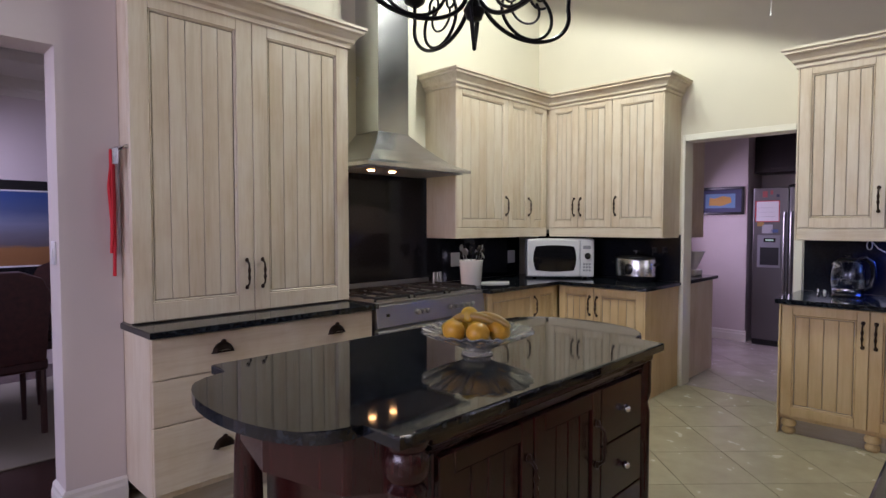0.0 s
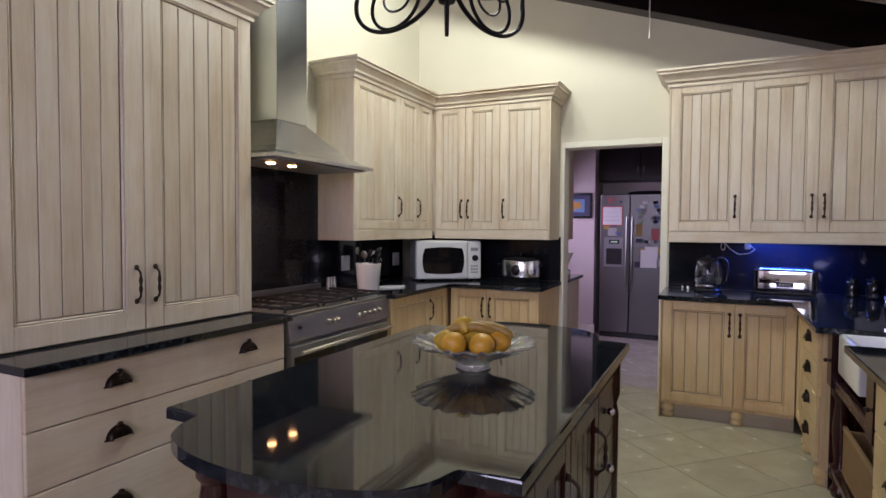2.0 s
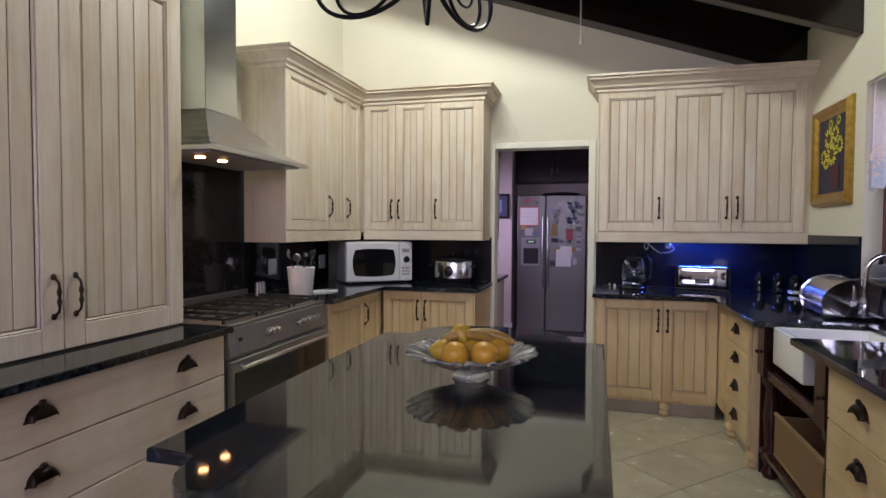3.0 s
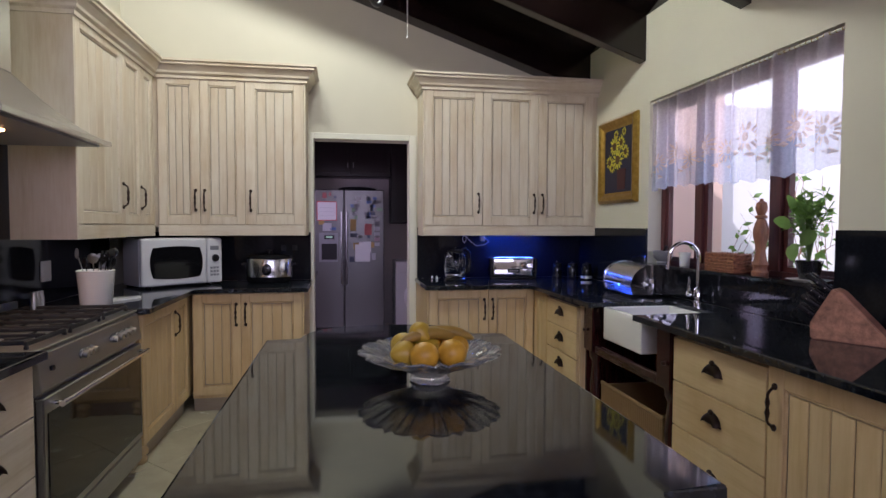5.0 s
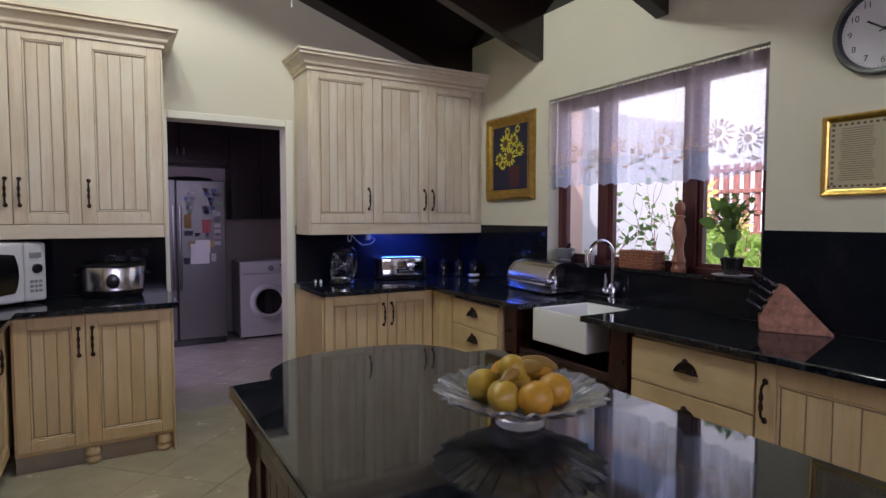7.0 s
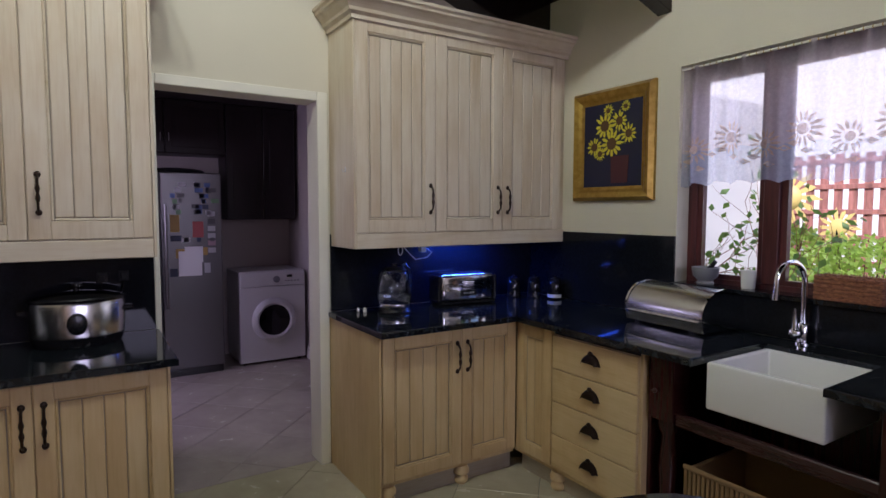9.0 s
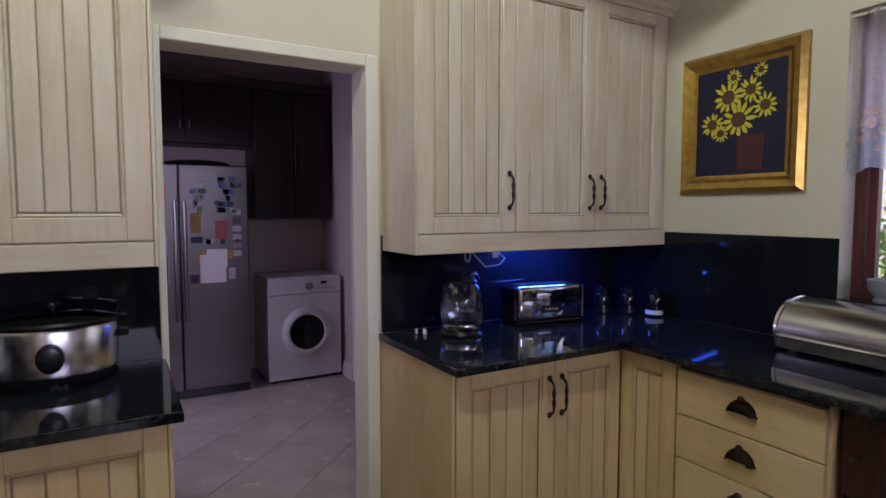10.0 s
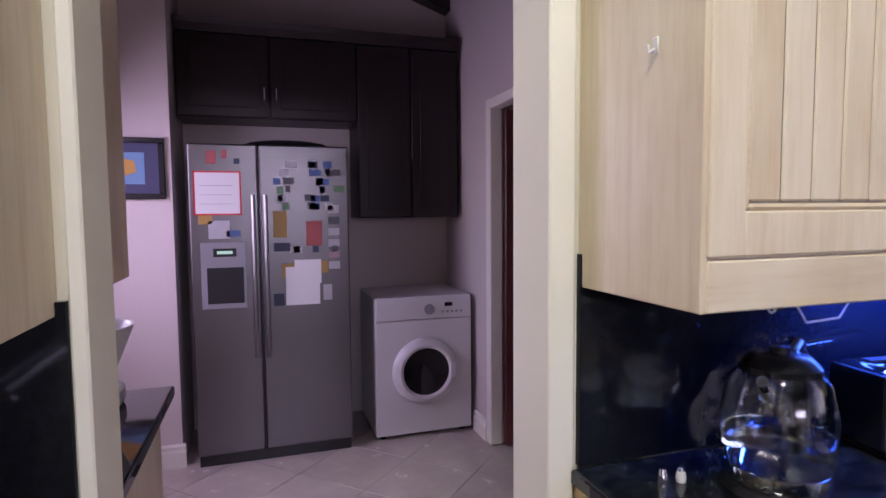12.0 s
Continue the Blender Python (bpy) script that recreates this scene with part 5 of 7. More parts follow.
# jars in the corner
for k, (jx, jy) in enumerate(((5.52, 0.56), (5.44, 0.45), (5.33, 0.365))):
    j = thing("storage_jar", "small black lidded storage jar in the worktop corner", "jar", pose(jx, jy, CT), "jars in the corner")
    part("body", lathe(bmesh.new(), [(0, 0), (0.042, 0), (0.045, 0.01), (0.045, 0.10), (0.038, 0.115), (0, 0.115)], 20), M_GLASSB, j, "", True)
    part("band", lathe(bmesh.new(), [(0.0452, 0.012), (0.0458, 0.012), (0.0458, 0.034), (0.0452, 0.034)], 20), M_PAPER if k == 2 else M_BLACK, j)
    part("lid", lathe(bmesh.new(), [(0, 0.1155), (0.04, 0.1155), (0.042, 0.135), (0.03, 0.142), (0.01, 0.144), (0.01, 0.155), (0, 0.157)], 20), M_BLACK, j, "", True)

# bread bin: a roll-top half drum
bb = thing("bread_bin", "brushed steel roll-top bread bin beside the sink", "bread bin", pose(4.34, 0.425, CT, 0, 0, 176) @ Matrix.Diagonal((1.04, 1.22, 1.10, 1)))
bw = 0.225


def drum(x0, x1, grow=0.0, cut=0):
    """A rolled body: round above, with a flat foot."""
    prof = [(-0.115 - grow, 0.012), (0.115 + grow, 0.012)] + [((0.128 + grow) * math.cos(t), 0.078 + (0.112 + grow) * math.sin(t)) for t in [radians(-22 + 224 * k / 32) for k in range(33)]]
    bm = bmesh.new()
    a = [bm.verts.new((x0, y, z)) for y, z in prof]
    b = [bm.verts.new((x1, y, z)) for y, z in prof]
    bm.faces.new(a)
    bm.faces.new(b[::-1])
    n = len(prof)
    for i in range(n):
        bm.faces.new((a[i], b[i], b[(i + 1) % n], a[(i + 1) % n]))
    return bm


part("shell", drum(-bw + 0.012, bw - 0.012), M_HOOD, bb, "satin steel rolling lid", True)
for sx in (-1, 1):
    bm = drum(min(sx * bw, sx * (bw - 0.0115)), max(sx * bw, sx * (bw - 0.0115)), 0.004)
    bmesh.ops.bevel(bm, geom=[e for e in bm.edges if abs(e.verts[0].co.x - e.verts[1].co.x) < 1e-6], offset=0.003, segments=1, affect="EDGES")
    part("end_plate", bm, M_CHROME, bb, "polished end plate", True)
part("lip", tube(bmesh.new(), [(-bw + 0.02, -0.131, 0.060), (bw - 0.02, -0.131, 0.060)], 0.005, 8), M_CHROME, bb, "", True)
for sx in (-0.16, 0.16):
    for sy in (-0.1, 0.1):
        part("foot", B(sx - 0.015, sx + 0.015, sy - 0.015, sy + 0.015, 0, 0.0115), M_BLACK, bb)

# knife block
kb = thing("knife_block", "reddish wooden knife block full of black-handled knives", "knife block", pose(2.703, 0.437, CT, 0, 0, 33) @ Matrix.Scale(0.9, 4))
bm = bmesh.new()
prof = [(-0.20, 0.0), (0.115, 0.0), (0.120, 0.070), (0.035, 0.235), (-0.0, 0.222)]
a = [bm.verts.new((x, -0.055, z)) for x, z in prof]
b = [bm.verts.new((x, 0.055, z)) for x, z in prof]
bm.faces.new(a)
bm.faces.new(b[::-1])
for i in range(5):
    bm.faces.new((a[i], b[i], b[(i + 1) % 5], a[(i + 1) % 5]))
bmesh.ops.bevel(bm, geom=list(bm.edges), offset=0.006, segments=2, affect="EDGES")
part("block", bm, M_BLOCKWOOD, kb, "reddish beech block")
for i in range(8):
    r, c = divmod(i, 2)
    q = part("knife_handle", B(-0.012, 0.012, -0.008, 0.008, 0, (0.125, 0.115, 0.095, 0.085)[r], bevel=0.005, seg=2), M_BLACK, kb, "black riveted knife handle", True)
    u = 0.90 - 0.24 * r
    q.matrix_basis = Matrix.Translation((0.120 - 0.085 * u, -0.026 + 0.052 * c, 0.070 + 0.165 * u - 0.004)) @ pose(0, 0, 0, 0, 52, 0)
    for z in (0.03, 0.07):
        part("rivet", lathe(bmesh.new(), [(0, -0.0086), (0.003, -0.0086), (0.003, 0.0086), (0, 0.0086)], 8, (0, 0, z), Matrix.Rotation(radians(90), 4, "X")), M_CHROME, q, "steel rivet")

# on the window sill
SZ = WIN[2] + 0.005
bk = thing("cane_basket", "low woven cane basket on the window sill", "basket", pose(3.66, YS - 0.02, SZ) @ Matrix.Diagonal((0.84, 1.0, 1.18, 1)))
for z in range(6):
    zc = 0.008 + z * 0.015
    bm = tube(bmesh.new(), [(-0.15, -0.05, zc), (0.15, -0.05, zc), (0.155, 0.0, zc), (0.15, 0.05, zc), (-0.15, 0.05, zc), (-0.155, 0, zc)], 0.0075, 6, True)
    part("woven_course", bm, M_CANE, bk, "", True)
bm = bmesh.new()
for i in range(22):
    x = -0.145 + i * 0.29 / 21
    for y in (-0.052, 0.052):
        tube(bm, [(x, y + (0.003 if i % 2 else -0.003), 0.0), (x, y + (-0.003 if i % 2 else 0.003), 0.095)], 0.0028, 5)
tagged(part("uprights", bm, M_CANE, bk, "", True), kind="stuff")
part("bottom", B(-0.148, 0.148, -0.046, 0.046, 0.0, 0.006), M_CANE, bk)
pm = solo("pepper_mill", lathe(bmesh.new(), [(0, 0), (0.040, 0), (0.042, 0.02), (0.034, 0.03), (0.034, 0.05), (0.040, 0.06), (0.030, 0.09), (0.024, 0.13), (0.028, 0.17), (0.038, 0.21), (0.038, 0.245), (0.028, 0.28), (0.020, 0.30), (0.030, 0.305), (0.030, 0.315), (0.018, 0.322), (0.026, 0.34), (0.030, 0.36), (0.024, 0.385), (0.010, 0.395), (0.010, 0.405), (0, 0.408)], 28), M_ORANGEWOOD, "tall turned wooden pepper mill on the window sill", "pepper mill")
pm.matrix_world = pose(3.40, YS - 0.02, SZ)
mo = thing("mortar_and_pestle", "dark stone mortar with pestle on the window sill", "mortar", pose(4.33, YS - 0.02, SZ))
part("bowl", lathe(bmesh.new(), [(0, 0), (0.04, 0), (0.045, 0.01), (0.035, 0.02), (0.06, 0.045), (0.068, 0.09), (0.060, 0.092), (0.050, 0.05), (0, 0.035)], 24), M_GREYP, mo, "", True)
part("pestle", tube(bmesh.new(), [(0.01, 0, 0.045), (-0.06, 0.01, 0.125)], [0.016, 0.010], 10), M_BLACKM, mo, "", True)
cf = solo("glass_candle_jar", lathe(bmesh.new(), [(0, 0), (0.03, 0), (0.032, 0.01), (0.036, 0.09), (0.033, 0.09), (0.029, 0.012), (0, 0.01)], 20), M_CERAM, "small pale jar on the window sill", "jar")
cf.matrix_world = pose(4.12, YS - 0.05, SZ)


def pot_plant(at, height, n, seed):
    p = thing("pot_plant", "green leafy house plant in a dark pot on the window sill", "plant", pose(*at))
    part("saucer", lathe(bmesh.new(), [(0, 0), (0.070, 0), (0.098, 0.012), (0, 0.012)], 24), M_CERAM, p, "", True)
    part("pot", lathe(bmesh.new(), [(0, 0.0125), (0.04, 0.0125), (0.058, 0.09), (0.06, 0.10), (0.052, 0.10), (0.05, 0.085), (0, 0.085)], 20), M_BLACK, p, "", True)
    r = random.Random(seed)
    stems, leaves = bmesh.new(), bmesh.new()
    for i in range(n):
        a = r.uniform(0, math.tau)
        h = height * r.uniform(0.45, 1.0)
        tip = Vector((math.cos(a) * r.uniform(0.03, 0.13), math.sin(a) * r.uniform(0.02, 0.05), 0.09 + h))
        mid = Vector((tip.x * 0.3, tip.y * 0.3, 0.09 + h * 0.6))
        tube(stems, [(0, 0, 0.08), mid, tip], 0.0022, 5)
        for k in range(5):
            base = mid.lerp(tip, r.uniform(0, 1))
            d = Vector((r.uniform(-1, 1), r.uniform(-0.6, 0.6), r.uniform(-0.3, 0.7))).normalized()
            s = d.cross(Vector((0, 0, 1))).normalized()
            L, Wd = r.uniform(0.035, 0.07), r.uniform(0.012, 0.02)
            v = [leaves.verts.new(q) for q in (base, base + d * L * 0.45 + s * Wd + Vector((0, 0, 0.004)), base + d * L, base + d * L * 0.45 - s * Wd + Vector((0, 0, 0.004)))]
            leaves.faces.new((v[0], v[1], v[2]))
            leaves.faces.new((v[0], v[2], v[3]))
    for i in range(7):
        q, a = Vector((r.uniform(-0.10, 0.11), r.uniform(-0.02, 0.06), r.uniform(0.14, 0.36))), r.uniform(0, math.tau)
        tube(stems, [(0, 0, 0.08), q * 0.5 + Vector((0, 0, 0.09)), q], 0.0025, 5)
        e1, e2 = Vector((math.cos(a), 0.25, math.sin(a))), Vector((-math.sin(a), 0.3, math.cos(a)))
        vs = [leaves.verts.new(q + e1 * (0.045 * math.cos(t) + 0.03) + e2 * 0.032 * math.sin(t) * (1 - 0.35 * math.cos(t))) for t in [k * math.tau / 10 for k in range(10)]]
        leaves.faces.new(vs)
    part("stems", stems, M_LEAF, p)
    part("leaves", leaves, M_LEAF, p)
    return p


pot_plant((3.08, YS - 0.02, SZ), 0.36, 26, 3)

# ---- window ----
win = thing("kitchen_window", "red-brown timber casement window with three lights", "window", pose(0, 0, 0))
FY0, FY1 = YS - 0.155, YS - 0.10
part("outer_frame", box(box(box(box(bmesh.new(), WIN[0], WIN[1], FY0, FY1, WIN[2], WIN[2] + 0.03, bevel=0.003), WIN[0], WIN[1], FY0, FY1, WIN[3] - 0.05, WIN[3], bevel=0.003), WIN[0], WIN[0] + 0.05, FY0, FY1, WIN[2] + 0.03, WIN[3] - 0.05, bevel=0.003), WIN[1] - 0.05, WIN[1], FY0, FY1, WIN[2] + 0.03, WIN[3] - 0.05, bevel=0.003), M_FRAME, win)
for mx in (3.385, 4.045):
    part("mullion", B(mx - 0.038, mx + 0.038, FY0 - 0.01, FY1 + 0.012, WIN[2] + 0.03, WIN[3] - 0.05, bevel=0.004), M_FRAME, win)
for x0, x1 in ((WIN[0] + 0.05, 3.347), (3.423, 4.007), (4.083, WIN[1] - 0.05)):
    sash = part("sash", box(box(box(box(bmesh.new(), x0, x1, FY0 + 0.01, FY1 - 0.01, WIN[2] + 0.03, WIN[2] + 0.055), x0, x1, FY0 + 0.01, FY1 - 0.01, WIN[3] - 0.085, WIN[3] - 0.05), x0, x0 + 0.03, FY0 + 0.01, FY1 - 0.01, WIN[2] + 0.055, WIN[3] - 0.085), x1 - 0.03, x1, FY0 + 0.01, FY1 - 0.01, WIN[2] + 0.055, WIN[3] - 0.085), M_FRAME, win)
    g = part("pane", B(x0 + 0.03, x1 - 0.03, FY0 + 0.025, FY0 + 0.028, WIN[2] + 0.055, WIN[3] - 0.085), M_PANE, sash)
    g.visible_shadow = False

# lace curtain on a rod
cur = thing("lace_curtain", "sheer white lace half curtain embroidered with sunflowers at the window", "curtain", pose(0, 0, 0))
part("rod", tube(bmesh.new(), [(WIN[0] - 0.0, YS - 0.014, 2.229), (WIN[1], YS - 0.014, 2.229)], 0.006, 8), M_WHITE, cur, "", True)
CYZ = YS - 0.030


def cy(x):
    return CYZ + 0.014 * math.sin(x * 52 + 2 * math.sin(x * 7)) + 0.012 * math.sin(x * 23 + 1) + 0.005 * math.sin(x * 97)


def hem(x):
    return 1.625 - 0.026 * (x - 3.1) + 0.018 * abs(math.sin(x * 26)) + 0.02 * math.sin(x * 3.3)


bm, bm2 = bmesh.new(), bmesh.new()
nx = 300
for tgt, f0, f1, rows in ((bm, 0.0, 0.72, 6), (bm2, 0.72, 1.0, 3)):
    g = []
    for j in range(rows + 1):
        u = f0 + (f1 - f0) * j / rows
        g.append([tgt.verts.new((x, cy(x) * 1.0 + (0.0), 2.238 + (hem(x) - 2.238) * u)) for x in [WIN[0] + 0.005 + (WIN[1] - WIN[0] - 0.01) * i / nx for i in range(nx + 1)]])
    for a, b in zip(g, g[1:]):
        for i in range(nx):
            tgt.faces.new((a[i], a[i + 1], b[i + 1], b[i]))
part("sheer", bm, M_LACE, cur, "", True)
part("hem_panel", bm2, M_LACEB, cur, "bluish scalloped lace hem", True)
bm = bmesh.new()
for k in range(9):
    fx = WIN[0] + 0.10 + k * 0.175
    fz = 1.80 + 0.05 * (k % 2)
    R = 0.088 if k % 2 else 0.074
    for i in range(14):
        a = i * math.tau / 14
        p0, p1 = (0.42 * R, a - 0.16), (0.42 * R, a + 0.16)
        pts = [(fx + r * math.cos(t), fz + r * math.sin(t)) for r, t in (p0, (0.75 * R, a - 0.12), (R, a), (0.75 * R, a + 0.12), p1)]
        bm.faces.new([bm.verts.new((x, cy(x) + 0.004, z)) for x, z in pts])
    ring = [(fx + 0.3 * R * math.cos(t), fz + 0.3 * R * math.sin(t)) for t in [i * math.tau / 12 for i in range(12)]]
    bm.faces.new([bm.verts.new((x, cy(fx) + 0.006, z)) for x, z in ring])
    for i in range(3):
        lx, lz = fx + (-0.05, 0.06, 0.02)[i], fz - 0.10 + 0.02 * i
        pts = [(lx, lz), (lx + 0.03, lz + 0.018), (lx + 0.06, lz + 0.005), (lx + 0.03, lz - 0.012)]
        bm.faces.new([bm.verts.new((x, cy(x) + 0.004, z)) for x, z in pts])
part("embroidery", bm, M_LACEF, cur, "tan sunflower embroidery")
bm = bmesh.new()
for i in range(46):
    x = WIN[0] + 0.02 + i * 0.0336
    lathe(bm, [(0.007, -0.002), (0.009, 0), (0.007, 0.002)], 8, (x, YS - 0.014, 2.229), Matrix.Rotation(radians(90), 4, "Y"))
part("rings", bm, M_GOLD, cur, "", True)

# ---- pictures and clock on the window wall ----
def picture(name, label, x0, x1, z0, z1, border, fm, depth=0.035):
    """A framed picture on the window wall, looking to +y; local x to world -x."""
    p = thing(name, label, "picture", pose((x0 + x1) / 2, YS, (z0 + z1) / 2, 0, 0, 180))
    w, h = (x1 - x0) / 2, (z1 - z0) / 2
    prof = [(0, 0.0), (0.0, -0.020), (border * 0.25, -depth), (border * 0.6, -depth * 0.75), (border * 0.8, -depth * 0.45), (border, -depth * 0.35), (border, 0.0)]
    bm = bmesh.new()
    cs = [(-w, -h, 1, 1), (w, -h, -1, 1), (w, h, -1, -1), (-w, h, 1, -1)]
    rows = [[bm.verts.new((cx + sx * o, d, cz + sz * o)) for o, d in prof] for cx, cz, sx, sz in cs]
    for i in range(4):
        a, b = rows[i], rows[(i + 1) % 4]
        for j in range(len(prof) - 1):
            bm.faces.new((a[j], b[j], b[j + 1], a[j + 1]))
    part("frame", bm, fm, p, "moulded picture frame")
    return p, w - border, h - border


pic, pw, ph = picture("sunflower_painting", "gilt-framed painting of yellow sunflowers in a vase on dark blue", 4.635, 5.245, 1.543, 2.214, 0.085, M_GOLD, 0.045)
canvas = part("canvas", B(-pw, pw, -0.014, -0.002, -ph, ph), M_BLUE, pic, "dark blue painted canvas")
part("vase", slab(bmesh.new(), [(-0.03, -ph + 0.02), (0.09, -ph + 0.02), (0.10, -0.07), (-0.035, -0.07)], 0, 0.003), M_TERRA, canvas).matrix_basis = pose(0.03, -0.0145, 0, 90, 0, 0)
rr = random.Random(8)
petals = bmesh.new()
for fx, fz, R in ((-0.055, 0.115, 0.080), (0.055, 0.135, 0.062), (0.0, 0.005, 0.088), (0.125, 0.055, 0.060), (-0.135, -0.005, 0.062), (-0.03, 0.205, 0.040), (0.10, 0.215, 0.036), (-0.09, -0.05, 0.045)):
    n = 12
    for i in range(n):
        a = i * math.tau / n + rr.uniform(-0.1, 0.1)
        r1 = R * rr.uniform(0.85, 1.1)
        pts = [(0.4 * R, a - 0.22), (0.75 * R, a - 0.16), (r1, a), (0.75 * R, a + 0.16), (0.4 * R, a + 0.22)]
        petals.faces.new([petals.verts.new((fx + r * math.cos(t), -0.0155 - 0.001 * rr.random(), fz + r * math.sin(t))) for r, t in pts])
    cb = bmesh.new()
    cb.faces.new([cb.verts.new((fx + 0.42 * R * math.cos(t), -0.0175, fz + 0.42 * R * math.sin(t))) for t in [i * math.tau / 14 for i in range(14)]])
    part("flower_centre", cb, M_BROWN, canvas, "brown painted flower centre")
part("petals", petals, M_YELLOW, canvas, "yellow painted petals")

scroll_pic, sw, sh = picture("framed_verse", "gilt-framed aged sheet of printed verse", 2.182, 2.652, 1.50, 1.846, 0.03, M_GOLD, 0.02)
M_AGED = wall_paint("aged_parchment", (0.46, 0.40, 0.26), 0.02)
sheet = part("sheet", B(-sw, sw, -0.010, -0.002, -sh, sh), M_AGED, scroll_pic, "aged parchment sheet")
M_INK = Mat("faded_ink", (0.20, 0.15, 0.09), 0.8).m
rr = random.Random(4)
for col in (-1, 1):
    for i in range(24):
        z = 0.112 - i * 0.0095
        c = col * 0.10
        hw = 0.07 * rr.uniform(0.8, 1.0)
        part("text_line", B(c - hw, c + hw, -0.0112, -0.0102, z, z + 0.003), M_INK, sheet)
bm = bmesh.new()
for i in range(60):
    t = i / 60 * 2 * (2 * sw + 2 * sh)
    per = 2 * (2 * sw + 2 * sh)
    t = i / 60 * per
    if t < 2 * sw:
        x, z = -sw + t, -sh + 0.012
    elif t < 2 * sw + 2 * sh:
        x, z = sw - 0.012, -sh + t - 2 * sw
    elif t < 4 * sw + 2 * sh:
        x, z = sw - (t - 2 * sw - 2 * sh), sh - 0.012
    else:
        x, z = -sw + 0.012, sh - (t - 4 * sw - 2 * sh)
    bm.faces.new([bm.verts.new((x + 0.008 * math.cos(a + i), -0.0108, z + 0.006 * math.sin(a + i))) for a in (0, 1.2, 2.5, 3.7, 5.0)])
part("border_pattern", bm, Mat("olive_border_ink", (0.14, 0.09, 0.04), 0.8).m, sheet, "leafy border pattern")

clock = thing("wall_clock", "round white wall clock with a black rim", "clock", pose(2.435, YS, 2.175, 90, 0, 180))
part("rim", lathe(bmesh.new(), [(0.155, 0.0), (0.185, 0.0), (0.187, 0.025), (0.178, 0.038), (0.162, 0.036), (0.155, 0.012)], 48), M_BLACK, clock, "black rim", True)
part("dial", lathe(bmesh.new(), [(0, 0.0), (0.156, 0.0), (0.156, 0.012), (0, 0.012)], 48), M_PAPER, clock, "white dial")
for i in range(1, 13):
    a = radians(90 - 30 * i)
    cu = bpy.data.curves.new("numeral", "FONT")
    cu.body, cu.size, cu.align_x, cu.align_y, cu.extrude = str(i), 0.036, "CENTER", "CENTER", 0.0004
    o = new("numeral", cu)
    o.parent, o.location = clock, (0.125 * math.cos(a), 0.125 * math.sin(a), 0.0128)
    cu.materials.append(M_BLACK)
bm = bmesh.new()
for i in range(60):
    a = i * math.tau / 60
    c, s, r0 = math.cos(a), math.sin(a), 0.145 if i % 5 else 0.142
    wd = 0.0008
    bm.faces.new([bm.verts.new((r * c - k * s * wd, r * s + k * c * wd, 0.0128)) for r, k in ((r0, -1), (0.151, -1), (0.151, 1), (r0, 1))])
part("minute_marks", bm, M_BLACK, clock)
for nm, ang, L, wd in (("hour_pointer", 90 - 305, 0.075, 0.004), ("minute_pointer", 90 - 62, 0.115, 0.003)):
    q = part(nm, B(-0.02, L, -wd, wd, 0.0135, 0.015), M_BLACK, clock)
    q.rotation_euler = (0, 0, radians(ang))
part("boss", lathe(bmesh.new(), [(0, 0.0132), (0.008, 0.0132), (0.007, 0.018), (0, 0.018)], 14), M_BLACK, clock)

# cup hook and plug lead by the doorway cupboard
solo("adhesive_hook", box(tube(bmesh.new(), [(0, -0.004, -0.006), (0, -0.016, -0.012), (0, -0.018, 0.0)], 0.0025, 6), -0.007, 0.007, -0.004, 0, -0.014, 0.014, bevel=0.002), M_WPLAST, "small white adhesive hook on the cupboard end", "hook").matrix_world = pose(5.445, 1.787, 1.70, 0, 0, 180)
ld = thing("led_driver", "white LED plug with its thin lead under the wall cupboard", "plug", pose(5.60, 1.22, 1.245))
part("plug", B(-0.02, 0.02, -0.02, 0.02, -0.02, 0.025, bevel=0.006, seg=2), M_WPLAST, ld)
part("lead", tube(bmesh.new(), [(0, -0.02, 0.01), (-0.03, -0.05, -0.02), (-0.04, -0.01, -0.05), (-0.02, 0.06, -0.06), (-0.05, 0.12, -0.02), (-0.03, 0.16, 0.03)], 0.003, 7), M_CORD, ld, "", True)
part("loop", tube(bmesh.new(), [(-0.03 + 0.0, 0.17 + 0.015 * math.cos(a), 0.0 + 0.03 * math.sin(a)) for a in [k * math.tau / 12 for k in range(12)]], 0.0028, 6, True), M_CORD, ld, "", True)
solo("led_strip", B(5.55, 5.565, 0.75, 1.20, 1.330, 1.338), M_LEDW, "blue lit LED strip under the wall cupboard", "light strip", smooth=False)

# pull cord from the ceiling
solo("pull_cord", tube(tube(bmesh.new(), [(0, 0, 0), (0, 0, 1.0)], 0.0035, 6), [(0, 0, -0.02), (0, 0, 0.0)], [0.008, 0.005], 8), M_CORD, "thin white pull cord hanging from the ceiling", "pull cord").matrix_world = pose(5.2, 1.93, 2.84)

# hook rail with red lanyards by the tall cupboard
hr = thing("hook_rail", "small chrome key rail on the cupboard's end hung with red lanyards", "hook rail", pose(TX0 - 0.001, 3.845, 1.755, 0, 0, -90))
part("rail", box(tube(bmesh.new(), [(-0.04, -0.016, 0), (0.09, -0.016, 0)], 0.006, 8), -0.035, 0.085, -0.012, 0.0, -0.010, 0.010, bevel=0.002), M_CHROME, hr, "", True)
bm = bmesh.new()
for i in range(7):
    x = -0.035 + i * 0.019
    tube(bm, [(x, -0.018, 0), (x, -0.036, -0.02), (x, -0.050, -0.005)], 0.003, 6)
part("hooks", bm, M_CHROME, hr, "", True)
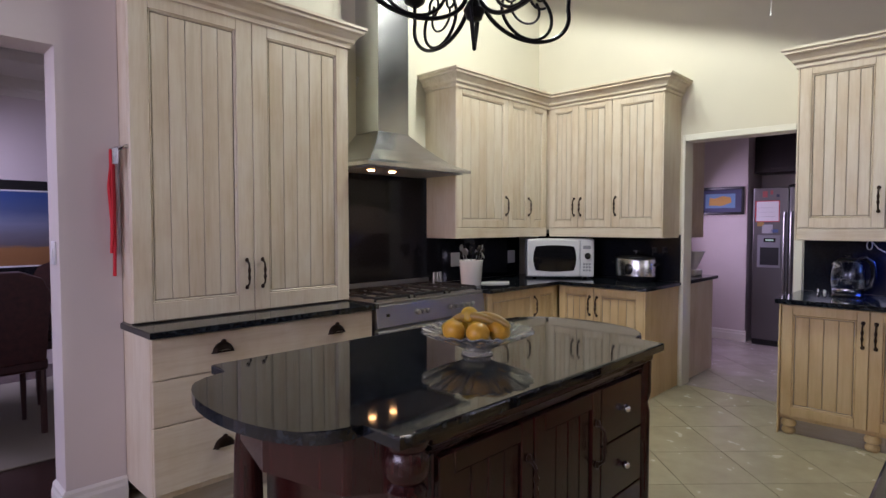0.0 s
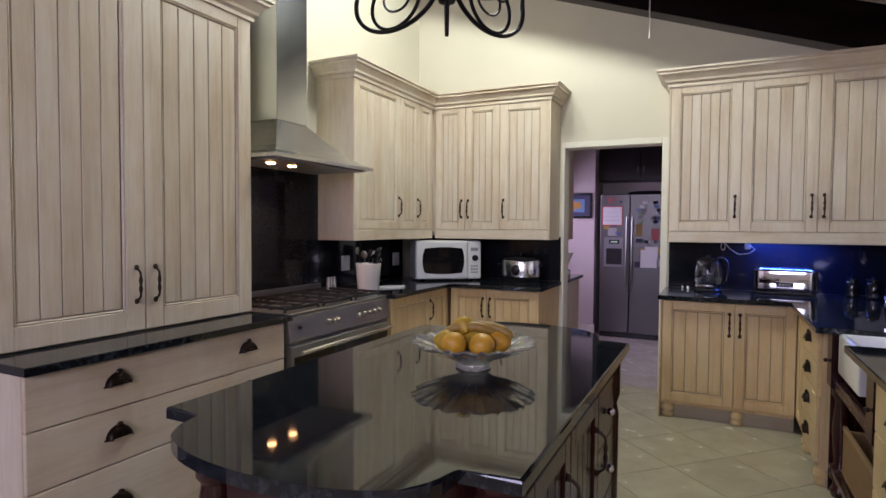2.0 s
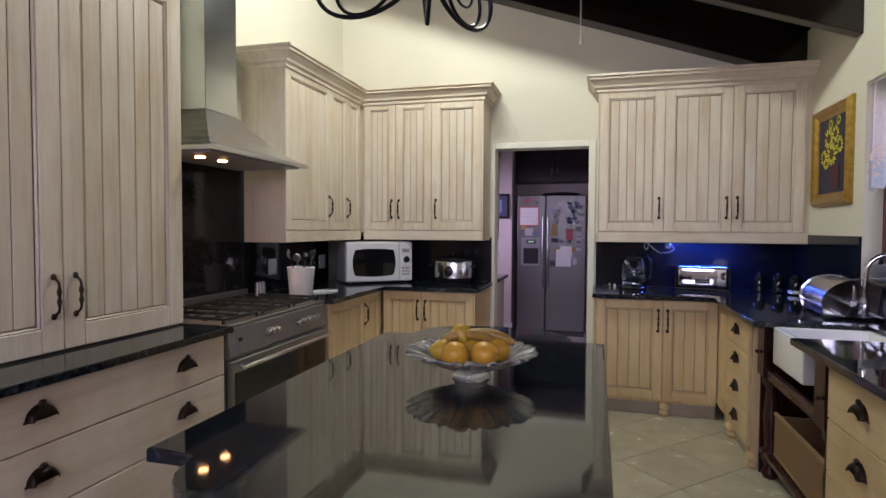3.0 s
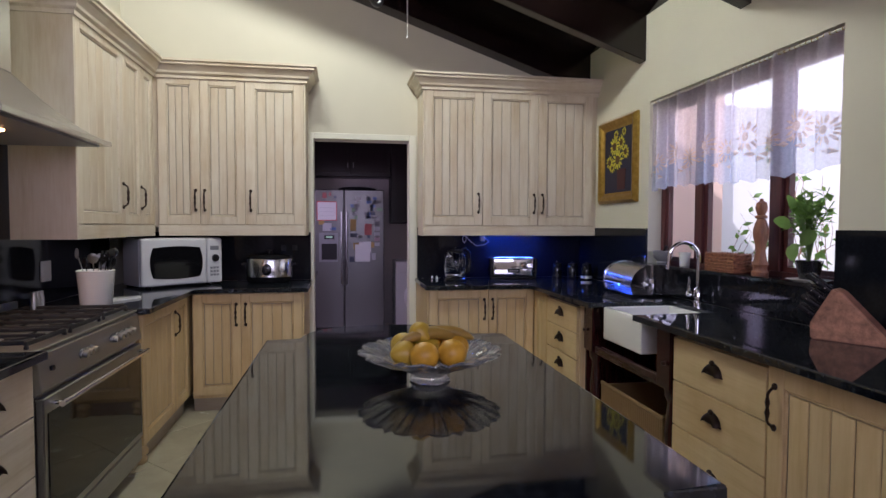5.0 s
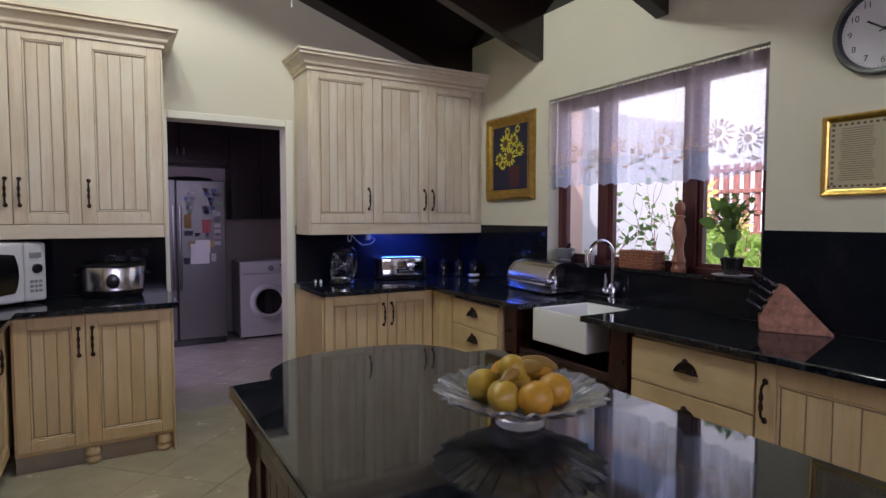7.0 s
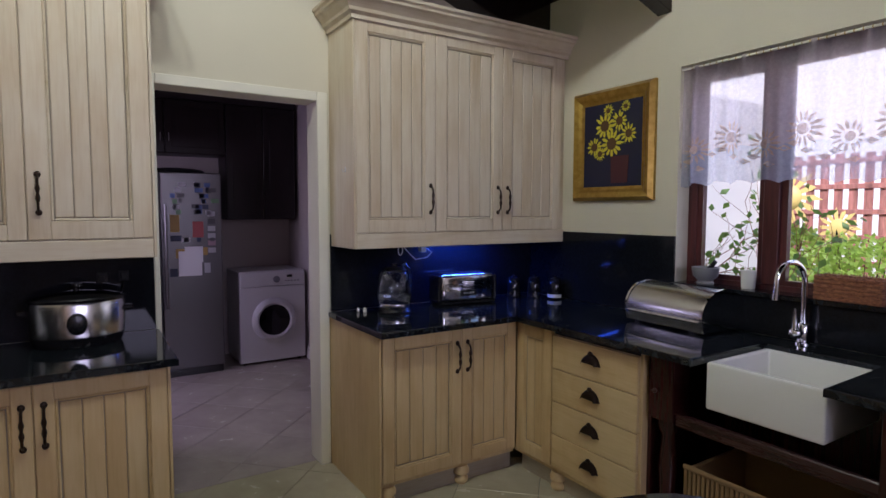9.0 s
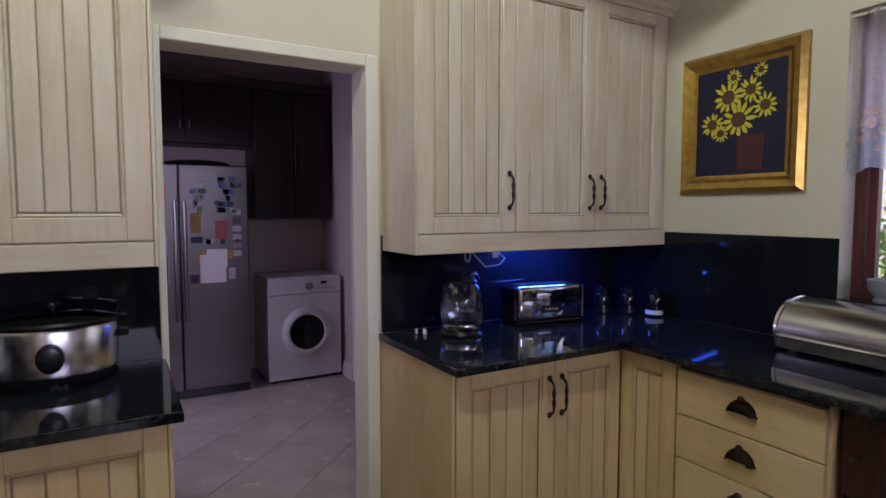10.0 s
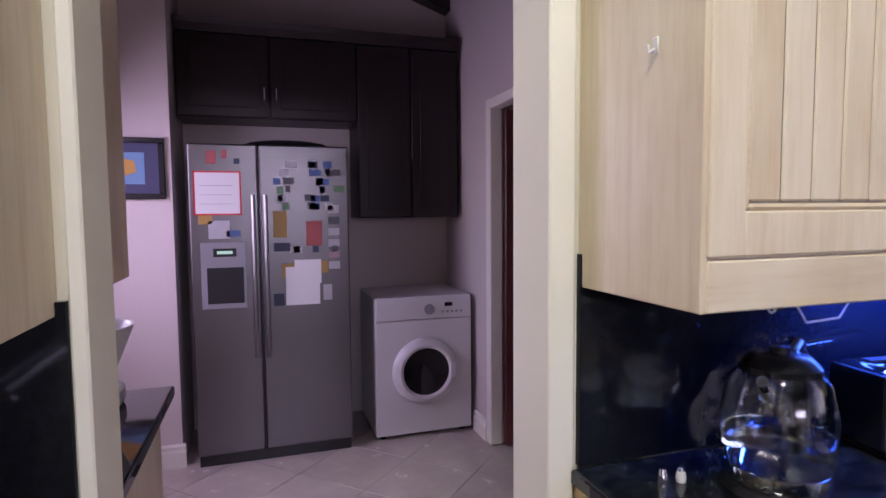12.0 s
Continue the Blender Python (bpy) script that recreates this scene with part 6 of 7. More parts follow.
for i, (dy, l) in enumerate(((0.012, 0.61), (0.028, 0.50), (-0.004, 0.44))):
    ln = thing("lanyard", "red fabric lanyard hanging from the key rail", "lanyard", pose(TX0 - 0.046 - 0.006 * i, 3.84 + dy, 1.745, 0, 0, 90), "red lanyards")
    bm = bmesh.new()
    for sg in (-1, 1):
        tube(bm, [(0, 0, 0), (0.008 * sg, -0.004, -0.08), (0.013 * sg + 0.003, 0.004 * sg, -l * 0.35), (0.009 * sg - 0.003, -0.003, -l * 0.7), (0.007 * sg, 0.0, -l)], [0.004, 0.006, 0.007, 0.006, 0.007], 6)
    part("strap", bm, M_RED, ln, "", True)
kr = thing("key_bunch", "bunch of steel keys on a long chain", "keys", pose(TX0 - 0.045, 3.775, 1.745))
part("chain", tube(bmesh.new(), [(0, 0, 0), (0, 0, -0.5)], 0.002, 6), M_GREYP, kr)
for i in range(4):
    part("key", B(-0.002 - 0.004 * i, 0.0 - 0.004 * i, -0.012 + 0.009 * i, 0.004 + 0.009 * i, -0.075, 0.0, bevel=0.001), M_STEEL, kr)

# ---- laundry ----
fr = thing("fridge_freezer", "silver side-by-side fridge freezer covered in magnets", "fridge", pose(8.0, 2.785, 0, 0, 0, -90))
FW = 0.87
FH = 1.81
part("body", B(0, FW, 0.06, 0.60, 0.03, FH - 0.01, bevel=0.006), M_GREYP, fr)
fd = part("freezer_door", B(0.003, 0.365, 0, 0.055, 0.07, FH, bevel=0.010, seg=3), M_FRIDGE, fr, "silver freezer door with ice dispenser")
rd = part("fridge_door", B(0.371, FW - 0.003, 0, 0.055, 0.07, FH, bevel=0.010, seg=3), M_FRIDGE, fr, "silver fridge door")
part("kick_plate", B(0.01, FW - 0.01, 0.03, 0.06, 0.0, 0.065), M_BLACK, fr)
for d, hx in ((fd, 0.335), (rd, 0.40)):
    bm = tube(bmesh.new(), [(hx, -0.035, 0.62), (hx, -0.05, 0.70), (hx, -0.05, 1.45), (hx, -0.035, 1.53)], 0.012, 8)
    for z in (0.63, 1.52):
        tube(bm, [(hx, 0, z), (hx, -0.035, z)], 0.009, 8)
    part("handle", bm, M_STEEL, d, "long steel bar handle", True)
ds = part("dispenser", B(0.055, 0.29, -0.006, 0.0, 0.90, 1.27, bevel=0.004), M_GREYP, fd, "grey ice and water dispenser")
for bx0, bx1, bz0, bz1, mt in ((0.085, 0.275, 0.93, 1.13, M_BLACKM), (0.12, 0.24, 1.19, 1.235, M_BLACK), (0.14, 0.22, 1.205, 1.222, M_LCD)):
    part("panel", B(bx0, bx1, -0.0085 if mt is not M_LCD else -0.010, -0.0062 if mt is not M_LCD else -0.0088, bz0, bz1), mt, ds)
mag_mats = [Mat("magnet_tint", tuple(v * 0.7 for v in c), 0.5).m for c in ((0.08, 0.14, 0.35), (0.45, 0.10, 0.10), (0.55, 0.55, 0.58), (0.10, 0.10, 0.11), (0.5, 0.32, 0.08), (0.15, 0.28, 0.15), (0.45, 0.30, 0.35), (0.03, 0.04, 0.09))]
rr = random.Random(11)


def magnet(x, z, w, h, mt, lab="small coloured fridge magnet"):
    return solo("fridge_magnet", B(7.994, 7.9995, 2.785 - x - w, 2.785 - x, z, z + h, bevel=0.001), mt, lab, "magnet", "magnets on the fridge", False)


calendar = solo("wall_planner", B(7.994, 7.9995, 2.785 - 0.275, 2.785 - 0.03, 1.42, 1.66), M_PAPER, "white planner sheet with a red edge on the freezer door", "planner", smooth=False)
part("red_edge", box(box(box(box(bmesh.new(), 7.9925, 7.9938, 2.785 - 0.275, 2.785 - 0.03, 1.42, 1.428), 7.9925, 7.9938, 2.785 - 0.275, 2.785 - 0.03, 1.652, 1.66), 7.9925, 7.9938, 2.785 - 0.275, 2.785 - 0.267, 1.428, 1.652), 7.9925, 7.9938, 2.785 - 0.038, 2.785 - 0.03, 1.428, 1.652), M_RED, calendar)
part("grid_lines", box(box(box(bmesh.new(), 7.9925, 7.9938, 2.555, 2.725, 1.48, 1.482), 7.9925, 7.9938, 2.555, 2.725, 1.53, 1.532), 7.9925, 7.9938, 2.555, 2.725, 1.58, 1.582), M_GREYP, calendar)
for x, z, w, h, k in ((0.10, 1.29, 0.11, 0.10, 2), (0.19, 1.30, 0.075, 0.035, 0), (0.10, 1.70, 0.05, 0.07, 1), (0.18, 1.73, 0.025, 0.045, 1), (0.24, 1.70, 0.03, 0.03, 7), (0.05, 1.37, 0.07, 0.05, 4),
                      (0.44, 1.29, 0.075, 0.15, 4), (0.44, 1.21, 0.09, 0.05, 7), (0.62, 1.24, 0.09, 0.14, 1), (0.48, 1.06, 0.08, 0.08, 4), (0.66, 1.08, 0.08, 0.07, 4), (0.71, 0.92, 0.05, 0.09, 2), (0.43, 0.90, 0.06, 0.07, 7)):
    magnet(x, z, w, h, mag_mats[k])
for i in range(34):
    w = rr.uniform(0.03, 0.075)
    magnet(0.44 + rr.uniform(0, 0.34), 1.44 + (i // 5) * 0.048 + rr.uniform(0, 0.01) if i < 30 else 1.2, w * 0.9, 0.038, mag_mats[rr.choice((0, 2, 3, 3, 7, 5, 2))])
for i in range(6):
    magnet(0.745, 1.10 + i * 0.065, 0.065, 0.045, mag_mats[(2, 6, 2, 2, 3, 2)[i]])
solo("note_sheet", B(7.992, 7.9935, 2.785 - 0.69, 2.785 - 0.50, 0.90, 1.12), M_PAPER, "white handwritten note pinned to the fridge door", "note", smooth=False)
solo("note_sheet", B(7.9905, 7.9918, 2.785 - 0.70, 2.785 - 0.55, 1.02, 1.16), M_PAPER, "folded white note pinned to the fridge door", "note", smooth=False)
bagt = solo("black_bag", blob(bmesh.new(), (0, 0, 0.03), (0.2, 0.25, 0.03), 16, 8), M_BLACKM, "flat black bag lying on top of the fridge", "bag")
bagt.matrix_world = pose(8.3, 2.25, FH - 0.005)

wm = thing("washing_machine", "white front-loading washing machine", "washing machine", pose(8.05, 1.765, 0, 0, 0, -90))
part("body", B(0, 0.62, 0.012, 0.55, 0.02, 0.88, bevel=0.012, seg=2), M_WPLAST, wm)
part("front_panel", B(0.004, 0.616, 0, 0.012, 0.03, 0.735, bevel=0.003), M_WPLAST, wm)
cpn = part("control_panel", B(0.004, 0.616, -0.006, 0.012, 0.74, 0.868, bevel=0.006, seg=2), M_WPLAST, wm)
part("drawer_front", B(0.02, 0.20, -0.010, -0.0062, 0.755, 0.85, bevel=0.0), M_WPLAST, cpn)
part("dial", lathe(bmesh.new(), [(0, 0), (0.032, 0), (0.030, 0.014), (0.02, 0.018), (0, 0.018)], 24, (0.34, -0.0062, 0.80), Matrix.Rotation(radians(90), 4, "X")), M_GREYP, cpn, "grey programme dial", True)
part("display", B(0.44, 0.49, -0.009, -0.0062, 0.815, 0.838), M_BLACK, cpn)
for k in range(5):
    part("button", B(0.42 + k * 0.03, 0.435 + k * 0.03, -0.009, -0.0062, 0.775, 0.787), M_GREYP, cpn)
dd = part("door", lathe(bmesh.new(), [(0.145, 0.0), (0.205, 0.0), (0.21, 0.012), (0.195, 0.038), (0.165, 0.05), (0.145, 0.035)], 44, (0.31, -0.0005, 0.42), Matrix.Rotation(radians(90), 4, "X")), M_WPLAST, wm, "round white porthole door", True)
part("porthole_glass", lathe(bmesh.new(), [(0, 0.02), (0.06, 0.022), (0.12, 0.03), (0.146, 0.036), (0.146, 0.02)], 36, (0.31, -0.0005, 0.42), Matrix.Rotation(radians(90), 4, "X")), M_GLASSB, dd, "dark porthole glass", True)
part("latch", B(0.46, 0.50, -0.055, -0.035, 0.37, 0.47, bevel=0.006), M_WPLAST, dd)
for fx in (0.05, 0.57):
    part("foot", lathe(bmesh.new(), [(0, 0), (0.02, 0), (0.02, 0.02), (0, 0.02)], 10, (fx, 0.06, 0)), M_BLACK, wm)

wm.scale = (1.015, 1, 1.02)

dc = thing("dark_wall_cupboard", "dark stained wall cupboards above the fridge and washing machine", "cupboard", pose(8.30, 2.86, 0, 0, 0, -90))
part("body", B(0.0, 1.05, 0.02, XL - 8.30, 2.0, 2.49, bevel=0.003), M_DARKCAB, dc)
part("body", B(1.052, 1.722, 0.02, XL - 8.30, 1.39, 2.49, bevel=0.003), M_DARKCAB, dc)
part("crown_moulding", sweep(bmesh.new(), [(0, 0.02), (1.722, 0.02)], [(0, 2.49), (0.02, 2.49), (0.05, 2.53), (0.06, 2.56), (0, 2.56)]), M_DARKCAB, dc)
for x0, x1, z0 in ((0.0, 0.52, 2.0), (0.525, 1.05, 2.0), (1.055, 1.40, 1.39), (1.405, 1.722, 1.39)):
    d = part("door", B(x0 + 0.003, x1 - 0.003, 0, 0.0195, z0 + 0.003, 2.485, bevel=0.004), M_DARKCAB, dc, "dark stained cupboard door")
    part("panel", B(x0 + 0.06, x1 - 0.06, -0.005, -0.0005, z0 + 0.06, 2.425, bevel=0.003), M_DARKCAB, d)
for hx in (0.49, 0.56):
    part("handle", tube(bmesh.new(), [(hx, 0, 2.10), (hx, -0.02, 2.11), (hx, -0.02, 2.18), (hx, 0, 2.19)], 0.004, 7), M_CHROME, dc, "", True)

lc = thing("laundry_base_cupboard", "cream distressed base cupboard just inside the laundry", "cupboard", pose(XW + 0.165, 2.72, 0))
part("body", B(0, 0.69, 0, 0.60, 0.0, 0.868, bevel=0.003), M_CREAM, lc)
worktop("worktop_laundry", [(XW + 0.165, 2.68), (6.56, 2.68), (6.56, 3.54), (XW + 0.165, 3.54)], "polished black granite worktop in the laundry")
lu = thing("laundry_wall_cupboard", "cream distressed wall cupboard just inside the laundry", "cupboard", pose(XW + 0.151, 2.74, 0))
part("body", B(0, 0.48, 0, 0.80, 1.27, 2.5, bevel=0.003), M_CREAM, lu)
sca = thing("kitchen_scale", "white kitchen scale with a tall clear bowl on the laundry worktop", "scale", pose(6.36, 2.88, CT))
part("base", B(-0.10, 0.10, -0.09, 0.09, 0, 0.06, bevel=0.015, seg=2), M_WPLAST, sca)
part("bowl", lathe(bmesh.new(), [(0, 0.062), (0.06, 0.062), (0.09, 0.12), (0.13, 0.22), (0.135, 0.235), (0.127, 0.235), (0.085, 0.125), (0, 0.068)], 24), M_WPLAST, sca, "pale mixing bowl", True)
lp = thing("framed_map", "dark-framed picture with a blue mount on the laundry wall", "picture", pose(8.09, 3.17, 1.675, 0, 0, -90))
bm = bmesh.new()
for a in (box(bm, -0.27, 0.27, -0.025, 0, 0.135, 0.165, bevel=0.004), box(bm, -0.27, 0.27, -0.025, 0, -0.165, -0.135, bevel=0.004), box(bm, -0.27, -0.24, -0.025, 0, -0.135, 0.135, bevel=0.004), box(bm, 0.24, 0.27, -0.025, 0, -0.135, 0.135, bevel=0.004)):
    pass
part("frame", bm, M_BLACK, lp, "black picture frame")
part("mount", B(-0.24, 0.24, -0.010, -0.002, -0.135, 0.135), Mat("slate_blue_mount", (0.055, 0.06, 0.12), 0.7).m, lp)
part("print", B(-0.17, 0.17, -0.0125, -0.0105, -0.085, 0.085), Mat("pale_blue_print", (0.15, 0.28, 0.45), 0.7).m, lp)
part("print_shape", slab(bmesh.new(), [(-0.13, -0.05), (0.02, -0.06), (0.13, -0.02), (0.12, 0.04), (0.03, 0.06), (-0.06, 0.03), (-0.12, 0.04)], 0, 0.002), Mat("orange_print", (0.5, 0.28, 0.06), 0.7).m, lp).matrix_basis = pose(0, -0.013, 0, 90, 0, 0)
ldr = thing("laundry_door", "red-brown timber door standing ajar in the laundry", "door", pose(7.77, 1.03, 0, 0, 0, -97))
part("leaf", B(0.0, 0.74, -0.04, 0.0, 0.01, 2.02, bevel=0.003), M_FRAME, ldr)
part("door_handle", tube(bmesh.new(), [(0.66, -0.04, 1.05), (0.66, -0.09, 1.05), (0.57, -0.09, 1.05)], 0.009, 8), M_CHROME, ldr, "", True)

# ---- dining room ----
dp = thing("seascape_painting", "wide dark-framed painting of a sea shore in the dining room", "picture", pose(1.72, 7.50, 1.35) @ Matrix.Diagonal((1, 1, 0.92, 1)))
bm = bmesh.new()
for a in (box(bm, -0.75, 0.70, -0.03, 0, 0.40, 0.50, bevel=0.006), box(bm, -0.75, 0.70, -0.03, 0, -0.50, -0.40, bevel=0.006), box(bm, -0.75, -0.65, -0.03, 0, -0.40, 0.40, bevel=0.006), box(bm, 0.66, 0.76, -0.03, 0, -0.50, 0.50, bevel=0.006)):
    pass
part("frame", bm, M_BLACK, dp, "black and gold picture frame")


def seascape():
    m = Mat("painted_sea_and_sand", rough=0.5)
    c = m.t.nodes.new("ShaderNodeTexCoord")
    s = m.t.nodes.new("ShaderNodeSeparateXYZ")
    m.link(c.outputs["Generated"], s.inputs[0])
    nz = m.noise(3, 5, (1, 1, 5), shift=False)
    a = m.t.nodes.new("ShaderNodeMath")
    a.operation = "MULTIPLY_ADD"
    a.inputs[1].default_value = 0.12
    m.link(nz, a.inputs[0])
    m.link(s.outputs["Z"], a.inputs[2])
    m.color(m.ramp(a.outputs[0], [(0.05, (0.22, 0.10, 0.03)), (0.30, (0.25, 0.12, 0.04)), (0.34, (0.10, 0.09, 0.10)), (0.50, (0.13, 0.13, 0.17)), (0.62, (0.16, 0.18, 0.26)), (0.80, (0.06, 0.09, 0.20)), (1.0, (0.03, 0.07, 0.22))]))
    return m.m


part("liner", box(B(-0.65, 0.66, -0.024, -0.0185, 0.385, 0.40), -0.65, 0.66, -0.024, -0.0185, -0.40, -0.385), M_PAPER, dp, "thin cream inner liner")
part("canvas", B(-0.65, 0.66, -0.018, -0.004, -0.40, 0.40), seascape(), dp, "painted sea, sky and sand")


def dining_chair(m):
    c = thing("dining_chair", "dark wooden dining chair with a padded back and seat", "chair", m, "chairs round the dining table")
    for x in (-0.22, 0.22):
        part("leg", lathe(bmesh.new(), [(0, 0), (0.014, 0), (0.018, 0.2), (0.022, 0.43), (0, 0.43)], 10, (x, 0.2, 0)), M_CHAIR, c, "", True)
        part("leg", tube(bmesh.new(), [(x, -0.21, 0), (x, -0.20, 0.45)], 0.02, 8), M_CHAIR, c, "", True)
    part("seat", B(-0.25, 0.25, -0.23, 0.23, 0.43, 0.51, bevel=0.02, seg=2), M_CHAIR, c)
    bm = bmesh.new()
    slab(bm, [(-0.23, 0), (0.23, 0), (0.25, 0.45), (0.20, 0.55), (0.08, 0.60), (-0.08, 0.60), (-0.20, 0.55), (-0.25, 0.45)], 0, 0.05, 0.008)
    b = part("backrest", bm, M_CHAIR, c)
    b.matrix_basis = pose(0, -0.20, 0.50, 98, 0, 0)
    return c


ch = dining_chair(pose(1.38, 5.45, 0, 0, 0, 6))
copy_thing(ch, pose(1.98, 6.15, 0, 0, 0, 170))
copy_thing(ch, pose(0.62, 5.5, 0, 0, 0, -12))
dt = thing("dining_table", "long dark wooden dining table", "table", pose(1.45, 6.05, 0))
part("tabletop", B(-1.1, 0.75, -0.45, 0.45, 0.72, 0.76, bevel=0.006), M_CHAIR, dt)
for x in (-1.0, 0.65):
    for y in (-0.36, 0.36):
        part("leg", B(x - 0.04, x + 0.04, y - 0.04, y + 0.04, 0, 0.72, bevel=0.006), M_CHAIR, dt)
solo("rug", B(-0.6, 2.6, 4.75, 6.9, 0.001, 0.012, bevel=0.003), Mat("pale_woven_rug", (0.22, 0.20, 0.15), 0.95).m, "pale woven rug under the dining table", "rug", smooth=False)
lsw = solo("light_switch", box(B(-0.035, 0.035, -0.008, 0, -0.055, 0.055, bevel=0.003), -0.012, 0.012, -0.012, -0.0085, -0.02, 0.02), M_WPLAST, "white light switch on the opening's edge", "light switch")
lsw.matrix_world = pose(OPEN_X1 - 0.0, YP + 0.09, 1.25, 0, 0, -90)

# ---- garden outside the window ----
# Unseen slab added to keep the sun out of the laundry opening.
setting("laundry_sun_blocker", B(6.0, 8.9, 3.71, 5.6, 2.25, 2.35), M_WHITE)
setting("ground", B(-40, 46, -60, YS - 0.17, -0.35, -0.25), Mat("paved_ground", (0.42, 0.38, 0.34), 0.9).m)
M_GWALL = wall_paint("white_wall_and_backdrop", (0.80, 0.76, 0.74))
setting("garden_wall_and_backdrop", B(5.50, 5.70, -1.05, YS - 0.17, -0.25, 2.8, bevel=0.01), M_PINKWALL)
setting("garden_wall_and_backdrop", B(5.56, 5.70, -2.7, -1.051, -0.25, 2.5, bevel=0.01), M_GWALL)
# Tall white slab added as a bright backdrop; it hides the blue sky.
setting("garden_wall_and_backdrop", B(-6, 18, -5.4, -5.2, -0.25, 4.8, bevel=0.01), M_GWALL)
fence = thing("wooden_trellis", "reddish wooden trellis screen in the garden", "trellis", pose(4.7, -3.4, -0.25))
M_TRELLIS = dark_timber("pinkish_red_wood", (0.34, 0.14, 0.11), 0.6, (9, 9, 1))
for i in range(17):
    part("slat", B(i * 0.13, i * 0.13 + 0.075, 0, 0.02, 0, 2.30, bevel=0.003), M_TRELLIS, fence)
for z in (0.4, 0.8, 1.2, 1.45, 1.7, 1.95, 2.2):
    part("rail", B(-0.03, 2.16, 0.021, 0.04, z, z + 0.05, bevel=0.003), M_TRELLIS, fence)
M_SUNPAINT = Mat("faded_yellow_metal_paint", (0.66, 0.50, 0.16), 0.5).m


def sun_ornament(at, size, h, n=14):
    """A flat face with long bent rays, on a stake."""
    o = thing("metal_sun_ornament", "yellow metal sun ornament on a stake in the garden", "garden ornament", pose(*at), "sun ornaments")
    for i in range(n):
        a = i * math.tau / n
        bm = bmesh.new()
        pts = [(0.40, a - 0.16), (0.75, a - 0.10), (1.0 if i % 2 else 0.86, a + 0.08), (0.72, a + 0.14), (0.40, a + 0.16)]
        lo = [bm.verts.new((size * r * math.cos(t), -0.02 * r, h + size * r * math.sin(t))) for r, t in pts]
        hi = [bm.verts.new((v.co.x, v.co.y + 0.008, v.co.z)) for v in lo]
        bm.faces.new(lo)
        bm.faces.new(hi[::-1])
        for k in range(5):
            bm.faces.new((lo[k], hi[k], hi[(k + 1) % 5], lo[(k + 1) % 5]))
        part("ray", bm, M_SUNPAINT, o)
    k = size / 0.3
    part("face", lathe(bmesh.new(), [(0, -0.05 * k), (0.07 * k, -0.04 * k), (0.12 * k, -0.012), (0.125 * k, 0.0), (0.11 * k, 0.014), (0, 0.014)], 24, (0, 0, h), Matrix.Rotation(radians(90), 4, "X")), M_SUNPAINT, o, "", True)
    part("stake", tube(bmesh.new(), [(0, 0.02, 0), (0, 0.02, h)], 0.01, 6), M_IRON, o)


sun_ornament((5.42, -2.75, -0.25), 0.30, 1.86)
sun_ornament((5.95, -2.85, -0.25), 0.19, 1.60)
sun_ornament((5.02, -2.85, -0.25), 0.19, 1.58)


def shrub(at, size, n, seed, mat, label, twig=False):
    r = random.Random(seed)
    s = thing("garden_shrub", label, "shrub", pose(*at))
    stems, leaves = bmesh.new(), bmesh.new()
    tube(stems, [(0, 0, 0), (0.02, 0, size[2] * 0.55)], [0.03, 0.015], 6)
    for i in range(n):
        a, h = r.uniform(0, math.tau), r.uniform(0.25, 1.0)
        rad = math.sin(math.pi * min(0.98, h * 0.8 + 0.1)) * r.uniform(0.4, 1.0)
        p = Vector((math.cos(a) * rad * size[0], math.sin(a) * rad * size[1], h * size[2]))
        if i % (1 if twig else 14) == 0:
            tube(stems, [(0, 0, size[2] * 0.2 * h), p * 0.6 + Vector((0, 0, 0.1)), p], [0.008, 0.005, 0.003], 4)
        for k in range(2 if twig else 3):
            q = p + Vector([r.uniform(-0.05, 0.05) for _ in range(3)])
            d = Vector([r.uniform(-1, 1) for _ in range(3)]).normalized()
            t = d.orthogonal().normalized()
            L, wd = r.uniform(0.04, 0.08), r.uniform(0.012, 0.022)
            v = [leaves.verts.new(e) for e in (q, q + d * L * 0.5 + t * wd, q + d * L, q + d * L * 0.5 - t * wd)]
            leaves.faces.new(v)
    part("branches", stems, M_CHAIR, s)
    part("leaves", leaves, mat, s)
    return s


for k, (sx, sy, sh, seed) in enumerate(((2.4, -1.7, 1.50, 1), (3.5, -1.9, 1.55, 2), (4.5, -2.0, 1.50, 3), (5.6, -3.0, 1.55, 5), (6.7, -2.8, 1.6, 6))):
    shrub((sx, sy, -0.25), (0.95, 0.5, sh), 1150, seed, M_LEAF2, ("leafy green garden shrub below the window", "broad green garden shrub in the bed", "bright green garden shrub before the trellis", "leafy green shrub before the trellis", "tall green garden shrub")[k])


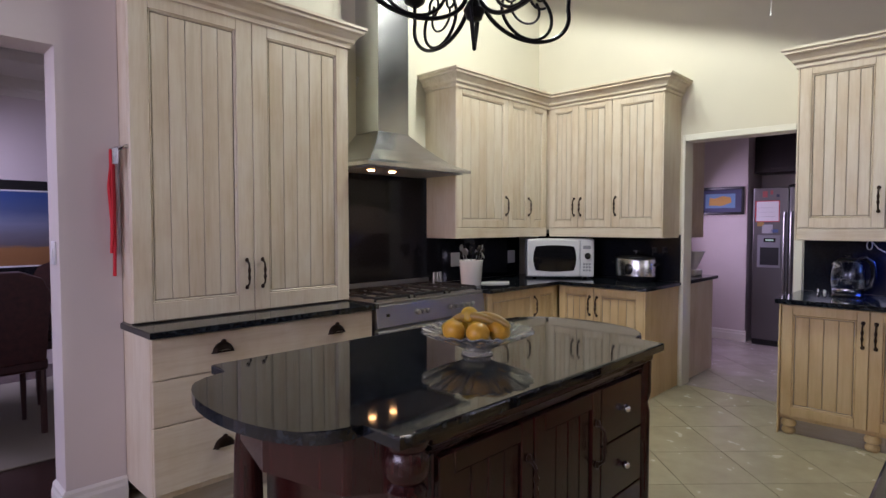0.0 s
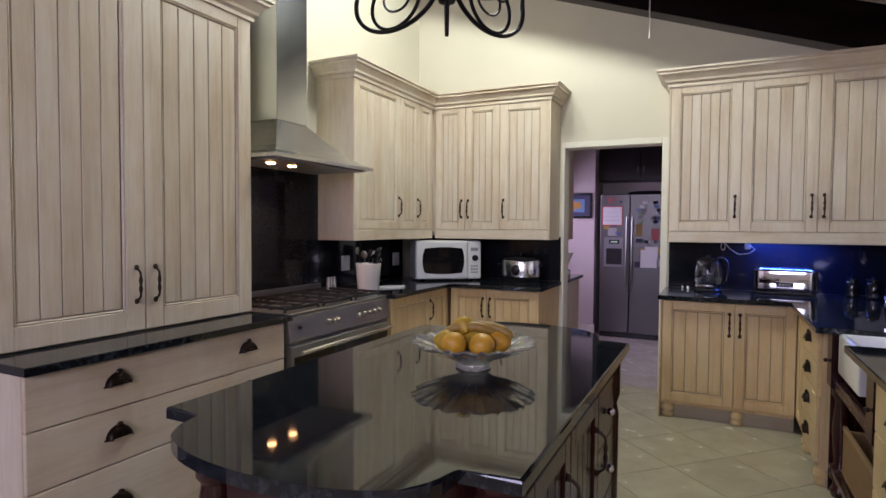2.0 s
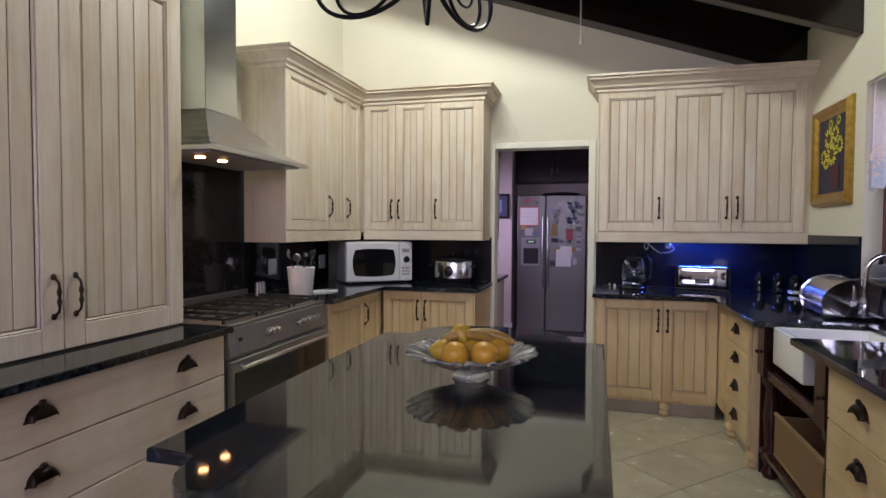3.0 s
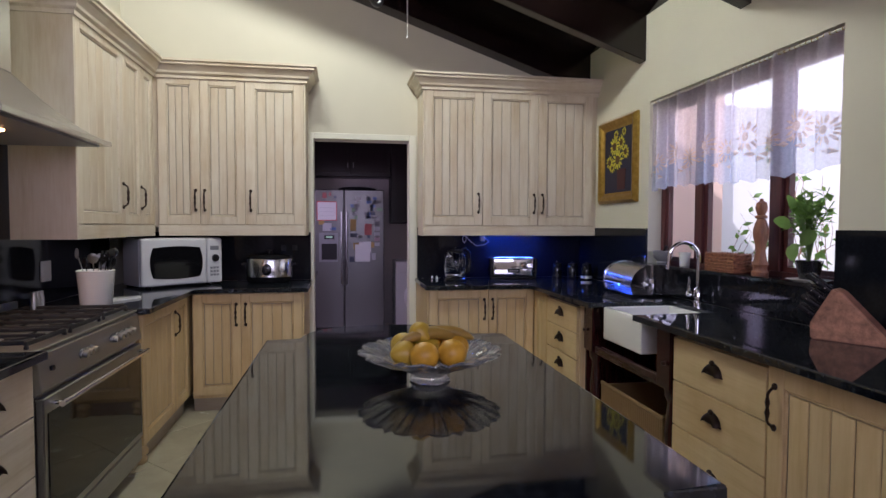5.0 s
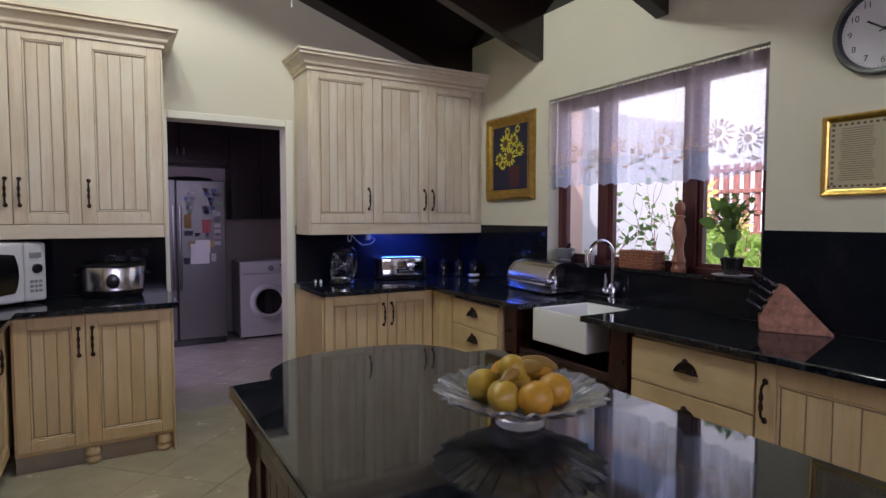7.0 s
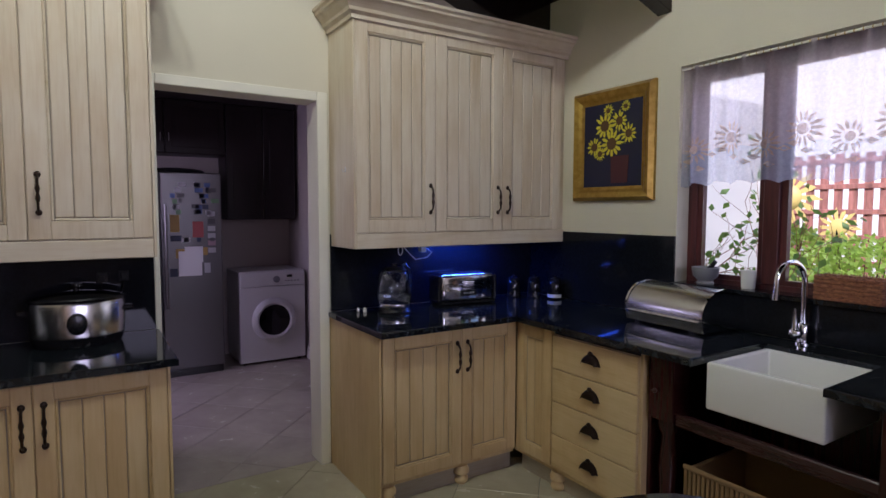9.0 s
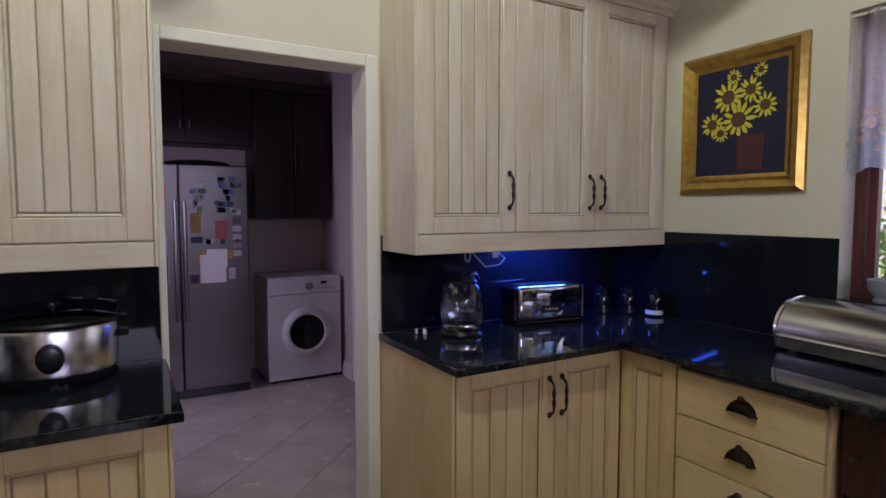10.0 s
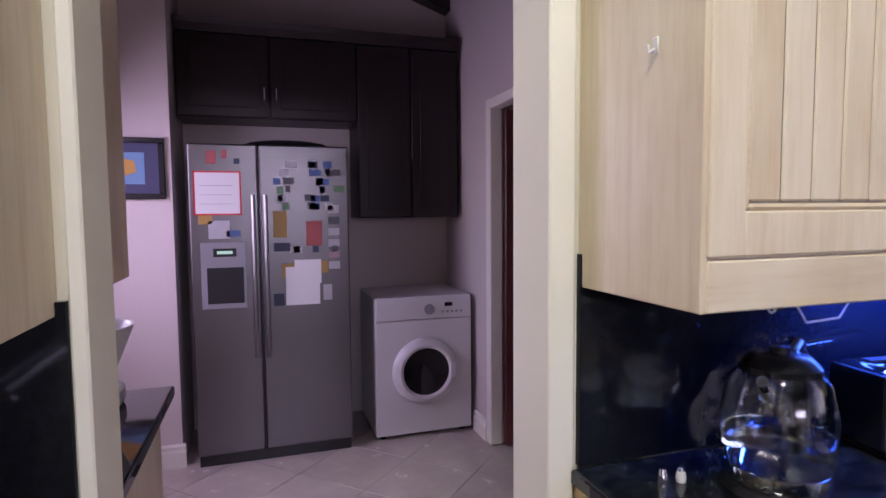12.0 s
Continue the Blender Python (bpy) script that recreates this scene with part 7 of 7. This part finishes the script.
def climber(at, seed):
    """Thin stems that fork again and again, with sparse leaves."""
    r = random.Random(seed)
    s = thing("garden_climber", "thin twiggy climber with sparse leaves against the pale garden wall", "plant", pose(*at))
    stems, leaves = bmesh.new(), bmesh.new()

    def grow(p, d, length, rad, depth):
        pts = [p]
        for _ in range(4):
            d = (d + Vector([r.uniform(-0.35, 0.35), r.uniform(-0.2, 0.2), r.uniform(-0.28, 0.30)])).normalized()
            pts.append(pts[-1] + d * length / 4)
            if depth < 2 and r.random() < 0.6:
                for _k in range(1):
                    e = Vector([r.uniform(-1, 1) for _ in range(3)]).normalized()
                    t = e.orthogonal().normalized()
                    q, L = pts[-1], r.uniform(0.05, 0.09)
                    leaves.faces.new([leaves.verts.new(w) for w in (q, q + e * L * 0.4 + t * L * 0.3, q + e * L, q + e * L * 0.4 - t * L * 0.3)])
        tube(stems, pts, [rad * (1 - 0.12 * k) for k in range(5)], 5)
        if depth:
            for k in (2, 3, 4):
                if r.random() < 0.8:
                    grow(pts[k], (d + Vector([r.uniform(-1.1, 1.1), r.uniform(-0.5, 0.5), r.uniform(-0.4, 0.8)])).normalized(), length * 0.72, rad * 0.62, depth - 1)

    for sx in (-0.2, 0.05, 0.25):
        grow(Vector((sx, 0, 0)), Vector((sx * 0.5, 0.0, 1)), 0.95, 0.009, 3)
    part("branches", stems, M_ORANGEWOOD, s)
    part("leaves", leaves, M_LEAF, s)


climber((5.12, -0.95, -0.25), 4)

# ---- floor tiles, laid on the diagonal ----
TS = 0.431
TG = 0.004


def tiles(parent, name, x0, x1, y0, y1, mat, keep, holes=()):
    """Whole tiles as pieces where keep says so; the rest, and those cut by walls, joined."""
    h = TS / 2 - TG / 2
    me = data_of("tile", box(bmesh.new(), -h, h, -h, h, -0.0055, 0.0, bevel=0.0015), mat)
    rest = bmesh.new()
    c = math.cos(math.pi / 4)
    org = Vector((5.34, 2.25 - TS * c))
    n = 0
    for i in range(-32, 33):
        for j in range(-32, 33):
            p = org + Vector(((i + j) * TS * c, (i - j) * TS * c))
            r = TS * c
            if p.x - r > x1 or p.x + r < x0 or p.y - r > y1 or p.y + r < y0:
                continue
            inside = p.x - r >= x0 and p.x + r <= x1 and p.y - r >= y0 and p.y + r <= y1
            if inside and keep(p) and n < 290:
                t = new("tile", me)
                t.matrix_basis = pose(p.x, p.y, 0, 0, 0, 45)
                t.parent = parent
                n += 1
            else:
                q = h / c
                poly = [Vector((p.x + q, p.y)), Vector((p.x, p.y + q)), Vector((p.x - q, p.y)), Vector((p.x, p.y - q))]
                for ax, lim, sg in ((0, x0, 1), (0, x1, -1), (1, y0, 1), (1, y1, -1)):
                    out = []
                    for a, b in zip(poly, poly[1:] + poly[:1]):
                        ia, ib = (a[ax] - lim) * sg >= 0, (b[ax] - lim) * sg >= 0
                        if ia:
                            out.append(a)
                        if ia != ib:
                            out.append(a.lerp(b, (lim - a[ax]) / (b[ax] - a[ax])))
                    poly = out
                    if len(poly) < 3:
                        break
                if len(poly) >= 3:
                    slab(rest, [(v.x, v.y) for v in poly], -0.0055, 0.0)
    rest_ob = part(name, rest, mat, parent)
    return tagged(rest_ob, kind="stuff")


floor = bpy.data.objects["floor"]
floor2 = bpy.data.objects["floor_laundry"]
tiles(floor, "cut_tiles", XWEST, XW + 0.07, YS, YN, M_TILE, lambda p: p.x > 0.5)
tiles(floor2, "cut_tiles", XW + 0.074, XL, 1.1, 3.55, M_TILE2, lambda p: p.y < 2.9)
